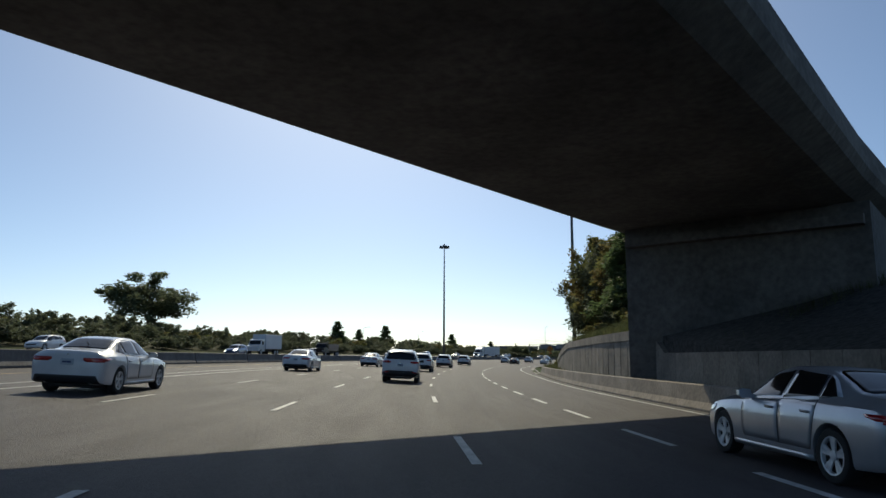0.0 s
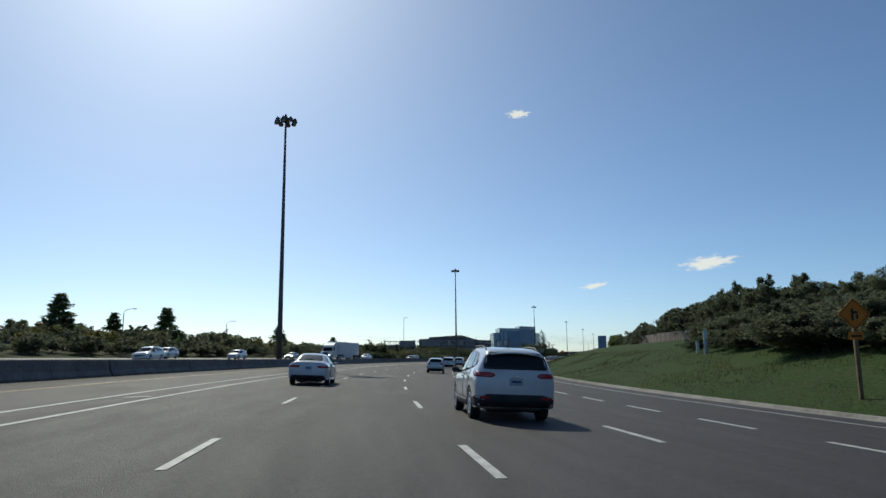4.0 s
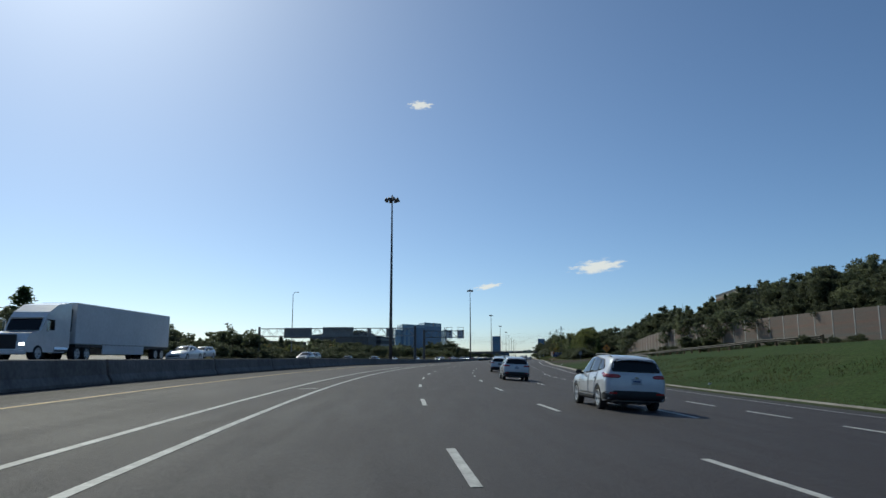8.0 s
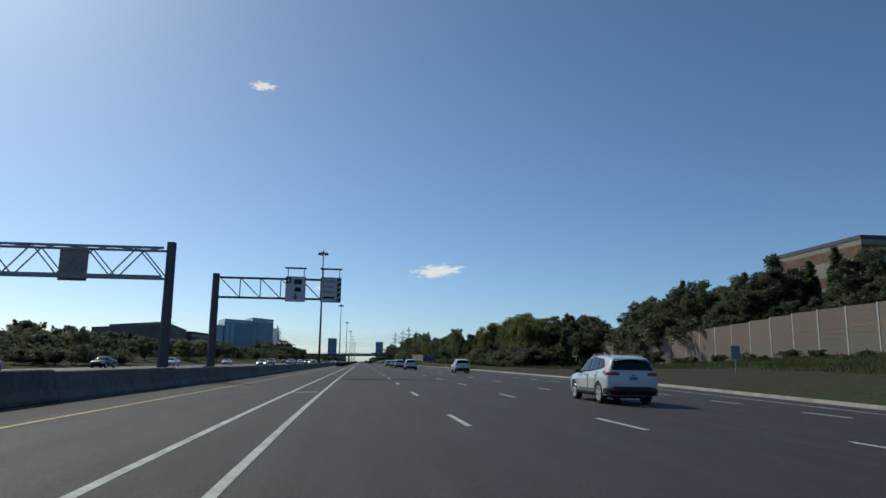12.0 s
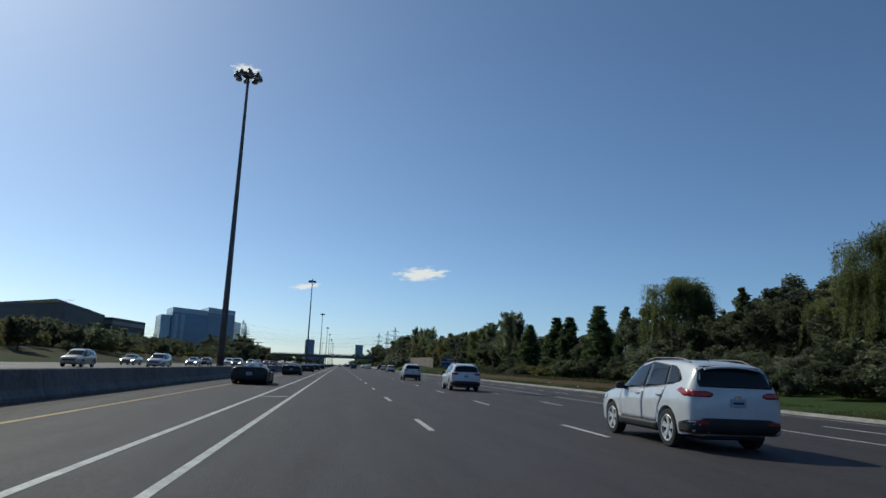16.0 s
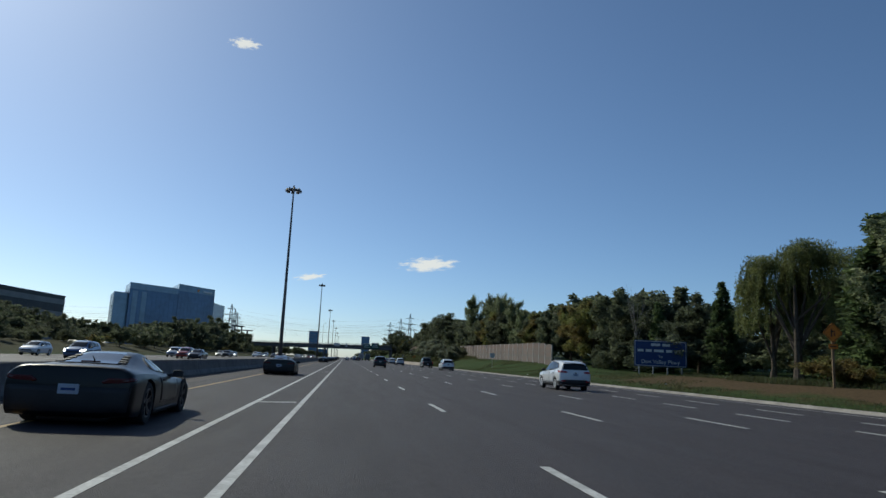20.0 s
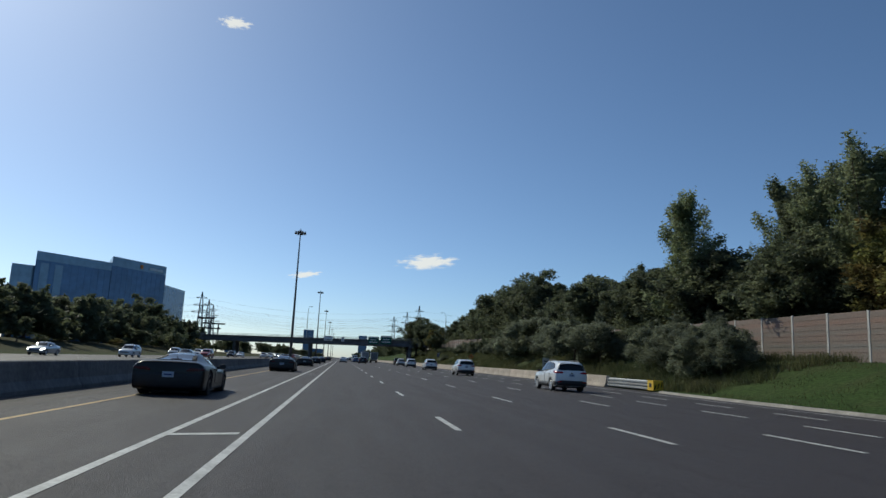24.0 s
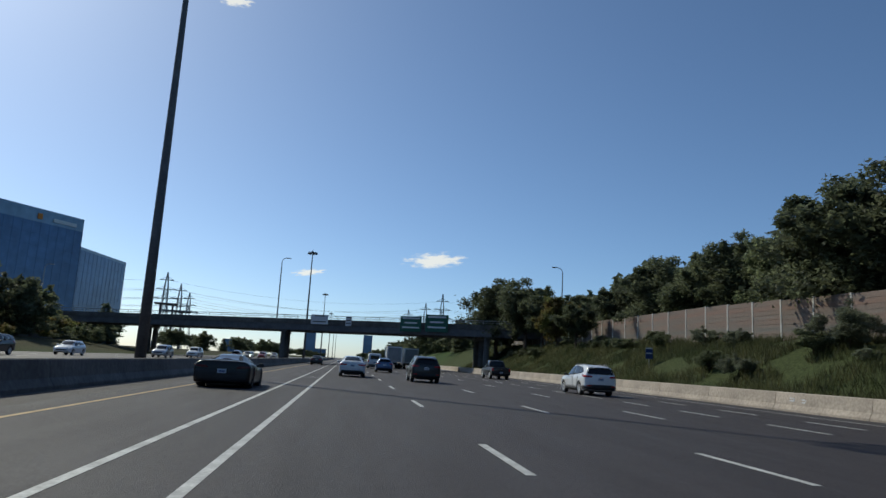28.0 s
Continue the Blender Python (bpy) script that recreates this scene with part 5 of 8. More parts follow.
wood(505, 545, 40.5, 42.5, 3.4, 3.0, 4.4, 1.3, "right", ("scrub1", "scrub2"))
wood(556, 660, 40.5, 42.5, 3.4, 3.0, 4.4, 1.3, "right", ("scrub1", "scrub2"))
wood(470, 660, 46, 58, 5.0, 8, 10.5, 1.1, "right")
# behind the second noise wall and up to the overpass
for s, o, k, h in ((698, 36.5, "poplar3", 12.8), (713, 37, "poplar3", 14.6), (718.5, 36.2, "poplar3", 15.2), (724, 37, "poplar3", 15.0), (729, 38, "poplar2", 14), (733, 41, "poplar3", 16.6), (742.5, 35.6, "poplar3", 17.0), (671, 36.5, "oak3", 9.0), (678, 36, "rusty", 9.0), (684, 37, "oak2", 9.6), (690, 36, "poplar1", 10.6), (704, 36, "oak1", 10.2)):
    plant(k, s, o, h, group="trees behind the second noise wall")
belt(707, 740, 35.2, 38, 4.4, ["oak1", "oak2", "oak1", "rusty"], 9.6, 11.4, 1.1, group="trees behind the second noise wall")
belt(741, 775, 35.2, 38, 4.4, ["oak1", "oak2", "oak1", "rusty"], 10.6, 11.9, 1.1, group="trees behind the second noise wall")
belt(775, 794, 35.5, 39, 4.6, ["oak1", "oak2", "oak1", "oak3"], 10.5, 12.2, 1.15, group="trees behind the second noise wall")
belt(796, 834, 36, 39, 4.8, ["oak1", "oak2", "oak1", "oak3"], 14.2, 16.2, 1.15, group="trees behind the second noise wall")
for s, o, k, h in ((838, 36, "oak1", 12.4), (844, 36.5, "oak1", 12.6), (849, 36.5, "maple", 9.6), (853, 36, "poplar1", 9.6), (858, 36.5, "maple", 10.6), (864, 36, "oak3", 9.6), (871, 36, "oak1", 10.4), (878, 36.5, "oak2", 9.2), (884, 36, "oak1", 8.6), (905, 29, "oak1", 12.0), (917, 27.0, "oak1", 14.6), (899, 30, "oak2", 9.2), (913, 31, "oak3", 9.5), (891, 29.6, "rusty", 7.2), (881, 29, "oak2", 6.6), (920, 34, "oak1", 10)):
    plant(k, s, o, h, wide=1.1, group="trees behind the second noise wall")
wood(655, 939.3, 44, 54, 5.5, 12, 14, 1.15, "right")
belt(720.5, 732, 25.5, 28.5, 1.4, ["olive", "olive", "olive"], 2.8, 4.0, 1.1, group="grey-green shrubs beside the barrier")
for s, o, k, h in ((745, 27.5, "olive", 5.0), (751, 27, "olive", 5.6), (757, 29, "bush2", 4.4), (776, 29, "olive", 6.6), (783, 29, "bush2", 4.6), (787, 28.6, "olive", 4.8), (791, 29.2, "bush1", 4.6), (796, 29, "olive", 3.6), (820, 29, "olive", 3.2), (827, 29.4, "bush2", 2.6), (835, 29, "olive", 2.6)):
    plant(k, s, o, h, wide=1.15, group="shrubs beside the barrier")
belt(735, 812, 29, 31.3, 4.4, ["bush2", "olive", "bush1"], 2.0, 3.6, 1.1, 0.1, group="shrubs beside the barrier")
belt(828.5, 918.2, 25.5, 31, 4.0, ["bush2", "bush1", "olive"], 0.8, 1.7, 1.3, 0.1, "low shrubs below the noise wall")
wood(944.6, 1149, 27, 36, 9.0, 7, 10, 1.2, "beyond")
wood(960.4, 1529.1, 40, 60, 14.0, 9, 12, 1.4, "beyond")
wood(1149, 2329.3, 30, 48, 26.0, 8, 11, 1.8, "beyond")

# bare dead trees on the bank
for s, o, h in ((340, 61.5, 9.6), (346, 62, 9.2), (358, 61, 9.0), (364, 61.6, 10.4), (380, 56, 10.6), (384, 56, 10.0), (584, 36.5, 9.5), (637, 37, 10.8), (672, 36, 10.2)):
    g = np.random.default_rng(int(s))
    t = thing("dead_tree", "bare grey dead tree with thin upright branches", "tree", road_pose(s, o, ground_z(s, o)))
    sh = Shape().rod((0, 0, -0.2), (0.1, 0, h * 0.45), 0.11, 0.07, 6)
    for k in range(9):
        a, q = g.uniform(0, 6.28), g.uniform(0.3, 0.5)
        st = Vector((0.1 * q, 0, h * q))
        en = st + Vector((math.cos(a) * 1.3, math.sin(a) * 1.3, h * g.uniform(0.3, 0.55)))
        sh.rod(st, en, 0.045, 0.012, 4)
        sh.rod(st + (en - st) * 0.5, en + Vector((g.normal() * 0.4, g.normal() * 0.4, -0.2)), 0.02, 0.008, 4)
    part("trunk", sh, BARK_PALE, t)

# left-hand side beyond the oncoming lanes
plant("big", 136, -71.6, 17.5, wide=1.4)
belt(-10.9, 305.8, -62, -46, 14.0, ["far1", "far2", "farbush", "far2"], 3.0, 5.5, 1.1, 0.35, "trees beyond the oncoming lanes")
for s, o, h in ((203.5, -58, 9.5), (224, -62, 7.5), (234.4, -57, 9.5), (292.9, -60, 9.0), (334.4, -61, 8.0)):
    plant("far3", s, o, h, wide=1.6)
belt(305.8, 940, -52, -42, 14.0, ["far1", "far2", "farbush", "farbush"], 3.0, 6.2, 1.15, 0.1, "trees beyond the oncoming lanes")
belt(772, 923.5, -60, -48, 6.0, ["far1", "far2"], 8.5, 11.0, 1.1, 0.05, "trees beyond the oncoming lanes")
for s, o, h in ((926, -68.5, 18.6), (938, -80, 17.5), (951, -92, 18.4), (914, -78, 15.5)):
    plant("big", s, o, h, wide=1.05)
wood(949.9, 2329.3, -70, -42, 17.0, 7, 10, 1.5, "beyond")
wood(-60, 420, -90, -66, 6.0, 4, 6.5, 1.3, "left")
wood(386.4, 918.2, -80, -60, 10.0, 6.0, 8.5, 1.2, "left")
grow_woods("beyond", "far dark green woods beyond the overpass")
wood(-60, 430, -41, -36.5, 2.6, 1.9, 3.2, 1.35, "left", ("scrub1", "scrub2", "scrub1"))
wood(-80, 430, -64, -46, 2.6, 2.8, 5.0, 1.2, "left", ("scrub1", "scrub2", "scrub1", "scrub1", "scrub3"))
wood(430, 940, -52, -43, 3.0, 1.2, 2.8, 1.3, "left", ("scrub1", "scrub2", "scrub3"))
wood(430, 940, -64, -52, 2.6, 2.8, 6.0, 1.15, "left", ("scrub1", "scrub2", "scrub1", "scrub1", "scrub3"))
grow_woods("right", "dark woods behind the roadside trees")
grow_woods("left", "dark green woods beyond the oncoming lanes")


# tall weeds, one sheet of blades
def weeds(name, label, areas, count, tall, seed):
    rng = np.random.default_rng(seed)
    pts = []
    for s0, s1, o0, o1, share in areas:
        n = int(count * share)
        ss, oo = rng.uniform(s0, s1, n), rng.uniform(o0, o1, n)
        keep = np.array([noise.noise(Vector((a * 0.25, b * 0.4, 2.0))) > -0.18 for a, b in zip(ss, oo)])
        for a, b in zip(ss[keep], oo[keep]):
            pts.append(tuple(road_point(a, b, ground_z(a, b))))
    p = np.array(pts)
    n = len(p)
    ang = rng.uniform(0, 6.283, n)
    hgt = rng.uniform(0.5, 1.2, n) * tall
    w = rng.uniform(0.012, 0.035, n)
    dx, dy = np.cos(ang) * w, np.sin(ang) * w
    lean = rng.normal(size=(n, 2)) * 0.38 * hgt[:, None]
    v = np.zeros((n, 3, 3))
    v[:, 0] = p + np.stack([dx, dy, 0 * dx - 0.05], 1)
    v[:, 1] = p - np.stack([dx, dy, 0 * dx + 0.05], 1)
    v[:, 2] = p + np.stack([lean[:, 0], lean[:, 1], hgt], 1)
    sh = bpy.data.meshes.new(name)
    sh.from_pydata(v.reshape(-1, 3).tolist(), [], np.arange(3 * n).reshape(n, 3).tolist())
    sh.materials.append(WEED)
    return tagged(new(name, sh), label, "grass", "", "stuff")


weeds("tall_grass", "tall unmown green and straw-coloured weeds below the noise wall", [(714.3, 930, 22.4, 32.0, 1.0)], 150000, 0.62, 11)
weeds("bank_grass", "rough dry grass on the bank above the retaining wall", [(13, 102, 22.6, 31.0, 0.8)], 60000, 0.7, 14)
weeds("wall_grass", "rough dry grass at the foot of the noise wall", [(250, 305, 50, 54, 0.2), (305, 350, 43, 47, 0.15), (336, 439.1, 30, 44.5, 0.5), (473.9, 612, 30, 36, 0.4)], 60000, 0.42, 12)
weeds("verge_grass", "short mown grass tufts of the verge", [(96, 305.8, 21.3, 31, 0.8), (601.5, 714.3, 21.8, 31, 0.5), (438, 601.5, 21.6, 25.5, 0.6)], 60000, 0.12, 13)


# ---- buildings ----
def block(parent, name, corners, z0, z1, mat, label=""):
    return part(name, Shape().loft([[(x, y, z) for x, y in corners] for z in (z0, z1)]), mat, parent, label)


def glass_tower(name, label, corners, height, floors, glass, cap=0.0, m=None):
    """A curtain-wall block: a core, glass bands floor by floor, spandrels and mullions."""
    t = thing(name, label, "building", m)
    cx, cy = sum(p[0] for p in corners) / len(corners), sum(p[1] for p in corners) / len(corners)
    core = [(cx + (x - cx) * 0.985, cy + (y - cy) * 0.985) for x, y in corners]
    block(t, "core", core, 0, height - 0.3, glass)
    fh = (height - cap) / floors
    for k in range(floors):
        block(t, "glass_band", corners, k * fh + 0.09, (k + 1) * fh, glass)
    big = [(cx + (x - cx) * 1.004, cy + (y - cy) * 1.004) for x, y in corners]
    sh = Shape()
    for i in range(len(big)):
        a, b = Vector((*big[i], 0)), Vector((*big[(i + 1) % len(big)], 0))
        n = max(2, int((b - a).length / 3.2))
        for j in range(n + 1):
            p = a + (b - a) * (j / n)
            sh.box(p.x, p.y, 0, 0.06, 0.06, height - cap)
    part("mullion", sh, glass, t)
    if cap:
        block(t, "parapet", big, height - cap, height, GLASS_PALE, "pale band along the roof")
    return t


def tower_group():
    d = Vector((38.4, 59.2)).normalized()
    nrm = Vector((-d.y, d.x))
    a, b = Vector((-130.1, 988.7)), Vector((-91.7, 1047.9))
    back = Vector((-0.36, 0.93)) * 34
    mid = (a + b) / 2 - nrm * 3.0
    t = glass_tower("glass_office_tower", "blue glass office tower with a pale roof band", [tuple(mid), tuple(b), tuple(b + back), tuple(mid + back)], 43.4, 10, GLASS_BLUE, 4.4)
    glass_tower("glass_office_tower", "nearer lower half of a blue glass office tower", [tuple(a), tuple(mid - d * 0.05), tuple(mid + back * 0.95), tuple(a + back)], 40.2, 9, GLASS_BLUE, 3.8)
    for k in (0.06, 0.24):
        c0, c1 = a + (mid - a) * k, a + (mid - a) * (k + 0.1)
        block(t, "pale_strip", [tuple(c0 - nrm * 0.12), tuple(c1 - nrm * 0.12), tuple(c1 + nrm * 0.3), tuple(c0 + nrm * 0.3)], 0, 35.4, GLASS_PALE)
    for k, (w, hh, mat) in enumerate(((1.7, 1.8, SIGN_ORANGE), (9.0, 1.2, SIGN_WHITE))):
        p = mid + (b - mid) * (0.52 + 0.27 * k) - nrm * 0.25
        ob = part("logo" if k == 0 else "lettering_bar", Shape().box(0, 0, 0, 0.2, w, hh, 0.05), mat, t)
        ob.matrix_local = pose(p.x, p.y, 40.0, 0, 0, math.degrees(math.atan2(b.y - mid.y, b.x - mid.x)) - 90)
    c = Vector((-137.4, 984.3))
    glass_tower("glass_office_wing", "lower pale glass wing of an office tower", [tuple(c), tuple(a + Vector((0.5, 2))), tuple(a + back * 0.9), tuple(c + back * 0.9)], 33.8, 8, GLASS_PALE, 1.0)
    e, f = Vector((-98.0, 1062.0)), Vector((-94.1, 1105.0))
    glass_tower("glass_office_annex", "lower blue glass office block behind the tower", [tuple(e), tuple(f), tuple(f + Vector((-34, 6))), tuple(e + Vector((-34, 6)))], 36.1, 9, GLASS_BLUE, 1.0)


tower_group()


def brick_house(s, o, length, depth, height):
    p = road_point(s, o, ground_z(s, o))
    t = thing("house", "low brown brick house with a flat pale roof edge", "house", pose(p.x, p.y, p.z - 0.3, 0, 0, math.degrees(turn_at(s))))
    part("wall", Shape().box(0, 0, 0, depth, length, height), BRICK_BROWN, t)
    part("roof", Shape().box(0, 0, height, depth + 0.8, length + 0.8, 0.28, 0.03), PRECAST, t, "flat roof with a pale edge")
    for y in (-length * 0.28, length * 0.22):
        win = part("window", Shape().box(-depth / 2 - 0.02, y, 1.5, 0.08, 1.5, 1.2), WINDOW_DARK, t)
        part("sill", Shape().box(-depth / 2 - 0.06, y, 1.42, 0.14, 1.7, 0.08), PRECAST, win)


brick_house(552, 43.5, 9.0, 7.0, 3.3)


def low_building(name, label, corners, height, floors, wall, strips=True, band=WINDOW_DARK):
    t = thing(name, label, "building")
    block(t, "wall", corners, -0.5, height, wall)
    cx, cy = sum(p[0] for p in corners) / len(corners), sum(p[1] for p in corners) / len(corners)
    out = [(cx + (x - cx) * 1.006, cy + (y - cy) * 1.006) for x, y in corners]
    block(t, "roof_edge", out, height, height + 0.6, CLADDING)
    if strips:
        fh = height / floors
        for k in range(floors):
            block(t, "window_strip", [(cx + (x - cx) * 1.003, cy + (y - cy) * 1.003) for x, y in corners], k * fh + fh * 0.4, k * fh + fh * 0.8, band)
    return t


low_building("office_block", "brown precast office block behind the noise wall trees", [(75, 401), (105, 401), (105, 424.5), (75, 424.5)], 20.2, 5, PRECAST, True, BRICK_BROWN)
low_building("terraced_office", "grey-brown terraced office building with dark window bands", [(-107, 716), (-119, 801), (-172, 830), (-172, 776)], 20.4, 4, OFFICE, True, CLADDING)
low_building("terraced_office", "grey office wing with pale window bands and an overhanging roof end", [(-115.5, 803), (-111, 846), (-148, 852), (-150, 812)], 19.6, 4, OFFICE, True, OFFICE_BAND)
low_building("terraced_office", "low grey-brown office wing behind the trees", [(-174, 772), (-193, 727), (-216, 756), (-190, 800)], 14.3, 3, OFFICE, True, CLADDING)
low_building("terraced_office", "small low office wing behind the trees", [(-195, 706), (-219, 676), (-244, 696), (-218, 730)], 13.0, 3, OFFICE, True, CLADDING)
t = thing("roof_penthouse", "set-back top storey of a terraced office building", "building", pose(0, 0, 20.7))
part("wall", Shape().loft([[(x, y, z) for x, y in ((-114, 726), (-123, 792), (-160, 812), (-160, 772))] for z in (0.3, 2.0)]), CLADDING, t)
t = thing("roof_plant", "row of small plants and vents along an office roof", "plant", pose(-120, 730, 20.9, 0, 0, 44))
rr = np.random.default_rng(3)
part("foliage", leaf_mesh("foliage", rr.normal(size=(700, 3)) * (0.8, 9, 0.3) + (0, 0, 0.5), rr.uniform(0.2, 0.5, 700), LEAF_DARK, 4), LEAF_DARK, t)
low_building("warehouse", "long low dark warehouse beyond the oncoming lanes", [tuple(road_point(s, o)[:2]) for s, o in ((178.8, -104), (305.8, -104), (305.8, -140), (178.8, -140))], 6.0, 1, CLADDING, False)
low_building("warehouse", "low dark warehouse beyond the oncoming lanes", [tuple(road_point(s, o)[:2]) for s, o in ((-10.9, -120), (109.9, -120), (109.9, -150), (-10.9, -150))], 7.0, 1, CLADDING, False)
low_building("office_block", "mid-rise glass office block beyond the trees", [tuple(road_point(s, o)[:2]) for s, o in ((109.9, -150), (156.4, -150), (156.4, -185), (109.9, -185))], 17.0, 4, CLADDING)
low_building("hillside_building", "beige flat-roofed building above the trees", [(75.5, 420), (96, 413), (101, 428), (80, 435)], 17.4, 5, PRECAST)
low_building("hillside_building", "lower beige flat-roofed building above the trees", [(61.5, 451), (68, 449), (71, 459), (64.5, 461)], 13.6, 4, PRECAST)
for x, y, w, h in ((-118, 3130, 34, 92), (70, 3050, 28, 78), (-95, 3150, 60, 28), (-340, 3000, 70, 40)):
    glass_tower("distant_tower", "distant blue-grey high-rise on the horizon", [(x - w / 2, y), (x + w / 2, y), (x + w / 2, y + 30), (x - w / 2, y + 30)], h, 9, GLASS_BLUE)


# half-open structure of stacked slabs behind the overpass
t = thing("slab_structure", "dark open structure of stacked flat slabs behind the overpass", "building", pose(-90, 1175, 0, 0, 0, 12))
for dx, z, w in ((-3.5, 23.6, 11.0), (2.0, 20.2, 15.0), (-1.0, 16.8, 15.0)):
    part("slab", Shape().box(dx, 0, z, w, 12.0, 0.6, 0.1), CLADDING, t)
for x in (-6.0, 0.0, 5.0):
    for y in (-4.5, 4.5):
        part("column", Shape().box(x, y, -0.5, 0.6, 0.6, 21.0 if x > 1 else 24.2), CLADDING, t)


# ---- pylons and cables ----
def pylon(x, y, h, z=0.0):
    t = thing("pylon", "grey steel lattice power pylon", "pylon", pose(x, y, z))
    sh = Shape()
    legs = [(-1, -1), (1, -1), (1, 1), (-1, 1)]
    lv = [(0, 4.2), (h * 0.35, 2.4), (h * 0.62, 1.3), (h * 0.8, 1.1), (h, 0.15)]
    for (z0, w0), (z1, w1) in zip(lv, lv[1:]):
        for k in range(4):
            a, b = legs[k], legs[(k + 1) % 4]
            sh.beam((a[0] * w0, a[1] * w0, z0), (a[0] * w1, a[1] * w1, z1), 0.35, 0.35)
            sh.beam((a[0] * w0, a[1] * w0, z0), (b[0] * w1, b[1] * w1, z1), 0.2, 0.2)
            sh.beam((b[0] * w0, b[1] * w0, z0), (a[0] * w1, a[1] * w1, z1), 0.2, 0.2)
    part("lattice", sh, STEEL, t)
    for zz, r in ((h * 0.66, 7.5), (h * 0.78, 6.0), (h * 0.9, 4.2)):
        part("cross_arm", Shape().beam((-r, 0, zz), (r, 0, zz), 0.3, 0.5).beam((-r, 0, zz), (0, 0, zz + 2), 0.18, 0.18).beam((r, 0, zz), (0, 0, zz + 2), 0.18, 0.18), STEEL, t)
    return t


PYLONS = [(-110, 1236, 47), (-116, 1298, 46), (-123, 1358, 45), (67, 1283, 50), (62, 1344, 48), (54, 1408, 47)]
for x, y, h in PYLONS:
    pylon(x, y, h)
for i in range(3):
    a, b = PYLONS[i], PYLONS[i + 3]
    for zf, r in ((0.66, 7.5), (0.66, -7.5), (0.78, 6.0), (0.78, -6.0), (0.9, 0.0)):
        ends = [Vector((a[0] - 330, a[1] - 40, a[2] * zf)), Vector((a[0] + r, a[1], a[2] * zf)), Vector((b[0] + r, b[1], b[2] * zf)), Vector((b[0] + 330, b[1] + 40, b[2] * zf))]
        n, rings = 10, []
        for p, q in zip(ends, ends[1:]):
            for k in range(0 if p is ends[0] else 1, n + 1):
                c = p + (q - p) * (k / n) - Vector((0, 0, 28.0 * (k / n) * (1 - k / n)))
                rings.append([c + Vector((0, dy * 0.05, dz * 0.05)) for dy, dz in ((0, 1), (-0.87, -0.5), (0.87, -0.5))])
        tagged(new("power_cable", Shape().loft(rings).mesh("power_cable", STEEL_DARK)), "thin sagging power cable strung between pylons", "cable")


# ---- vehicles ----
def paint(name, base, metal=0.0, rough=0.3, coat=0.8):
    return material("paint_" + name, base, rough, metal, spread=0.04, scale=1.0, fine=4.0, coat=coat, spec=0.5 if coat > 0.5 else 0.3)


PAINTS = {"white": paint("white", (0.72, 0.73, 0.74)), "pearl": paint("pearl", (0.60, 0.62, 0.65)), "silver": paint("silver", (0.42, 0.43, 0.45), 0.5), "grey": paint("grey", (0.13, 0.135, 0.145), 0.4),
          "black": paint("black", (0.006, 0.006, 0.007), 0.0, 0.34, 0.12), "dark": paint("dark", (0.018, 0.018, 0.022), 0.1, 0.3, 0.3), "blue": paint("blue", (0.05, 0.10, 0.22), 0.3), "red": paint("red", (0.30, 0.02, 0.015)), "maroon": paint("maroon", (0.07, 0.02, 0.02), 0.2), "beige": paint("beige", (0.38, 0.33, 0.27), 0.3)}
CAR_GLASS = material("car_glass", (0.008, 0.010, 0.012), 0.06, spread=0.05, spec=0.4)
TYRE = material("tyre_rubber", (0.018, 0.018, 0.019), 0.85, spread=0.15, scale=6, fine=40)
RIM = material("alloy_rim", (0.60, 0.61, 0.62), 0.4, 0.35, spread=0.08)
RIM_DARK = material("dark_rim", (0.05, 0.05, 0.055), 0.4, 0.7, spread=0.08)
PLASTIC = material("black_plastic", (0.02, 0.02, 0.022), 0.6, spread=0.12, scale=3, fine=25)
TAIL_DARK = material("tail_light_smoked", (0.07, 0.004, 0.005), 0.2, spread=0.1)
TAIL = material("tail_light_red", (0.36, 0.012, 0.014), 0.15, spread=0.1, spec=0.6, coat=0.4)
HEAD = material("head_light", (0.65, 0.67, 0.70), 0.1, 0.2, spread=0.05, spec=0.9, coat=0.6)
PLATE = material("number_plate", (0.40, 0.45, 0.52), 0.4, spread=0.06)
CHROME = material("chrome_trim", (0.62, 0.63, 0.64), 0.15, 1.0, spread=0.04)
TARP = material("trailer_side", (0.62, 0.63, 0.65), 0.5, 0.1, spread=0.06, scale=0.3, fine=4)


def lamp_glow(name, colour, strength):
    m = bpy.data.materials.new(name)
    m.use_nodes = True
    b = m.node_tree.nodes["Principled BSDF"]
    b.inputs["Base Color"].default_value = (*colour, 1)
    b.inputs["Emission Color"].default_value = (*colour, 1)
    b.inputs["Emission Strength"].default_value = strength
    return m


BRAKE_ON = lamp_glow("brake_light_on", (0.9, 0.03, 0.02), 1.6)
HEAD_ON = lamp_glow("head_light_on", (1.0, 0.96, 0.88), 5.0)

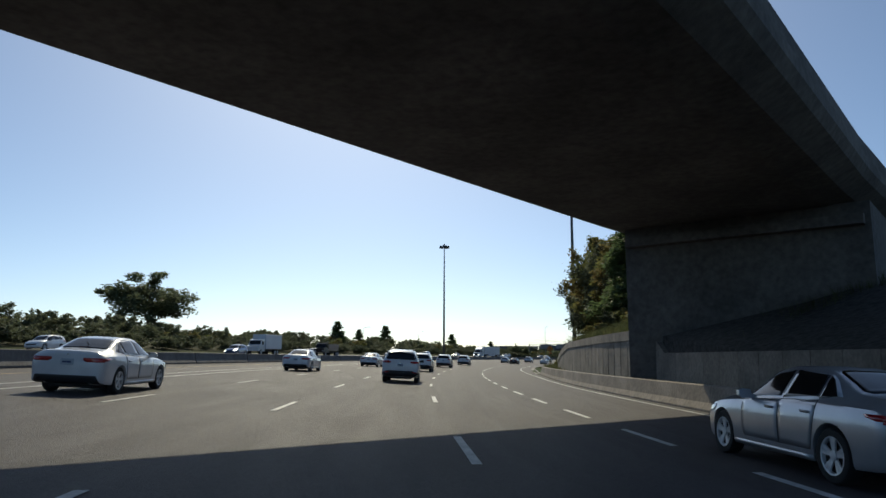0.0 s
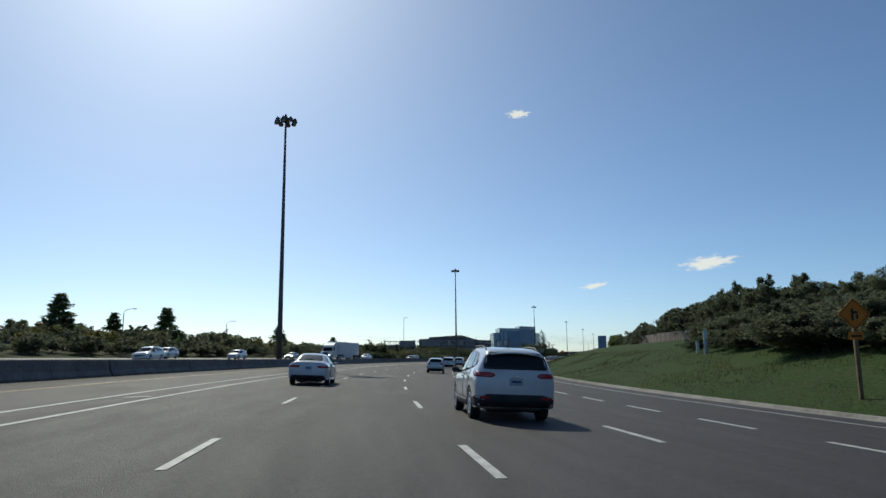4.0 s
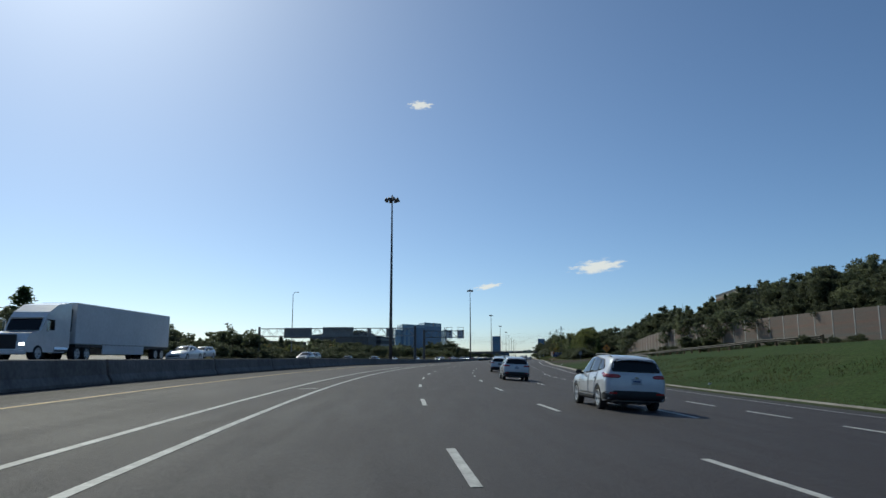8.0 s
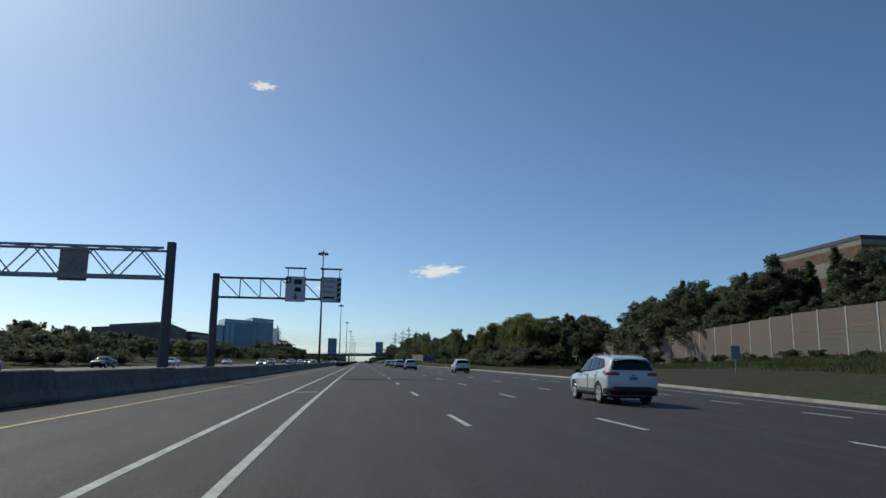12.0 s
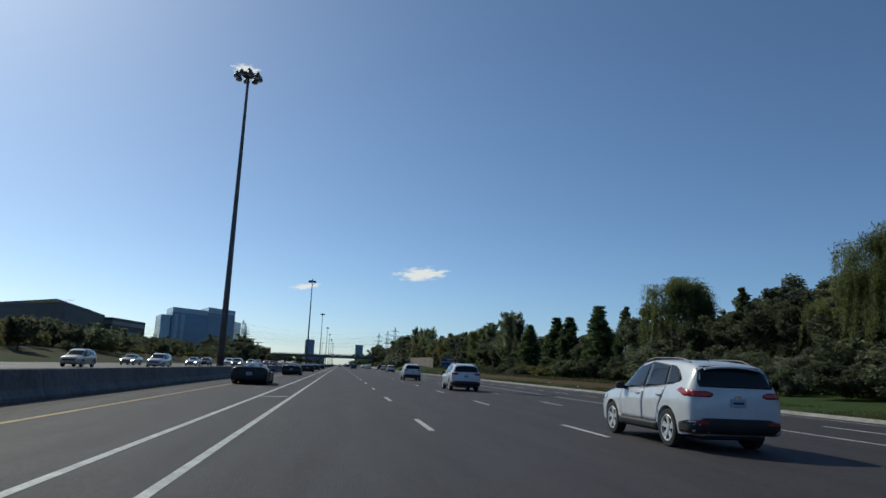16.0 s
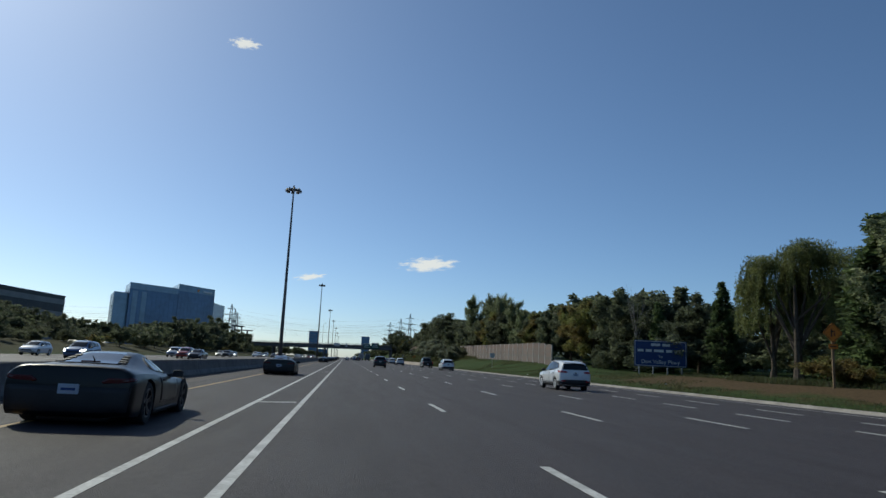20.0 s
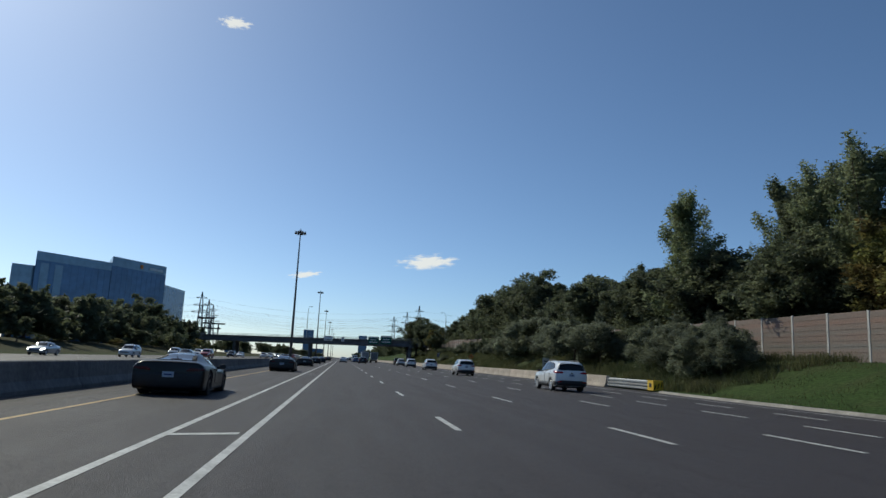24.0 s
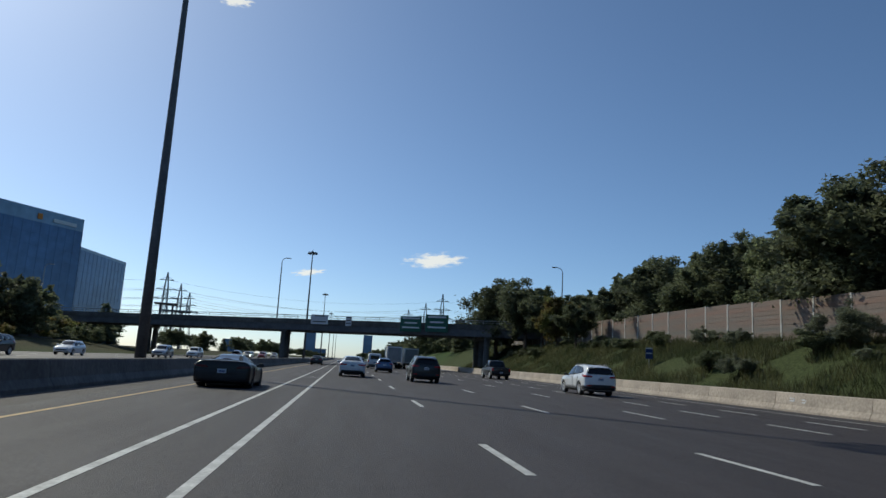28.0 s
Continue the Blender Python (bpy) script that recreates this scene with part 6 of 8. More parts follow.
# outlines of the cars, from the tail: y, half width, underside, waist, top, half width of the roof edge; panels are drawn in side view (y, z) and rear view (x, z)
CARS = {
    "suv": dict(L=4.52, wheel=0.352, axle=(0.93, 3.62), tyre=0.225,
                rows=[(0, .775, .46, .86, 1.03, .70), (.02, .82, .40, .92, 1.10, .72), (.06, .865, .34, .99, 1.20, .72), (.12, .895, .30, 1.04, 1.35, .695), (.19, .908, .28, 1.07, 1.49, .665), (.28, .915, .27, 1.09, 1.555, .645), (.5, .92, .26, 1.095, 1.60, .635), (1.2, .92, .25, 1.06, 1.652, .64), (1.9, .92, .25, 1.03, 1.66, .64), (2.4, .92, .25, 1.005, 1.62, .63), (2.72, .92, .25, .99, 1.54, .625), (3.1, .918, .25, .975, 1.31, .65), (3.44, .915, .25, .96, 1.10, .71), (3.9, .90, .25, .92, 1.04, .70), (4.2, .865, .26, .85, .96, .65), (4.40, .79, .30, .74, .84, .57), (4.49, .70, .36, .64, .72, .50), (4.52, .62, .42, .58, .64, .45)],
                windows=[[(.52, 1.22), (1.02, 1.165), (1.12, 1.535), (.86, 1.47)], [(1.06, 1.16), (1.94, 1.095), (1.94, 1.575), (1.17, 1.54)], [(2.00, 1.09), (3.12, 1.02), (2.66, 1.46), (2.42, 1.545), (2.00, 1.575)]],
                trim=[(.44, 1.21), (1.04, 1.135), (3.26, .995), (2.70, 1.48), (2.44, 1.57), (1.96, 1.60), (1.16, 1.565), (.82, 1.49)],
                doors=[[(1.30, .43), (1.98, .43), (1.98, 1.07), (1.06, 1.125), (1.10, .92), (1.28, .72)], [(2.00, .43), (3.06, .43), (3.12, .60), (3.14, .985), (2.00, 1.065)]], handles=(1.16, 2.14), handle_z=.955,
                screen=(2.74, 3.40), rear_glass=[(.70, 1.14), (.735, 1.21), (.645, 1.49), (.57, 1.512)], tail_side=[(-.02, .93), (.16, .94), (.60, 1.085), (.42, 1.115), (-.02, 1.105)], tail_rear=[(.44, 1.02), (.58, .94), (.95, .93), (.95, 1.105), (.64, 1.095)],
                bumper_round=[(-80, .33), (80, .33), (80, .50), (48, .60), (-48, .60), (-80, .50)], plate=.80, rails=True, spoiler=(1.10, .30, 1.515), cladding=.42, reflectors=True, badge=(.14, .065, .975)),
    "sedan": dict(L=4.71, wheel=0.335, axle=(0.98, 3.83), tyre=0.225,
                  rows=[(0, .74, .42, .80, .93, .62), (.02, .80, .36, .86, .99, .66), (.07, .86, .29, .90, 1.04, .69), (.16, .89, .25, .92, 1.065, .70), (.50, .905, .22, .935, 1.085, .69), (.72, .91, .21, .94, 1.115, .67), (1.05, .912, .20, .94, 1.24, .63), (1.50, .913, .20, .93, 1.39, .57), (1.95, .913, .20, .92, 1.435, .555), (2.35, .913, .20, .905, 1.43, .555), (2.70, .912, .20, .895, 1.355, .565), (3.1, .91, .20, .88, 1.155, .61), (3.42, .905, .20, .87, 1.00, .67), (3.9, .89, .20, .83, .94, .69), (4.3, .85, .22, .76, .87, .64), (4.56, .76, .26, .66, .76, .55), (4.67, .66, .30, .57, .64, .47), (4.71, .58, .36, .52, .57, .42)],
                  windows=[[(.98, 1.02), (1.30, 1.00), (1.36, 1.29), (1.26, 1.24)], [(1.34, .995), (2.12, .975), (2.12, 1.355), (1.66, 1.35), (1.40, 1.30)], [(2.18, .97), (3.14, .93), (2.70, 1.25), (2.50, 1.325), (2.18, 1.355)]],
                  trim=[(.86, 1.00), (1.30, .98), (3.24, .91), (2.74, 1.265), (2.52, 1.345), (2.12, 1.38), (1.62, 1.375), (1.30, 1.30)],
                  doors=[[(1.42, .36), (2.14, .36), (2.14, .955), (1.30, .98), (1.32, .72)], [(2.16, .36), (3.10, .36), (3.16, .50), (3.18, .90), (2.16, .95)]], handles=(1.40, 2.28), handle_z=.83,
                  screen=(2.60, 3.36), rear_top=[(.50, .74), (.56, .80), (.46, 1.42), (.40, 1.44)], tail_side=[(-.02, .78), (.34, .84), (.42, .90), (-.02, .915)], tail_rear=[(.36, .84), (.46, .785), (.92, .785), (.92, .91), (.40, .90)],
                  bumper=[(-.80, .26), (.80, .26), (.72, .46), (-.72, .46)], plate=.70, cladding=.0, badge=(.045, .045, .955)),
    "hatch": dict(L=4.25, wheel=0.32, axle=(0.80, 3.42), tyre=0.205,
                  rows=[(0, .73, .44, .82, .96, .62), (.03, .80, .36, .90, 1.04, .64), (.10, .85, .29, .94, 1.14, .63), (.24, .872, .25, .95, 1.33, .58), (.36, .878, .24, .95, 1.41, .56), (.8, .882, .23, .94, 1.46, .56), (1.5, .885, .22, .93, 1.49, .57), (2.1, .885, .22, .91, 1.475, .57), (2.45, .885, .22, .90, 1.38, .57), (2.9, .88, .22, .88, 1.14, .60), (3.15, .878, .22, .87, 1.01, .64), (3.6, .86, .23, .82, .94, .64), (3.95, .82, .26, .74, .84, .58), (4.15, .72, .32, .64, .70, .50), (4.25, .60, .40, .56, .60, .42)],
                  windows=[[(.56, 1.06), (.86, 1.03), (.90, 1.36), (.72, 1.32)], [(.92, 1.03), (1.72, .99), (1.72, 1.41), (.98, 1.38)], [(1.78, .985), (2.84, .93), (2.42, 1.28), (2.20, 1.37), (1.78, 1.41)]],
                  trim=[(.50, 1.05), (.90, 1.01), (2.94, .91), (2.46, 1.30), (2.22, 1.39), (1.74, 1.435), (.96, 1.40), (.66, 1.34)],
                  doors=[[(1.20, .38), (1.74, .38), (1.74, .97), (.94, 1.00), (1.02, .74)], [(1.76, .38), (2.80, .38), (2.86, .52), (2.86, .90), (1.76, .965)]], handles=(1.00, 1.88), handle_z=.86,
                  screen=(2.38, 3.10), rear_glass=[(.54, 1.08), (.57, 1.14), (.50, 1.36), (.44, 1.375)], tail_side=[(-.02, .82), (.30, .90), (.36, .98), (-.02, 1.00)], tail_rear=[(.44, .86), (.90, .82), (.90, 1.0), (.50, .98)],
                  bumper=[(-.76, .27), (.76, .27), (.70, .46), (-.70, .46)], plate=.72, spoiler=(.96, .34, 1.39), cladding=.0, badge=(.05, .05, 1.0)),
    "sports": dict(L=4.46, wheel=0.345, axle=(0.90, 3.52), tyre=0.285,
                   rows=[(0, .90, .40, .74, .88, .76), (.015, .925, .30, .78, .915, .79), (.05, .945, .20, .80, .935, .80), (.14, .96, .15, .82, .945, .79), (.5, .968, .13, .83, .955, .72), (.9, .968, .12, .82, .995, .62), (1.3, .965, .12, .80, 1.075, .53), (1.7, .955, .12, .77, 1.15, .475), (2.0, .945, .12, .74, 1.165, .46), (2.25, .935, .12, .72, 1.14, .46), (2.7, .935, .12, .69, .95, .50), (3.15, .945, .12, .675, .765, .60), (3.5, .95, .12, .66, .72, .66), (3.9, .93, .12, .59, .645, .64), (4.2, .87, .14, .50, .54, .58), (4.38, .77, .16, .40, .43, .50), (4.46, .64, .20, .33, .35, .42)],
                   windows=[[(1.56, .86), (1.98, .835), (1.94, 1.05), (1.80, 1.02)], [(2.02, .83), (2.92, .755), (2.38, 1.02), (2.02, 1.06)]],
                   trim=[(1.40, .86), (3.04, .735), (2.42, 1.04), (2.0, 1.085), (1.76, 1.05)],
                   doors=[[(1.72, .30), (2.86, .28), (2.96, .40), (2.94, .72), (1.60, .80)]], handles=(1.80,), handle_z=.70,
                   screen=(2.28, 3.10), rear_top=[(.40, .60), (.50, .70), (.34, 1.60), (.28, 1.66)], tail_side=[(-.02, .70), (.16, .72), (.16, .77), (-.02, .77)], tail_rear=[(.46, .70), (.50, .675), (.90, .70), (.92, .765), (.56, .765)],
                   bumper=[(-.86, .16), (.86, .16), (.92, .62), (-.92, .62)], plate=.50, cladding=.0, engine=True),
    "pickup": dict(L=5.8, wheel=0.40, axle=(1.20, 4.78), tyre=0.265,
                   rows=[(0, .90, .58, .98, 1.14, .90), (.03, .95, .50, 1.0, 1.165, .93), (.12, .975, .44, 1.02, 1.175, .94), (1.0, .985, .38, 1.04, 1.19, .945), (1.92, .985, .36, 1.05, 1.20, .945), (1.98, .985, .36, 1.07, 1.24, .88), (2.12, .985, .36, 1.09, 1.76, .73), (2.3, .985, .36, 1.10, 1.87, .70), (3.2, .985, .36, 1.09, 1.90, .70), (3.70, .985, .36, 1.08, 1.82, .69), (4.1, .98, .36, 1.07, 1.48, .73), (4.45, .98, .36, 1.06, 1.24, .82), (5.0, .97, .36, 1.03, 1.18, .82), (5.5, .94, .38, .96, 1.10, .78), (5.72, .88, .42, .84, .96, .72), (5.8, .80, .50, .76, .84, .66)],
                   windows=[[(2.20, 1.19), (3.06, 1.16), (3.06, 1.76), (2.26, 1.76)], [(3.13, 1.155), (4.20, 1.12), (3.74, 1.62), (3.52, 1.74), (3.13, 1.76)]],
                   trim=[(2.14, 1.16), (4.30, 1.09), (3.78, 1.64), (3.54, 1.775), (3.10, 1.80), (2.22, 1.80)],
                   doors=[[(2.20, .54), (3.08, .54), (3.08, 1.13), (2.20, 1.15)], [(3.10, .54), (4.18, .54), (4.24, .70), (4.24, 1.08), (3.10, 1.13)]], handles=(2.30, 3.22), handle_z=1.02,
                   screen=(3.80, 4.38), rear_glass=[(.62, 1.30), (.64, 1.36), (.56, 1.74), (.50, 1.76)], tail_side=[(-.02, .86), (.14, .86), (.14, 1.12), (-.02, 1.12)], tail_rear=[(.78, .84), (.98, .84), (.98, 1.12), (.78, 1.12)],
                   bumper=[(-.92, .50), (.92, .50), (.92, .70), (-.92, .70)], plate=.60, cladding=.0, bed=True, badge=(.11, .05, 1.0)),
    "van": dict(L=5.4, wheel=0.35, axle=(1.1, 4.42), tyre=0.225,
                rows=[(0, .90, .48, 1.10, 1.94, .80), (.03, .94, .42, 1.12, 2.04, .83), (.12, .965, .36, 1.14, 2.11, .84), (1.5, .98, .32, 1.15, 2.15, .85), (3.3, .98, .32, 1.14, 2.13, .84), (3.8, .98, .32, 1.12, 2.02, .80), (4.3, .97, .32, 1.1, 1.62, .79), (4.7, .95, .32, 1.06, 1.25, .80), (5.15, .90, .36, .95, 1.08, .76), (5.4, .74, .46, .74, .82, .62)],
                windows=[[(3.34, 1.20), (4.36, 1.16), (3.92, 1.70), (3.34, 1.80)]], trim=[(3.28, 1.17), (4.44, 1.13), (3.96, 1.74), (3.28, 1.84)],
                doors=[[(3.26, .46), (3.98, .46), (4.02, .74), (4.40, .92), (4.46, 1.11), (3.26, 1.15)]], handles=(3.38,), handle_z=1.0,
                screen=(3.88, 4.62), rear_glass=[(.62, 1.30), (.64, 1.36), (.62, 1.80), (.58, 1.84)], tail_side=[(-.02, .90), (.10, .90), (.10, 1.20), (-.02, 1.20)], tail_rear=[(.80, .88), (.95, .88), (.95, 1.22), (.80, 1.22)],
                bumper=[(-.86, .40), (.86, .40), (.86, .60), (-.86, .60)], plate=.72, cladding=.0),
}


def glide(xs, ys, x):
    """A smooth curve through the knots that never overshoots them."""
    xs, ys = np.asarray(xs, float), np.asarray(ys, float)
    h, d = np.diff(xs), np.diff(ys) / np.diff(xs)
    m = np.zeros(len(xs))
    m[0], m[-1] = d[0], d[-1]
    for i in range(1, len(xs) - 1):
        if d[i - 1] * d[i] > 0:
            w1, w2 = 2 * h[i] + h[i - 1], h[i] + 2 * h[i - 1]
            m[i] = (w1 + w2) / (w1 / d[i - 1] + w2 / d[i])
    k = np.clip(np.searchsorted(xs, x, side="right") - 1, 0, len(h) - 1)
    t = (np.asarray(x) - xs[k]) / h[k]
    return (2 * t ** 3 - 3 * t ** 2 + 1) * ys[k] + (t ** 3 - 2 * t ** 2 + t) * h[k] * m[k] + (3 * t ** 2 - 2 * t ** 3) * ys[k + 1] + (t ** 3 - t ** 2) * h[k] * m[k + 1]


class CarBody:
    """A closed body shell with real wheel wells, and panels laid onto it."""

    def __init__(self, spec, fine=True):
        r = np.array(spec["rows"], float)
        self.spec, self.length, self.half = spec, spec["L"], spec["L"] / 2
        R_ = spec["wheel"]
        self.arch = R_ * 1.13
        ys = list(np.linspace(0, spec["L"], 46 if fine else 26)) + list(r[:, 0])
        for ay in spec["axle"]:
            ys += [ay + self.arch * math.sin(a) for a in np.linspace(-math.pi / 2, math.pi / 2, 19 if fine else 11)] + [ay - self.arch - 0.004, ay + self.arch + 0.004]
        self.ys = np.array(sorted(set(np.round(ys, 3))))
        self.cols = [glide(r[:, 0], r[:, k], self.ys) for k in range(1, 6)]
        sh = Shape()
        rings = []
        for i, y in enumerate(self.ys):
            ring = self.ring(i)
            rings.append([(x, y - self.half, z) for x, z in reversed(ring)] + [(-x, y - self.half, z) for x, z in ring[1:-1]])
        sh.loft(rings)
        self.shape = sh
        self.tree = mathutils.bvhtree.BVHTree.FromPolygons([Vector(p) for p in sh.v], sh.f)

    def ring(self, i):
        y = self.ys[i]
        w, zb, zs, zt, wt = (float(c[i]) for c in self.cols)
        zl = zb + 0.02
        for ay in self.spec["axle"]:
            d = abs(y - ay)
            if d < self.arch:
                zl = max(zl, self.spec["wheel"] + math.sqrt(self.arch ** 2 - d * d))
        zl = min(zl, zs - 0.05)
        well = max(0.2, w - 0.32)
        pts = [(0, zb), (well, zb), (well, zl), (w * 0.945, zl)]
        for g in (0.05, 0.16, 0.36, 0.58, 0.76, 0.84, 0.93, 1.0):
            z = zl + g * (zs - zl)
            f = (z - zb) / (zs - zb)
            pts.append((w * float(np.interp(f, [0, .12, .28, .52, .74, .80, .90, 1.0], [.95, .975, .985, .997, 1.0, .992, .976, .95])), z))
        up = zt - zs
        ze = zt - min(0.065, 0.4 * up)
        for q in (0.10, 0.36, 0.64, 0.88):
            pts.append((0.945 * w + (wt + 0.012 - 0.945 * w) * q ** 1.12, zs + (ze - zs) * q))
        pts += [(wt, ze), (wt * 0.955, ze + (zt - ze) * 0.42), (wt * 0.84, ze + (zt - ze) * 0.70), (wt * 0.5, ze + (zt - ze) * 0.93), (0, zt)]
        return pts

    def top(self, y):
        return float(np.interp(y, self.ys, self.cols[3]))

    def width(self, y):
        return float(np.interp(y, self.ys, self.cols[0]))

    def cast(self, p, d):
        hit, nrm, _, _ = self.tree.ray_cast(Vector(p), Vector(d))
        if hit is None:
            return None, None
        return hit, nrm if nrm.dot(Vector(d)) < 0 else -nrm

    def panel(self, poly, view, out=0.006, nu=10, nv=7, skirt=0.02, side=1, sh=None):
        """A panel whose outline is drawn in side, rear, front or top view, or round the tail (degrees, z), and thrown onto the body."""
        sh = sh or Shape()
        us, vs = [p[0] for p in poly], [p[1] for p in poly]
        lo, hi = min(vs), max(vs)
        grid = []
        for j in range(nv + 1):
            v = lo + (hi - lo) * min(max(j / nv, 1e-4), 1 - 1e-4)
            cut = []
            for (u0, v0), (u1, v1) in zip(poly, poly[1:] + poly[:1]):
                if (v0 - v) * (v1 - v) <= 0 and v0 != v1:
                    cut.append(u0 + (u1 - u0) * (v - v0) / (v1 - v0))
            a, b = min(cut), max(cut)
            row = []
            for i in range(nu + 1):
                u = a + (b - a) * i / nu
                if view == "side":
                    p, d = (side * 3, u - self.half, v), (-side, 0, 0)
                elif view == "rear":
                    p, d = (side * u, -6, v), (0, 1, 0)
                elif view == "front":
                    p, d = (side * u, 6, v), (0, -1, 0)
                elif view == "round":
                    g = radians(u)
                    p, d = (5 * math.sin(g), 0.62 - self.half - 5 * math.cos(g), v), (-math.sin(g), math.cos(g), 0)
                else:
                    p, d = (side * u, v - self.half, 4), (0, 0, -1)
                hit, nrm = self.cast(p, d)
                if hit is not None and view == "side" and abs(hit.x) < self.width(u) - 0.27 and v < 0.8:
                    hit = None
                row.append(None if hit is None else (hit + nrm * out, hit - nrm * skirt))
            grid.append(row)
        ids = {}
        k = len(sh.v)
        for j in range(nv + 1):
            for i in range(nu + 1):
                if grid[j][i]:
                    ids[(i, j)] = len(sh.v)
                    sh.v += [tuple(grid[j][i][0]), tuple(grid[j][i][1])]
        edges = collections.Counter()
        quads = []
        for j in range(nv):
            for i in range(nu):
                c = [(i, j), (i + 1, j), (i + 1, j + 1), (i, j + 1)]
                if all(q in ids for q in c):
                    quads.append(c)
                    for a, b in zip(c, c[1:] + c[:1]):
                        edges[frozenset((a, b))] += 1
        for c in quads:
            sh.f.append(tuple(ids[q] for q in c))
            for a, b in zip(c, c[1:] + c[:1]):
                if edges[frozenset((a, b))] == 1:
                    sh.f.append((ids[b], ids[a], ids[a] + 1, ids[b] + 1))
        return sh


def wheel_shapes(r, width):
    tyre, rim = Shape(), Shape()
    n = 28

    def circ(x, rr):
        return [(x, rr * math.cos(2 * math.pi * k / n), rr * math.sin(2 * math.pi * k / n)) for k in range(n)]

    h = width / 2
    tyre.loft([circ(-h * 0.9, r * 0.68), circ(-h, r * 0.84), circ(-h * 0.93, r * 0.95), circ(-h * 0.72, r), circ(h * 0.72, r), circ(h * 0.93, r * 0.95), circ(h, r * 0.84), circ(h * 0.92, r * 0.69)], cap=False)
    tyre.loft([circ(h * 0.45, r * 0.69), circ(h * 0.44, 0.01)], cap=False)
    rim.loft([circ(h * 0.93, r * 0.695), circ(h * 0.97, r * 0.68), circ(h * 0.93, r * 0.63), circ(h * 0.5, r * 0.615)], cap=False)
    for k in range(5):
        for e in (-0.16, 0.16):
            a = 2 * math.pi * k / 5 + 0.3
            b = a + e
            p = Vector((h * 0.74, r * 0.14 * math.cos(a + e * 1.2), r * 0.14 * math.sin(a + e * 1.2)))
            q = Vector((h * 0.88, r * 0.64 * math.cos(b), r * 0.64 * math.sin(b)))
            t = Vector((0, -math.sin(b), math.cos(b)))
            o = Vector((h * 0.16, 0, 0))
            rim.loft([[p - t * r * .06 - o, p + t * r * .06 - o, p + t * r * .045, p - t * r * .045], [q - t * r * .095 - o, q + t * r * .095 - o, q + t * r * .075, q - t * r * .075]])
    rim.loft([circ(h * 0.5, r * 0.2), circ(h * 0.82, r * 0.19), circ(h * 0.86, r * 0.13)])
    return tyre, rim


def sharp(ob, angle=38):
    ob.data.set_sharp_from_angle(angle=radians(angle))
    return ob


WHEELS, BODIES = {}, {}


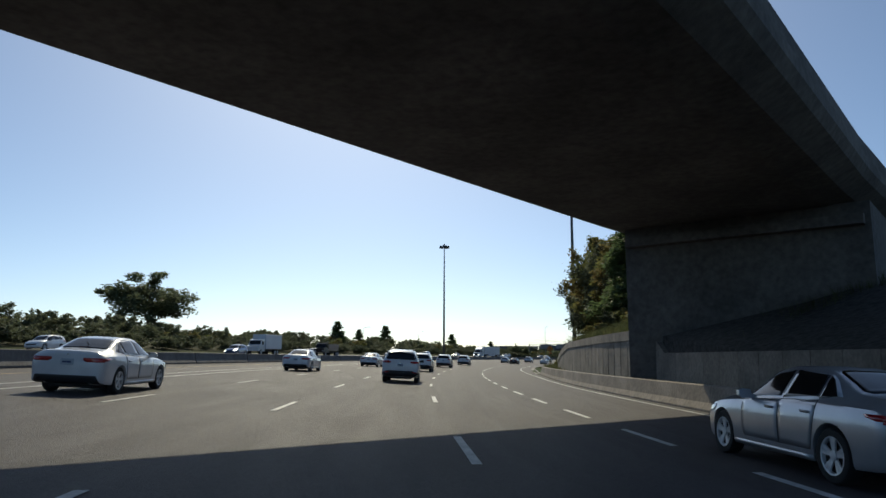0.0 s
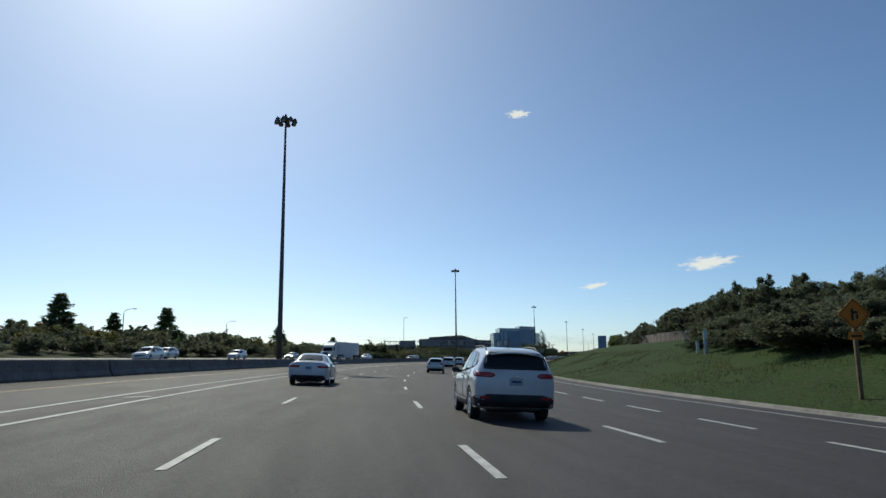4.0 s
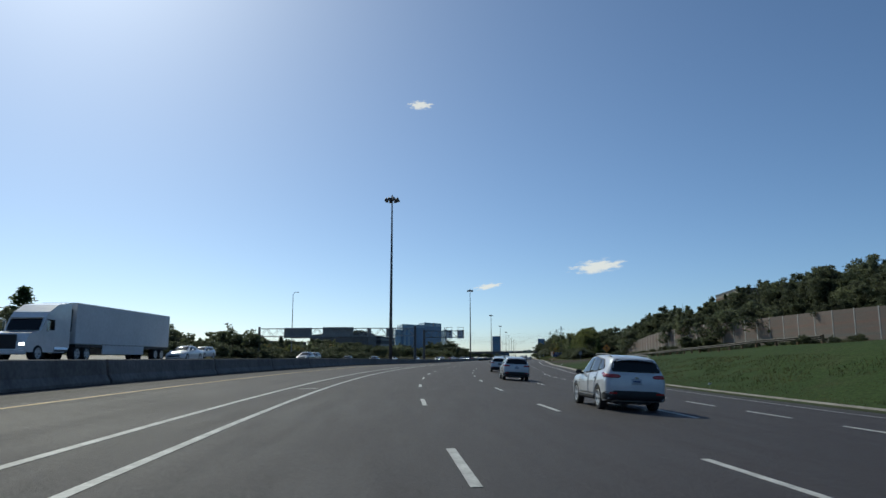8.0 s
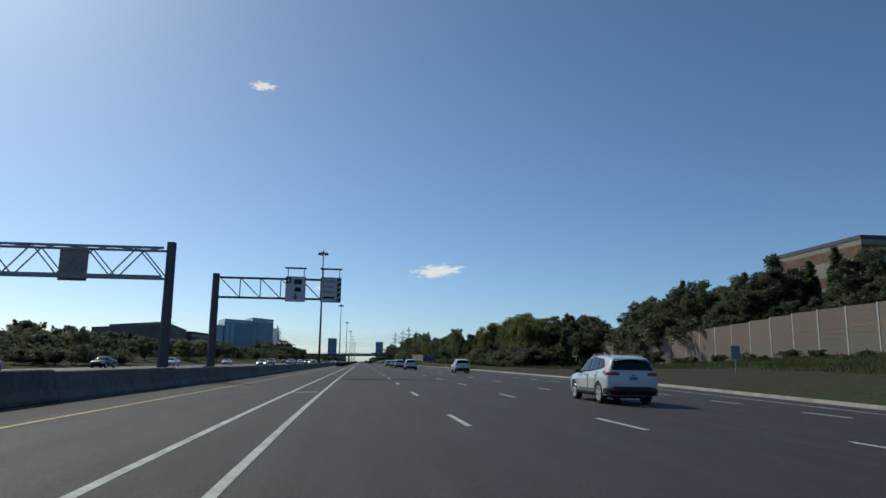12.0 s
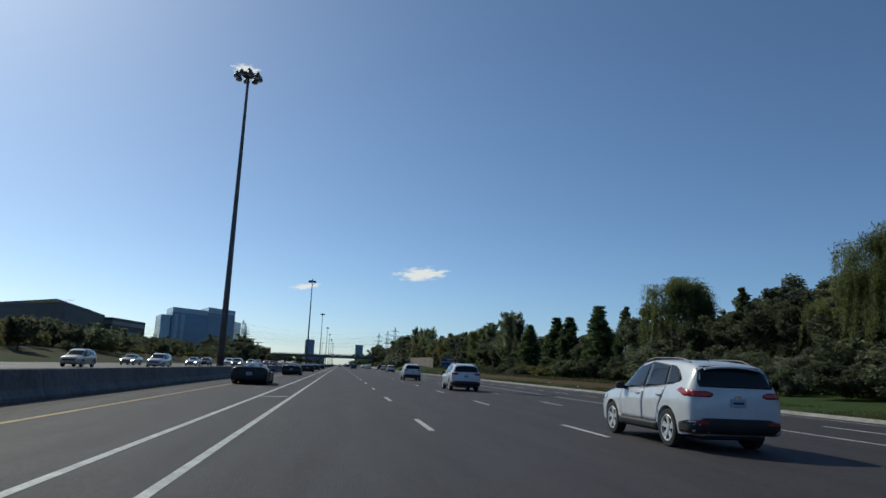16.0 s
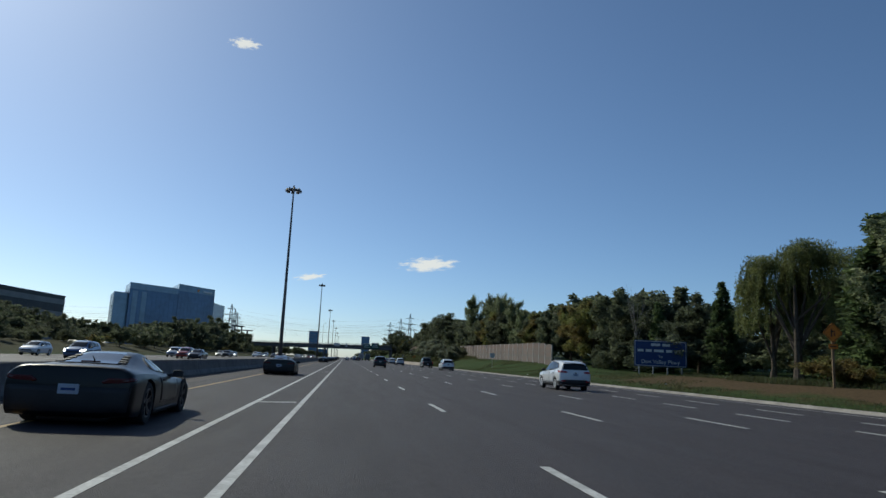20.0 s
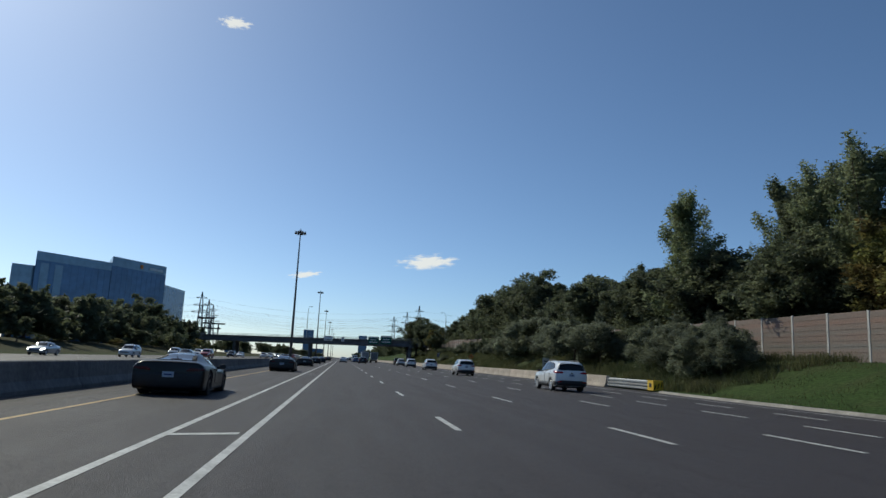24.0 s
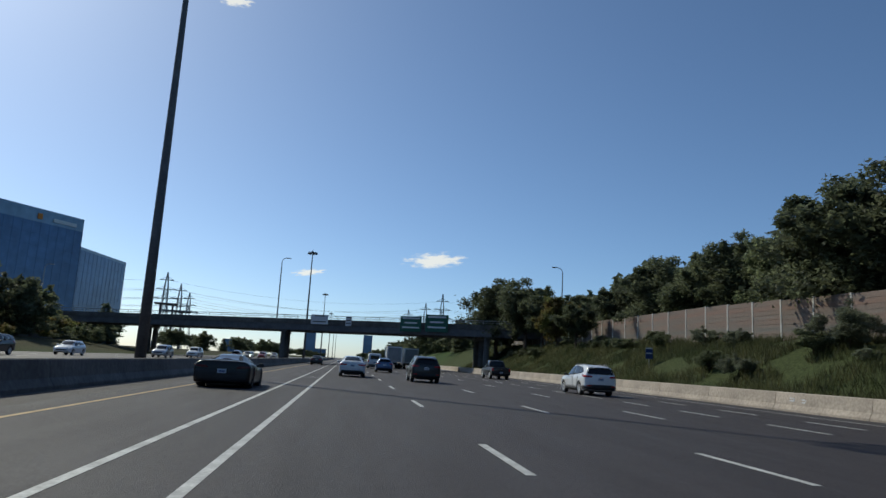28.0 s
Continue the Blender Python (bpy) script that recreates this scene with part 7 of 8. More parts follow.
def make_car(kind, colour, label, m, category="car", dark_rims=False, lights_on=False, brake=False, name=None, group="", simple=False):
    spec = CARS[kind]
    if (kind, simple) not in BODIES:
        BODIES[(kind, simple)] = CarBody(spec, not simple)
    body = BODIES[(kind, simple)]
    t = thing(name or {"suv": "suv", "pickup": "pickup_truck", "van": "van", "sports": "sports_car"}.get(kind, "car"), label, category, m, group)
    pm = PAINTS[colour]
    half, R_ = spec["L"] / 2, spec["wheel"]
    sharp(part("body", body.shape, pm, t, "", True))
    y0, y1 = spec["screen"]
    span = lambda y, k: float(np.interp(y, body.ys, body.cols[4])) * k
    part("windscreen", body.panel([(-span(y0, .93), y0), (span(y0, .93), y0), (span(y1, 1.0), y1), (-span(y1, 1.0), y1)], "top", 0.008, 12, 8), CAR_GLASS, t, "", True)
    view, outline = ("rear", spec["rear_glass"]) if "rear_glass" in spec else ("top", spec["rear_top"])
    part("rear_window", body.panel(outline + [(-x, z) for x, z in reversed(outline)], view, 0.008, 14, 8), CAR_GLASS, t, "dark tinted rear window", True)
    tail_mat = BRAKE_ON if brake else TAIL_DARK if kind == "sports" else TAIL
    nu, nv = (5, 3) if simple else (10, 7)
    for side in (1, -1):
        part("window_trim", body.panel(spec["trim"], "side", 0.004, nu + 4, nv, side=side), PLASTIC if kind != "sedan" else pm, t, "black window surround" if kind != "sedan" else "", True)
        for poly in spec["windows"]:
            part("side_window", body.panel(poly, "side", 0.009, nu, nv, side=side), CAR_GLASS, t, "", True)
        lit = body.panel(spec["tail_side"], "side", 0.012, 6, 4, side=side)
        part("tail_light", body.panel(spec["tail_rear"], "rear", 0.012, 8, 5, side=side, sh=lit), tail_mat, t, "red tail light", True)
        L_ = spec["L"]
        zh = float(np.interp(L_ - 0.35, body.ys, body.cols[2]))
        part("headlight", body.panel([(L_ - .62, zh + .02), (L_ - .62, zh - .06), (L_ - .02, zh - .22), (L_ - .02, zh - .12), (L_ - .3, zh + .02)], "side", 0.008, 8, 5, side=side), HEAD_ON if lights_on else HEAD, t, "", True)
        my = spec["trim"][2][0] - 0.30 if kind not in ("sports", "van", "pickup") else spec["trim"][1][0] - 0.42
        mz = float(np.interp(my, body.ys, body.cols[2])) + 0.09
        mx = body.width(my) + 0.075
        mirror = Shape()
        mirror.loft([[(side * (mx + a * k), my - half + e, mz + b * k) for a, b in ((-.115, -.05), (.06, -.065), (.10, -.02), (.095, .055), (.04, .08), (-.09, .07))] for e, k in ((-.07, .92), (-.05, 1.0), (.03, .9), (.09, .45))])
        mirror.beam((side * (mx - .20), my - half, mz - .05), (side * (mx - .05), my - half, mz - .01), 0.05, 0.07)
        part("mirror", mirror, PLASTIC if kind in ("suv", "sports") else pm, t)
        for ay in spec["axle"]:
            key = (R_, dark_rims, spec["tyre"])
            if key not in WHEELS:
                ts, rs = wheel_shapes(R_, spec["tyre"])
                WHEELS[key] = (ts.mesh("tyre", TYRE, True), rs.mesh("rim", RIM_DARK if dark_rims else RIM))
                WHEELS[key][0].set_sharp_from_angle(angle=radians(40))
            wh = new("wheel")
            wh.parent = t
            wh.matrix_local = pose(side * (body.width(ay) - spec["tyre"] / 2 - 0.012), ay - half, R_, 0, 0, 0 if side > 0 else 180)
            part("tyre", WHEELS[key][0], None, wh)
            part("rim", WHEELS[key][1], None, wh)
        if simple:
            continue
        for poly, hy in zip(spec["doors"], spec["handles"]):
            door = part("door", body.panel(poly, "side", 0.004, 10, 8, side=side), pm, t, "", True)
            hit, _ = body.cast((side * 3, hy - half, spec["handle_z"]), (-side, 0, 0))
            part("handle", Shape().box(hit.x + side * .022, hit.y + .09, hit.z - .02, 0.03, 0.20, 0.032, 0.012), pm if kind != "sports" else PLASTIC, door)
            seam = Shape()
            for (a0, b0), (a1, b1) in zip(poly, poly[1:] + poly[:1]):
                n = 6
                for k in range(n):
                    ends = []
                    for f in (k / n, (k + 1) / n):
                        h, nn = body.cast((side * 3, a0 + (a1 - a0) * f - half, b0 + (b1 - b0) * f), (-side, 0, 0))
                        if h is not None:
                            ends.append(h + nn * 0.002)
                    if len(ends) == 2:
                        seam.beam(ends[0], ends[1], 0.006, 0.006)
            part("seam", seam, PLASTIC, door, "dark shut line")
        a0, a1 = spec["axle"][0] + body.arch + .01, spec["axle"][1] - body.arch - .01
        low = float(np.interp((a0 + a1) / 2, body.ys, body.cols[1]))
        if spec["cladding"]:
            part("sill", body.panel([(a0, low + .02), (a1, low + .02), (a1, spec["cladding"]), (a0, spec["cladding"])], "side", 0.012, 12, 3, side=side), PLASTIC, t, "black plastic sill cladding", True)
        else:
            part("sill", body.panel([(a0, low + .02), (a1, low + .02), (a1, low + .09), (a0, low + .09)], "side", 0.012, 12, 2, side=side), PLASTIC if kind == "sports" else pm, t, "", True)
        if spec.get("rails"):
            pts = []
            for y in np.linspace(0.55, 2.50, 10):
                h, nn = body.cast((side * float(np.interp(y, body.ys, body.cols[4])) * .93, y - half, 4), (0, 0, -1))
                k = 0.05 * min(1.0, 4.5 * min(y - .55, 2.50 - y) / .9 + 0.1)
                pts.append(h + Vector((0, 0, k)))
            sh = Shape().loft([[p + Vector((0.02 * math.cos(k * 1.0472), 0, 0.016 * math.sin(k * 1.0472))) for k in range(6)] for p in pts])
            part("roof_rail", sh, STEEL_DARK, t, "dark grey roof rail")
        if spec.get("reflectors"):
            part("reflector", body.panel([(.58, .50), (.80, .50), (.80, .55), (.58, .55)], "rear", 0.016, 4, 2, side=side), TAIL, t, "small red reflector")
    skin = body.panel(spec["bumper"], "rear", 0.010, 16, 5) if "bumper" in spec else body.panel(spec["bumper_round"], "round", 0.012, 30, 6)
    part("rear_bumper", skin, PLASTIC, t, "black lower rear bumper", True)
    hit, _ = body.cast((0, -6, spec["plate"] + .075), (0, 1, 0))
    pl = part("number_plate", Shape().box(0, hit.y - .012, spec["plate"], 0.31, 0.024, 0.155, 0.008), PLATE, t)
    part("plate_bars", Shape().box(0, hit.y - .027, spec["plate"] + 0.055, 0.21, 0.006, 0.04), SIGN_BLUE, pl)
    grille = [(-.5, zh - .30), (.5, zh - .30), (.56, zh - .16), (-.56, zh - .16)]
    part("grille", body.panel(grille, "front", 0.006, 10, 3), PLASTIC, t)
    if not simple:
        low = float(np.interp(half, body.ys, body.cols[1]))
        part("underside", Shape().box(0, 0, low - .05, 1.1, spec["L"] * 0.86, 0.12, 0.03), PLASTIC, t)
        part("high_brake_light", Shape().box(0, -half + (spec["spoiler"][1] - .135 if "spoiler" in spec else .80), body.top(spec["spoiler"][1] - .1 if "spoiler" in spec else .80) - .0, .30, .03, .022, .006), TAIL_DARK, t)
        if spec.get("badge"):
            bw, bh, bz = spec["badge"]
            hb, _ = body.cast((0, -6, bz), (0, 1, 0))
            part("badge", Shape().loft([[(bw / 2 * k * math.cos(a * math.pi / 8), hb.y - e, bz + bh / 2 * k * math.sin(a * math.pi / 8)) for a in range(16)] for k, e in ((1.0, -.01), (1.0, .008), (.85, .012))]), CHROME, t, "plain oval badge")
        part("aerial", Shape().rod((0, -half + 1.0, body.top(1.0) - .01), (0, -half + .86, body.top(1.0) + (.22 if kind == "suv" else .07)), 0.014, 0.005, 6), PLASTIC, t)
    if "spoiler" in spec:
        wd, yy, zz = spec["spoiler"]
        lip = Shape()
        lip.loft([[(x, yy - half + a, zz + b - .05 * (abs(x) / wd * 2) ** 2) for a, b in ((.22, .045), (.0, .028), (-.19, .012), (-.20, -.012), (-.16, -.022), (.22, -.03))] for x in np.linspace(-wd / 2, wd / 2, 9)])
        sharp(part("spoiler", lip, pm, t, "", True))
    if spec.get("bed"):
        part("cargo_bed", Shape().box(0, -half + 1.02, 1.17, 1.62, 1.72, 0.05), PLASTIC, t, "dark bed liner")
    if spec.get("engine") and not simple:
        for side in (1, -1):
            for k in range(4):
                y = .80 + .17 * k
                part("louvre", body.panel([(span(y, .66), y), (span(y, .86), y), (span(y, .86), y + .09), (span(y, .66), y + .09)], "top", 0.02, 4, 2, 0.02, side=side), PLASTIC, t, "black engine louvre")
    return t


def on_road(s, o, kind, turn=0.0):
    """Pose of a vehicle whose tail is at s, leaning with the road."""
    c = s + CARS[kind]["L"] / 2
    p = road_point(c, o)
    return pose(p.x, p.y, p.z, 0, math.degrees(math.atan(bank(c))), math.degrees(turn_at(c)) + turn)


# traffic of the near carriageway: kind, colour, tail along the road, offset
FLOW = [("sedan", "silver", -4.9, 16.25),
        # one pale sedan of the inner lane, copied at spots fitted to the camera's view
        ("sedan", "pearl", 5.2, 2.0), ("sedan", "pearl", 33.5, 2.1), ("sedan", "pearl", 60.0, 3.0), ("sedan", "pearl", 85.5, 2.7), ("sedan", "pearl", 120.8, 3.0),
        # one compact suv of the middle lane, each copy placed for a camera view
        ("suv", "pearl", 22.6, 9.55), ("suv", "pearl", 50.2, 9.3), ("suv", "pearl", 77.3, 9.3), ("suv", "pearl", 104.3, 9.2), ("suv", "pearl", 187.7, 9.95), ("suv", "pearl", 216.4, 9.9), ("suv", "pearl", 244.9, 10.05),
        ("suv", "pearl", 273.4, 10.2), ("suv", "pearl", 301.0, 10.2), ("suv", "pearl", 331.0, 10.6), ("suv", "pearl", 412.5, 9.1), ("suv", "pearl", 439.5, 8.85), ("suv", "pearl", 469.2, 9.35), ("suv", "pearl", 498.0, 9.1),
        # one black sports car of the carpool lane, repeated to fit the camera's view
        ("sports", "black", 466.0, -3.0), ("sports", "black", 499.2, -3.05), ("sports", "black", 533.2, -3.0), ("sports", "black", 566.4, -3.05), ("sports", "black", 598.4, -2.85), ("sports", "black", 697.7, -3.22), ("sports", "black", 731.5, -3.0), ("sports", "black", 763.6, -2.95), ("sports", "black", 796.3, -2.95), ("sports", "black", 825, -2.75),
        # farther traffic, spaced to suit the camera's view; the white suv repeats
        ("sedan", "dark", 150, 12.9), ("hatch", "silver", 158, 9.4), ("sedan", "white", 172, 16.8),
        ("suv", "white", 390, 13.6), ("suv", "white", 592, 13.8),
        ("suv", "dark", 657, 6.3), ("suv", "white", 655, 16.1), ("pickup", "dark", 684, 16.6), ("suv", "white", 714, 13.8), ("suv", "white", 748, 14.2), ("suv", "white", 779, 14.6), ("suv", "white", 808, 14.6),
        ("suv", "white", 836.0, 15.05), ("suv", "dark", 843.4, 6.5), ("pickup", "dark", 868.0, 16.9), ("sedan", "pearl", 848.0, 1.95), ("van", "pearl", 899, 5.6),
        ("sedan", "dark", 905, -2.8), ("hatch", "blue", 872, 5.5), ("sedan", "silver", 962, 1.9), ("suv", "grey", 985, 5.6), ("sedan", "white", 1010, 9.3), ("suv", "black", 1032, 1.9), ("hatch", "white", 1060, 5.5)]
WORDS = {"sports": "sports car", "suv": "suv", "sedan": "sedan", "hatch": "hatchback", "pickup": "pickup truck", "van": "van"}
SAID = {("suv", "pearl"): "white compact suv with roof rails and tinted rear window", ("sedan", "silver"): "silver sedan in the outer lanes", ("sedan", "pearl"): "pale sedan with red tail lights and dark lower bumper",
        ("sports", "black"): "low black sports car in the carpool lane", ("suv", "white"): "white suv with red tail lights in the outer lane", ("suv", "dark"): "dark suv with tinted windows in the middle lane", ("pickup", "dark"): "dark pickup truck in the outer lane"}
MADE = {}


def drive(kind, colour, m, label, group, simple, **more):
    key = (kind, colour, simple)
    if key in MADE:
        return copy_thing(MADE[key], m)
    MADE[key] = make_car(kind, colour, label, m, WORDS[kind].split()[0], group=group, simple=simple, **more)
    return MADE[key]


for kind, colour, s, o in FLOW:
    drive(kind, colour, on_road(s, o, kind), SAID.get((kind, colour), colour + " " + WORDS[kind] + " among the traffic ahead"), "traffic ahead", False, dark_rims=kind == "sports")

# oncoming traffic
ONCOMING = []
lane_o = [-18.3, -22.1, -26.1, -30.4]
rc = random.Random(21)
s = 30.0
while s < 1010:
    ln = rc.randrange(4)
    kind = rc.choice(["sedan", "suv", "sedan", "hatch", "suv"])
    colour = rc.choice(["white", "pearl", "silver", "grey", "dark", "black", "red", "white", "blue", "beige"])
    ONCOMING.append((kind, colour, s, lane_o[ln]))
    s += rc.uniform(15, 32) if s < 480 else rc.uniform(10, 21)
for kind, colour, s, o in ONCOMING:
    if any(abs(s - a) < b and abs(o - c) < 3 for a, b, c in ((248, 22, -22.1), (136, 14, -26.1), (106, 12, -26.1))):
        continue
    drive(kind, colour, on_road(s, o, kind, 180.0), colour + " " + WORDS[kind] + " coming the other way", "oncoming traffic", True, lights_on=rc.random() < 0.35)


# ---- trucks ----
def truck_wheels(t, ys, r, w, x):
    ts, rs = wheel_shapes(r, w)
    tm, rm = ts.mesh("tyre", TYRE), rs.mesh("rim", RIM)
    for y in ys:
        for side in (1, -1):
            wh = new("wheel")
            wh.parent = t
            wh.matrix_local = pose(side * x, y, r, 0, 0, 0 if side > 0 else 180)
            part("tyre", tm, None, wh)
            part("rim", rm, None, wh)


def semi_truck(m, label):
    t = thing("semi_truck", label, "truck", m)
    # nose at +y
    prof = [(8.6, 0.55), (8.9, 0.7), (8.9, 1.15), (8.5, 1.75), (7.4, 1.95), (7.0, 2.75), (6.6, 3.2), (5.6, 3.75), (4.2, 3.95), (4.0, 3.9), (4.0, 0.9), (4.6, 0.55)]
    part("cab", Shape().loft([[(x, y, z) for y, z in prof] for x in (-1.2, -1.12, 1.12, 1.2)]), PAINTS["white"], t)
    part("windscreen", Shape().loft([[(x, y + e, z) for y, z, in ((7.42, 1.98), (7.04, 2.72), (7.0, 2.70), (7.36, 1.96))] for x, e in ((-1.05, 0.03), (1.05, 0.03))]), CAR_GLASS, t)
    for side in (1, -1):
        part("side_window", Shape().box(side * 1.2, 6.35, 2.0, 0.03, 0.9, 0.7, 0.01), CAR_GLASS, t)
        part("mirror", Shape().box(side * 1.45, 7.05, 1.9, 0.2, 0.12, 0.7, 0.03), CHROME, t)
        part("headlight", Shape().box(side * 0.95, 8.86, 0.95, 0.4, 0.1, 0.22, 0.03), HEAD_ON, t)
        part("fuel_tank", Shape().rod((side * 0.95, 4.2, 0.75), (side * 0.95, 5.8, 0.75), 0.3, 0.3, 12), CHROME, t)
    part("grille", Shape().box(0, 8.88, 0.75, 1.2, 0.08, 0.9, 0.02), PLASTIC, t)
    part("bumper", Shape().box(0, 8.85, 0.4, 2.4, 0.25, 0.35, 0.06), PAINTS["white"], t)
    part("sun_visor", Shape().box(0, 7.05, 2.76, 2.1, 0.3, 0.1, 0.03), PAINTS["white"], t)
    part("trailer_box", Shape().box(0, -4.6, 1.15, 2.6, 16.0, 2.9, 0.05), TARP, t, "plain white trailer side")
    part("trailer_frame", Shape().box(0, -4.6, 0.95, 2.5, 15.8, 0.2), PLASTIC, t)
    part("reefer_unit", Shape().box(0, 3.55, 2.0, 1.9, 0.4, 1.6, 0.05), PLASTIC, t)
    for side in (1, -1):
        part("side_skirt", Shape().box(side * 1.24, -4.0, 0.45, 0.05, 7.0, 0.7, 0.02), TARP, t)
    part("chassis", Shape().box(0, 4.0, 0.6, 0.9, 8.0, 0.3), PLASTIC, t)
    truck_wheels(t, (7.6, 3.0, 1.7, -10.0, -11.3), 0.5, 0.5, 1.02)
    return t


def box_truck(m, label, colour="pearl", dump=False):
    t = thing("dump_truck" if dump else "box_truck", label, "truck", m)
    prof = [(2.6, 0.6), (3.6, 0.6), (4.3, 0.7), (4.35, 1.5), (3.4, 1.75), (3.0, 2.55), (1.9, 2.75), (1.8, 0.6)]
    part("cab", Shape().loft([[(x, y, z) for y, z in prof] for x in (-1.1, -1.02, 1.02, 1.1)]), PAINTS[colour], t)
    part("windscreen", Shape().loft([[(x, y, z) for y, z in ((3.42, 1.8), (3.06, 2.48), (3.0, 2.46), (3.36, 1.78))] for x in (-0.98, 0.98)]), CAR_GLASS, t)
    for side in (1, -1):
        part("side_window", Shape().box(side * 1.1, 2.65, 1.75, 0.03, 0.7, 0.6, 0.01), CAR_GLASS, t)
        part("headlight", Shape().box(side * 0.85, 4.3, 0.95, 0.3, 0.1, 0.2, 0.02), HEAD, t)
    if dump:
        part("dump_box", Shape().loft([[(sx * w, y, z) for sx, y in ((-1, -4.2), (1, -4.2), (1, 1.6), (-1, 1.6))] for w, z in ((1.0, 1.1), (1.22, 2.5))]), PAINTS["grey"], t)
        part("cab_guard", Shape().box(0, 2.2, 2.85, 2.4, 1.4, 0.08, 0.02), PAINTS["grey"], t)
    else:
        part("cargo_box", Shape().box(0, -1.9, 1.05, 2.45, 7.0, 2.5, 0.04), TARP, t, "plain pale cargo box")
        part("roller_door", Shape().box(0, -5.42, 1.15, 2.1, 0.04, 2.2, 0.01), SIGN_BACK, t)
    part("chassis", Shape().box(0, -0.6, 0.65, 1.0, 8.6, 0.35), PLASTIC, t)
    truck_wheels(t, (3.3, -2.6, -3.7), 0.48, 0.4, 0.98)
    return t


def truck_pose(s, o, turn=0.0):
    p = road_point(s, o)
    return pose(p.x, p.y, p.z, 0, 0, math.degrees(turn_at(s)) + turn)


semi_truck(truck_pose(248, -22.1, 180), "white semi truck with a plain trailer in the oncoming lanes")
box_truck(truck_pose(135.3, -26.1, 180), "dark dump truck with an empty grey box in the oncoming lanes", "dark", dump=True)
box_truck(truck_pose(105.4, -26.1, 180), "pale box truck in the outer oncoming lane")
box_truck(truck_pose(918, 9.3), "white box truck driving under the overpass")
box_truck(truck_pose(926, 12.8), "white box truck driving under the overpass")


# ---- road signs and small things beside the road ----
def on_ground(s, o, turn=0.0, lift=0.0):
    p = road_point(s, o, ground_z(s, o) + lift)
    return pose(p.x, p.y, p.z, 0, 0, math.degrees(turn_at(s)) + turn)


def diamond_plate(half, mat, z, y=0.0):
    sh = Shape()
    c = half * 0.08
    ring = [(c, -half + c), (half - c, -c), (half - c, c), (c, half - c), (-c, half - c), (-half + c, c), (-half + c, -c), (-c, -half + c)]
    return sh.loft([[(a, y + e, z + b) for a, b in ring] for e in (-0.006, 0.006)])


def diamond_sign(m, centre, half, label, tab=True):
    t = thing("warning_sign", label, "sign", m)
    part("post", Shape().box(0, 0.07, -0.3, 0.14, 0.12, centre + half * 0.5 + 0.3, 0.015), WOOD_POST, t, "square wooden post")
    plate = part("plate", diamond_plate(half, SIGN_ORANGE, centre), SIGN_ORANGE, t)
    sh = Shape()
    h = half * 0.9
    ring = [(0, -h), (h, 0), (0, h), (-h, 0)]
    k = len(ring)
    sh.add([(a, -0.010, centre + b) for a, b in ring] + [(a * 0.94, -0.010, centre + b * 0.94) for a, b in ring], [(i, (i + 1) % 4, 4 + (i + 1) % 4, 4 + i) for i in range(4)])
    part("border", sh, SIGN_BLACK, plate)
    part("symbol", Shape().box(-0.12 * half, -0.011, centre - 0.38 * half, 0.13 * half, 0.006, 0.72 * half).box(0.16 * half, -0.011, centre - 0.30 * half, 0.12 * half, 0.006, 0.30 * half).box(0.06 * half, -0.012, centre + 0.05 * half, 0.32 * half, 0.006, 0.13 * half), SIGN_BLACK, plate, "black lane symbol")
    if tab:
        tabp = part("tab", Shape().box(0, -0.002, centre - half - 0.32, half * 0.9, 0.012, 0.28, 0.004), SIGN_ORANGE, t, "small orange plate below")
        part("lettering_bar", Shape().box(0, -0.011, centre - half - 0.22, half * 0.6, 0.006, 0.07), SIGN_BLACK, tabp)
    return t


diamond_sign(on_ground(112.6, 23.4, -8), 3.05, 0.60, "orange diamond warning sign with a small plate in the grass")
diamond_sign(on_ground(306, 26.8, -4), 2.45, 0.66, "orange diamond warning sign on a wooden post below the noise wall", False)
diamond_sign(on_ground(592, 29.5, -6), 3.25, 0.62, "orange diamond warning sign with a small plate on a wooden post")
diamond_sign(on_ground(810.4, 26.4, -4), 2.6 - ground_z(810.4, 26.4), 0.6, "orange diamond warning sign among the weeds below the noise wall", False)


def plate_sign(m, width, low, high, mat, label, bars=(), post=STEEL_DARK, bar_mat=None, posts=(0.0,)):
    t = thing("road_sign", label, "sign", m)
    for x in posts:
        part("post", Shape().box(x, 0.05, -0.3, 0.07, 0.07, high + 0.25, 0.01), post, t)
    plate = part("plate", Shape().box(0, 0, low, width, 0.02, high - low, 0.008), mat, t)
    for z, w in bars:
        part("lettering_bar", Shape().box(0, -0.014, z, w, 0.006, (high - low) * 0.11), bar_mat or SIGN_WHITE, plate)
    return t


plate_sign(on_ground(226, 25.2, 170), 0.62, 2.2, 2.9, SIGN_BACK, "small grey sign seen from behind on a dark post")
plate_sign(on_ground(352.5, 26.6, -4), 0.62, 1.1, 2.0, SIGN_BACK, "small grey sign on a pale post below the noise wall", (), STEEL)
plate_sign(on_ground(668, 25.4, -4), 0.75, 1.5, 2.2, SIGN_WHITE, "small pale square sign on a thin post in the grass", ((1.9, 0.5), (1.7, 0.4)), STEEL, SIGN_BLACK)
plate_sign(on_ground(754, 24.4, -4), 0.75, 0.55, 1.75, SIGN_WHITE, "small pale sign behind the concrete barrier", ((1.3, 0.45), (1.0, 0.45), (0.75, 0.3)), STEEL, SIGN_BLACK)
plate_sign(on_ground(854, 26.0, -4), 0.6, 0.7, 1.6, SIGN_BLUE, "small blue sign among the weeds below the noise wall", ((1.5, 0.6), (1.1, 0.5)), STEEL)

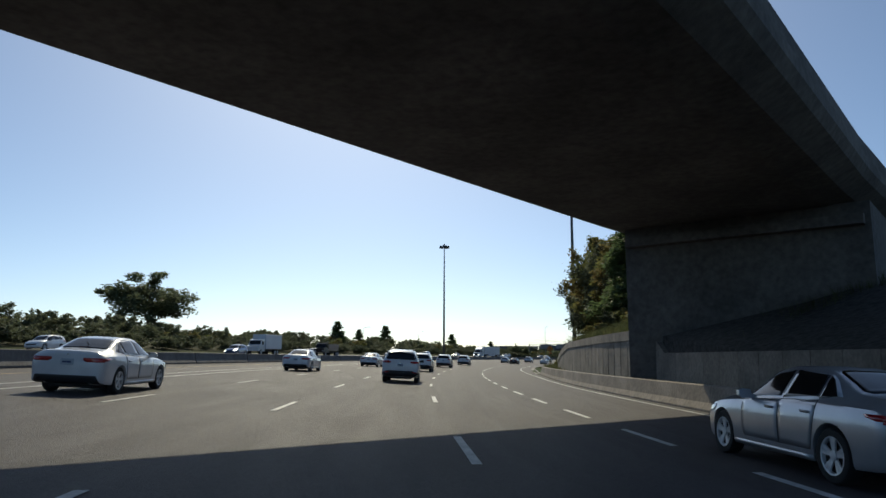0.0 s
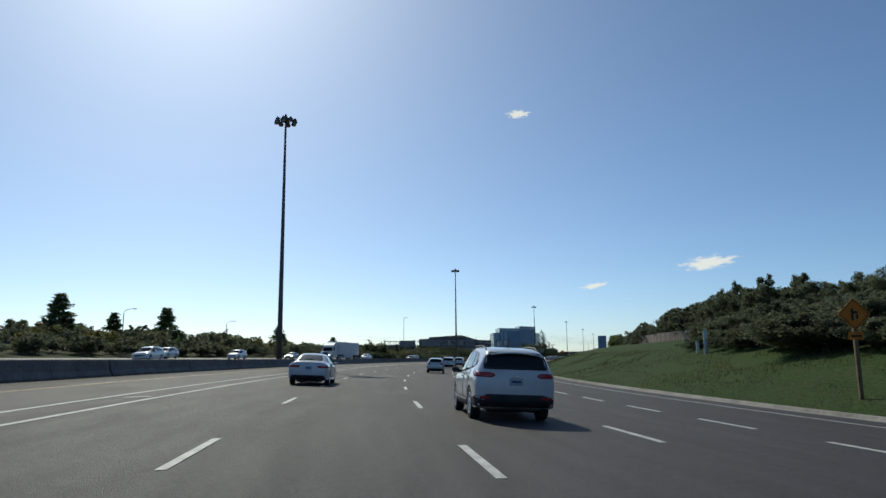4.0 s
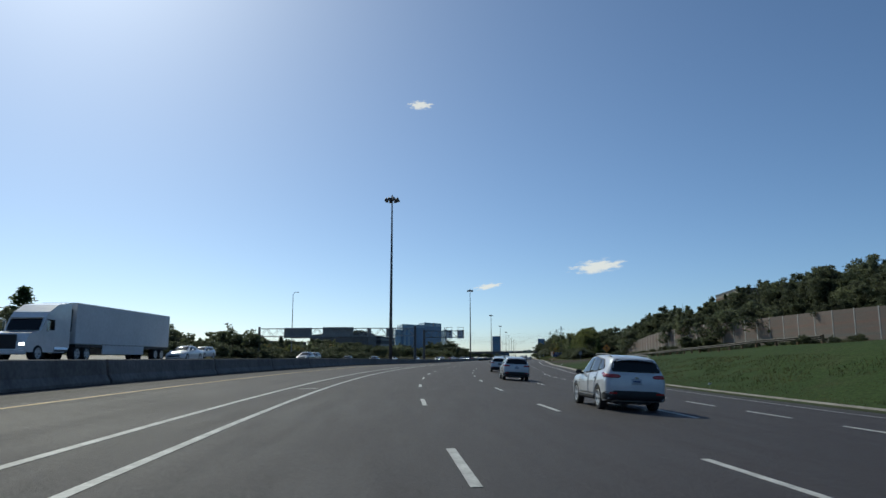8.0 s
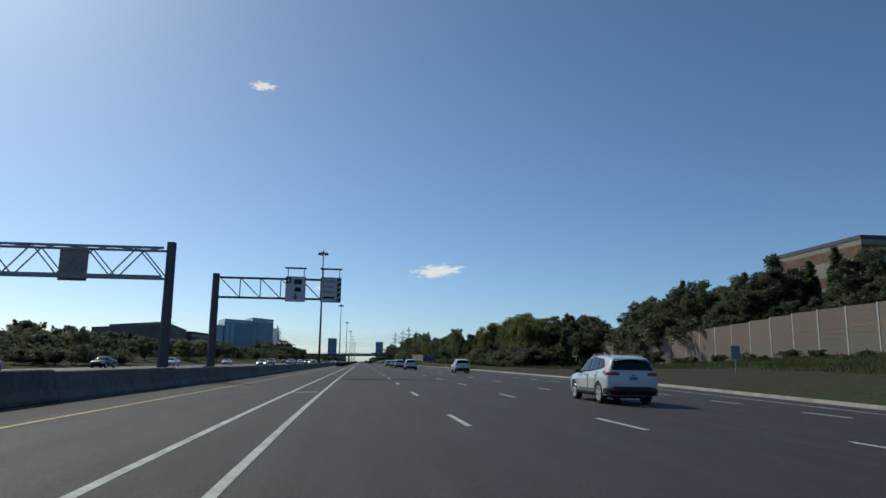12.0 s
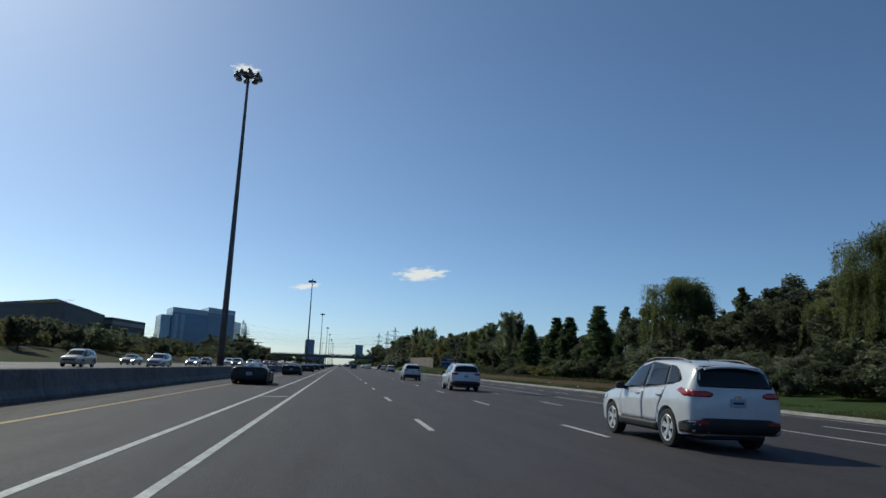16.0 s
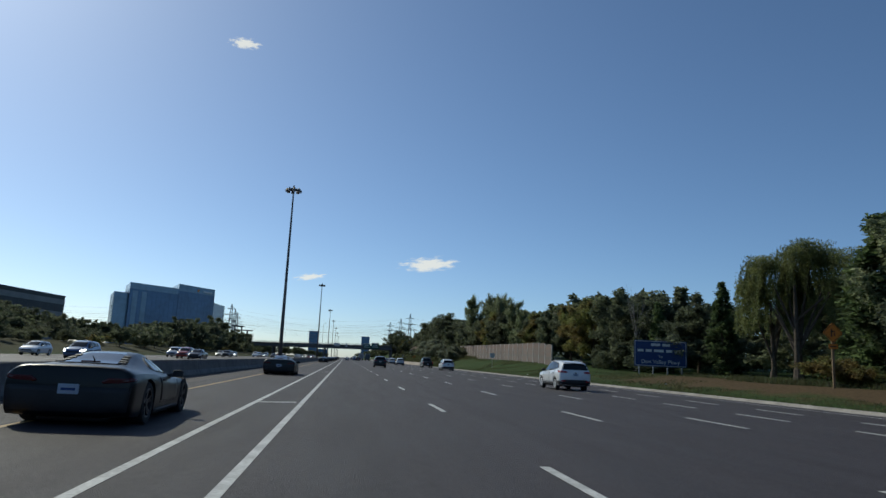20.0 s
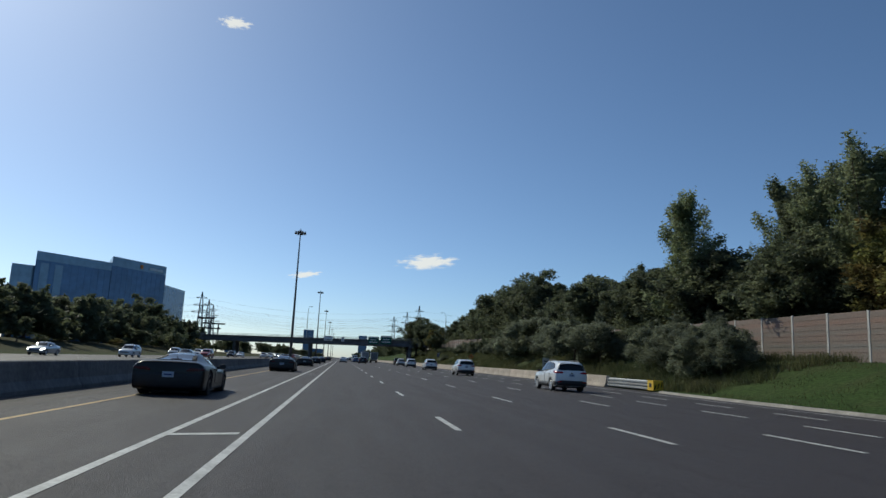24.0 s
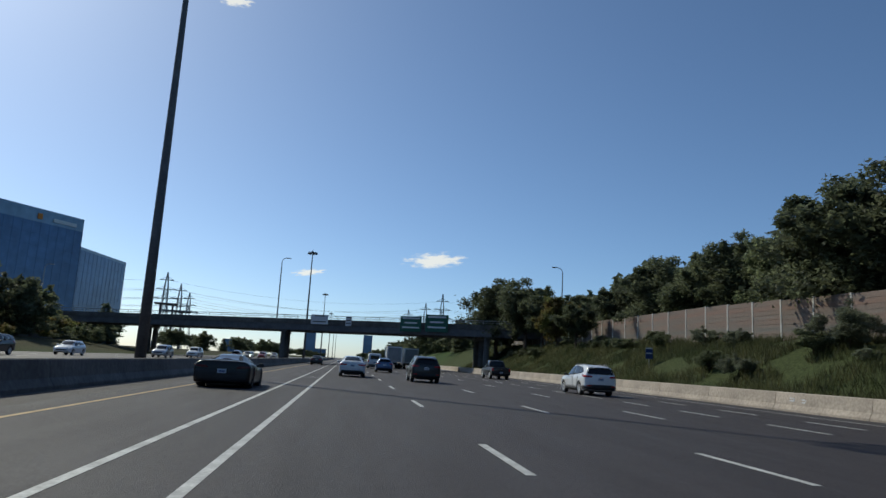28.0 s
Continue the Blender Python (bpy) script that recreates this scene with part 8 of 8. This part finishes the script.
# blue information board on four posts
a, b = Vector((30.0, 621.5)), Vector((35.2, 620.6))
w = (b - a).length
c = (a + b) / 2
board = thing("information_board", "wide blue information board on four grey posts", "sign", pose(c.x, c.y, 0.42, 0, 0, math.degrees(math.atan2(b.y - a.y, b.x - a.x))))
for k in range(4):
    part("post", Shape().box(-w / 2 + 0.5 + k * (w - 1.0) / 3, 0.09, -0.6, 0.12, 0.14, 4.3, 0.01), STEEL, board)
face = part("plate", Shape().box(0, 0, 1.35, w, 0.03, 2.6, 0.012), SIGN_BLUE, board)
part("border", Shape().box(0, -0.017, 1.41, w - 0.16, 0.004, 0.05).box(0, -0.017, 3.84, w - 0.16, 0.004, 0.05).box(-w / 2 + 0.1, -0.017, 1.46, 0.05, 0.004, 2.38).box(w / 2 - 0.1, -0.017, 1.46, 0.05, 0.004, 2.38), SIGN_WHITE, face)
text_part("lettering", "Via", 0.36, face, Matrix.Translation((0, -0.02, 2.36)) @ Matrix.Rotation(radians(90), 4, "X"), SIGN_WHITE)
text_part("lettering", "Don Valley Pkwy", 0.56, face, Matrix.Translation((0, -0.02, 1.82)) @ Matrix.Rotation(radians(90), 4, "X"), SIGN_WHITE)
for z, ww in ((3.4, 1.9), (2.8, w - 0.7)):
    x = -ww / 2
    seed = random.Random(int(z * 10))
    while x < ww / 2 - 0.2:
        bw = min(seed.uniform(0.5, 1.3), ww / 2 - x)
        part("lettering_bar", Shape().box(x + bw / 2, -0.018, z, bw, 0.005, 0.26), SIGN_WHITE, face)
        x += bw + 0.22

# white marker posts on the bank
for s, o, h, wd in ((141.5, 30.0, 1.7, 0.3), (143.2, 30.0, 0.9, 0.26)):
    t = thing("marker_post", "white utility marker post in front of the shrubs", "post", on_ground(s, o))
    part("stake", Shape().box(0, 0, -0.2, wd, 0.12, h + 0.2, 0.03), SIGN_WHITE, t)
    part("cap", Shape().box(0, 0, h, wd * 0.8, 0.1, 0.08, 0.02), SIGN_WHITE, t)
t = thing("marker_post", "thin dark leaning stake on the grass bank", "post", on_ground(294, 28.6) @ Matrix.Rotation(radians(7), 4, "Y"))
part("stake", Shape().box(0, 0, -0.2, 0.09, 0.09, 1.5, 0.01), STEEL_DARK, t)

# crash cushion at the head of the outer barrier
t = thing("crash_cushion", "steel crash cushion with a yellow and black nose", "barrier", road_pose(724.6, 21.75))
part("core", Shape().box(0, 0, 0.1, 0.42, 7.2, 0.62, 0.05), STEEL, t)
for side in (1, -1):
    for z in (0.18, 0.40, 0.60):
        part("side_rail", Shape().loft([[(side * 0.24 + dx * side, y, z + dz) for dx, dz in ((0, -0.08), (0.07, -0.04), (0.07, 0.04), (0, 0.08))] for y in (-3.5, 3.6)]), SIGN_BACK if z == 0.4 else STEEL, t)
nose = part("nose", Shape().loft([[(x, y, z) for x, z in ((-0.33, 0.1), (0.33, 0.1), (0.33, 0.74), (-0.33, 0.74))] for y in (-4.3, -3.4)]), SIGN_YELLOW, t, "yellow nose plate")
for k in range(3):
    part("stripe", Shape().loft([[(x + e, -4.306, z) for x, z in ((-0.32 + 0.24 * k, 0.12 + 0.1 * k), (-0.24 + 0.24 * k, 0.12 + 0.1 * k), (-0.12 + 0.22 * k, 0.45 + 0.1 * k), (-0.20 + 0.22 * k, 0.45 + 0.1 * k))] for e in (0, 0.002)]), SIGN_BLACK, nose)
part("side_mark", Shape().box(-0.333, -3.85, 0.3, 0.006, 0.34, 0.26), SIGN_BLACK, nose)

# faded paint scrawl on the outer barrier, as plain bars
for s, z, w in ((828.4, 0.42, 0.34), (829.2, 0.46, 0.4)):
    t = thing("paint_scrawl", "small faded white paint scrawl on the barrier", "marking", road_pose(s, 21.405, z) @ Matrix.Rotation(radians(8.5), 4, "Y"))
    part("stroke", Shape().box(0, 0, 0, 0.02, w * 0.7, 0.05).box(0, 0.03, 0.12, 0.02, w * 0.6, 0.045).box(0, -w * 0.35, 0.03, 0.02, 0.05, 0.11), SIGN_WHITE, t)

# loose bits beside the kerb
g = random.Random(9)
for k in range(16):
    s, o = g.choice((g.uniform(560, 640), g.uniform(240, 330), g.uniform(400, 520))), 0
    o = EDGE(s) + g.uniform(0.4, 5.5)
    r = g.uniform(0.07, 0.2)
    t = thing("litter", "crumpled pale litter lying in the grass", "litter", on_ground(s, o, g.uniform(0, 360)))
    q = g.random
    part("scrap", Shape().loft([[(r * (0.6 + 0.7 * q()) * math.cos(a * 1.2566 + z), r * (0.6 + 0.7 * q()) * math.sin(a * 1.2566 + z), z * r * 0.8) for a in range(5)] for z in (0.0, 0.5, 1.0)]), SIGN_WHITE, t)


# ---- clouds far off ----
def cloud_material():
    m = bpy.data.materials.new("cloud")
    m.use_nodes = True
    n, l = m.node_tree.nodes, m.node_tree.links
    n.remove(n["Principled BSDF"])
    tc = n.new("ShaderNodeTexCoord")
    no = n.new("ShaderNodeTexNoise")
    no.inputs["Scale"].default_value, no.inputs["Detail"].default_value, no.inputs["Roughness"].default_value = 3.2, 8.0, 0.6
    l.new(tc.outputs["Object"], no.inputs["Vector"])
    ln = n.new("ShaderNodeVectorMath")
    ln.operation = "LENGTH"
    l.new(tc.outputs["Object"], ln.inputs[0])
    sub = n.new("ShaderNodeMath")
    sub.operation = "SUBTRACT"
    l.new(no.outputs[0], sub.inputs[0])
    mul = n.new("ShaderNodeMath")
    mul.operation = "MULTIPLY"
    mul.inputs[1].default_value = 0.62
    l.new(ln.outputs["Value"], mul.inputs[0])
    l.new(mul.outputs[0], sub.inputs[1])
    mr = n.new("ShaderNodeMapRange")
    mr.interpolation_type = "SMOOTHSTEP"
    mr.inputs["From Min"].default_value, mr.inputs["From Max"].default_value, mr.inputs["To Max"].default_value = 0.02, 0.34, 0.85
    l.new(sub.outputs[0], mr.inputs["Value"])
    # the card's sunlit white is its own emission, no sun reaches it
    tr, em, mx = n.new("ShaderNodeBsdfTransparent"), n.new("ShaderNodeEmission"), n.new("ShaderNodeMixShader")
    em.inputs["Color"].default_value, em.inputs["Strength"].default_value = (0.98, 0.92, 0.88, 1), 0.86
    l.new(mr.outputs[0], mx.inputs[0])
    l.new(tr.outputs[0], mx.inputs[1])
    l.new(em.outputs[0], mx.inputs[2])
    l.new(mx.outputs[0], n["Material Output"].inputs["Surface"])
    return m


CLOUD = cloud_material()
for x, y, z, wd, ht, tilt in ((-347, 2483, 887, 60, 25, 6), (475, 4700, 590, 235, 66, -5), (-240, 4700, 468, 125, 28, -8)):
    sh = Shape()
    n = 8
    for i in range(n + 1):
        for j in range(n + 1):
            u, v = 2 * i / n - 1, 2 * j / n - 1
            sh.v.append((u, 0.15 * (u * u + v * v), v))
    for i in range(n):
        for j in range(n):
            k = i * (n + 1) + j
            sh.f.append((k, k + n + 1, k + n + 2, k + 1))
    ob = structure("backdrop_cloud", sh, CLOUD, "small white fair-weather cloud far off")
    ob.matrix_world = pose(x, y, z, 0, tilt, 0) @ Matrix.Diagonal((wd, 30, ht, 1))
    ob.visible_shadow = False
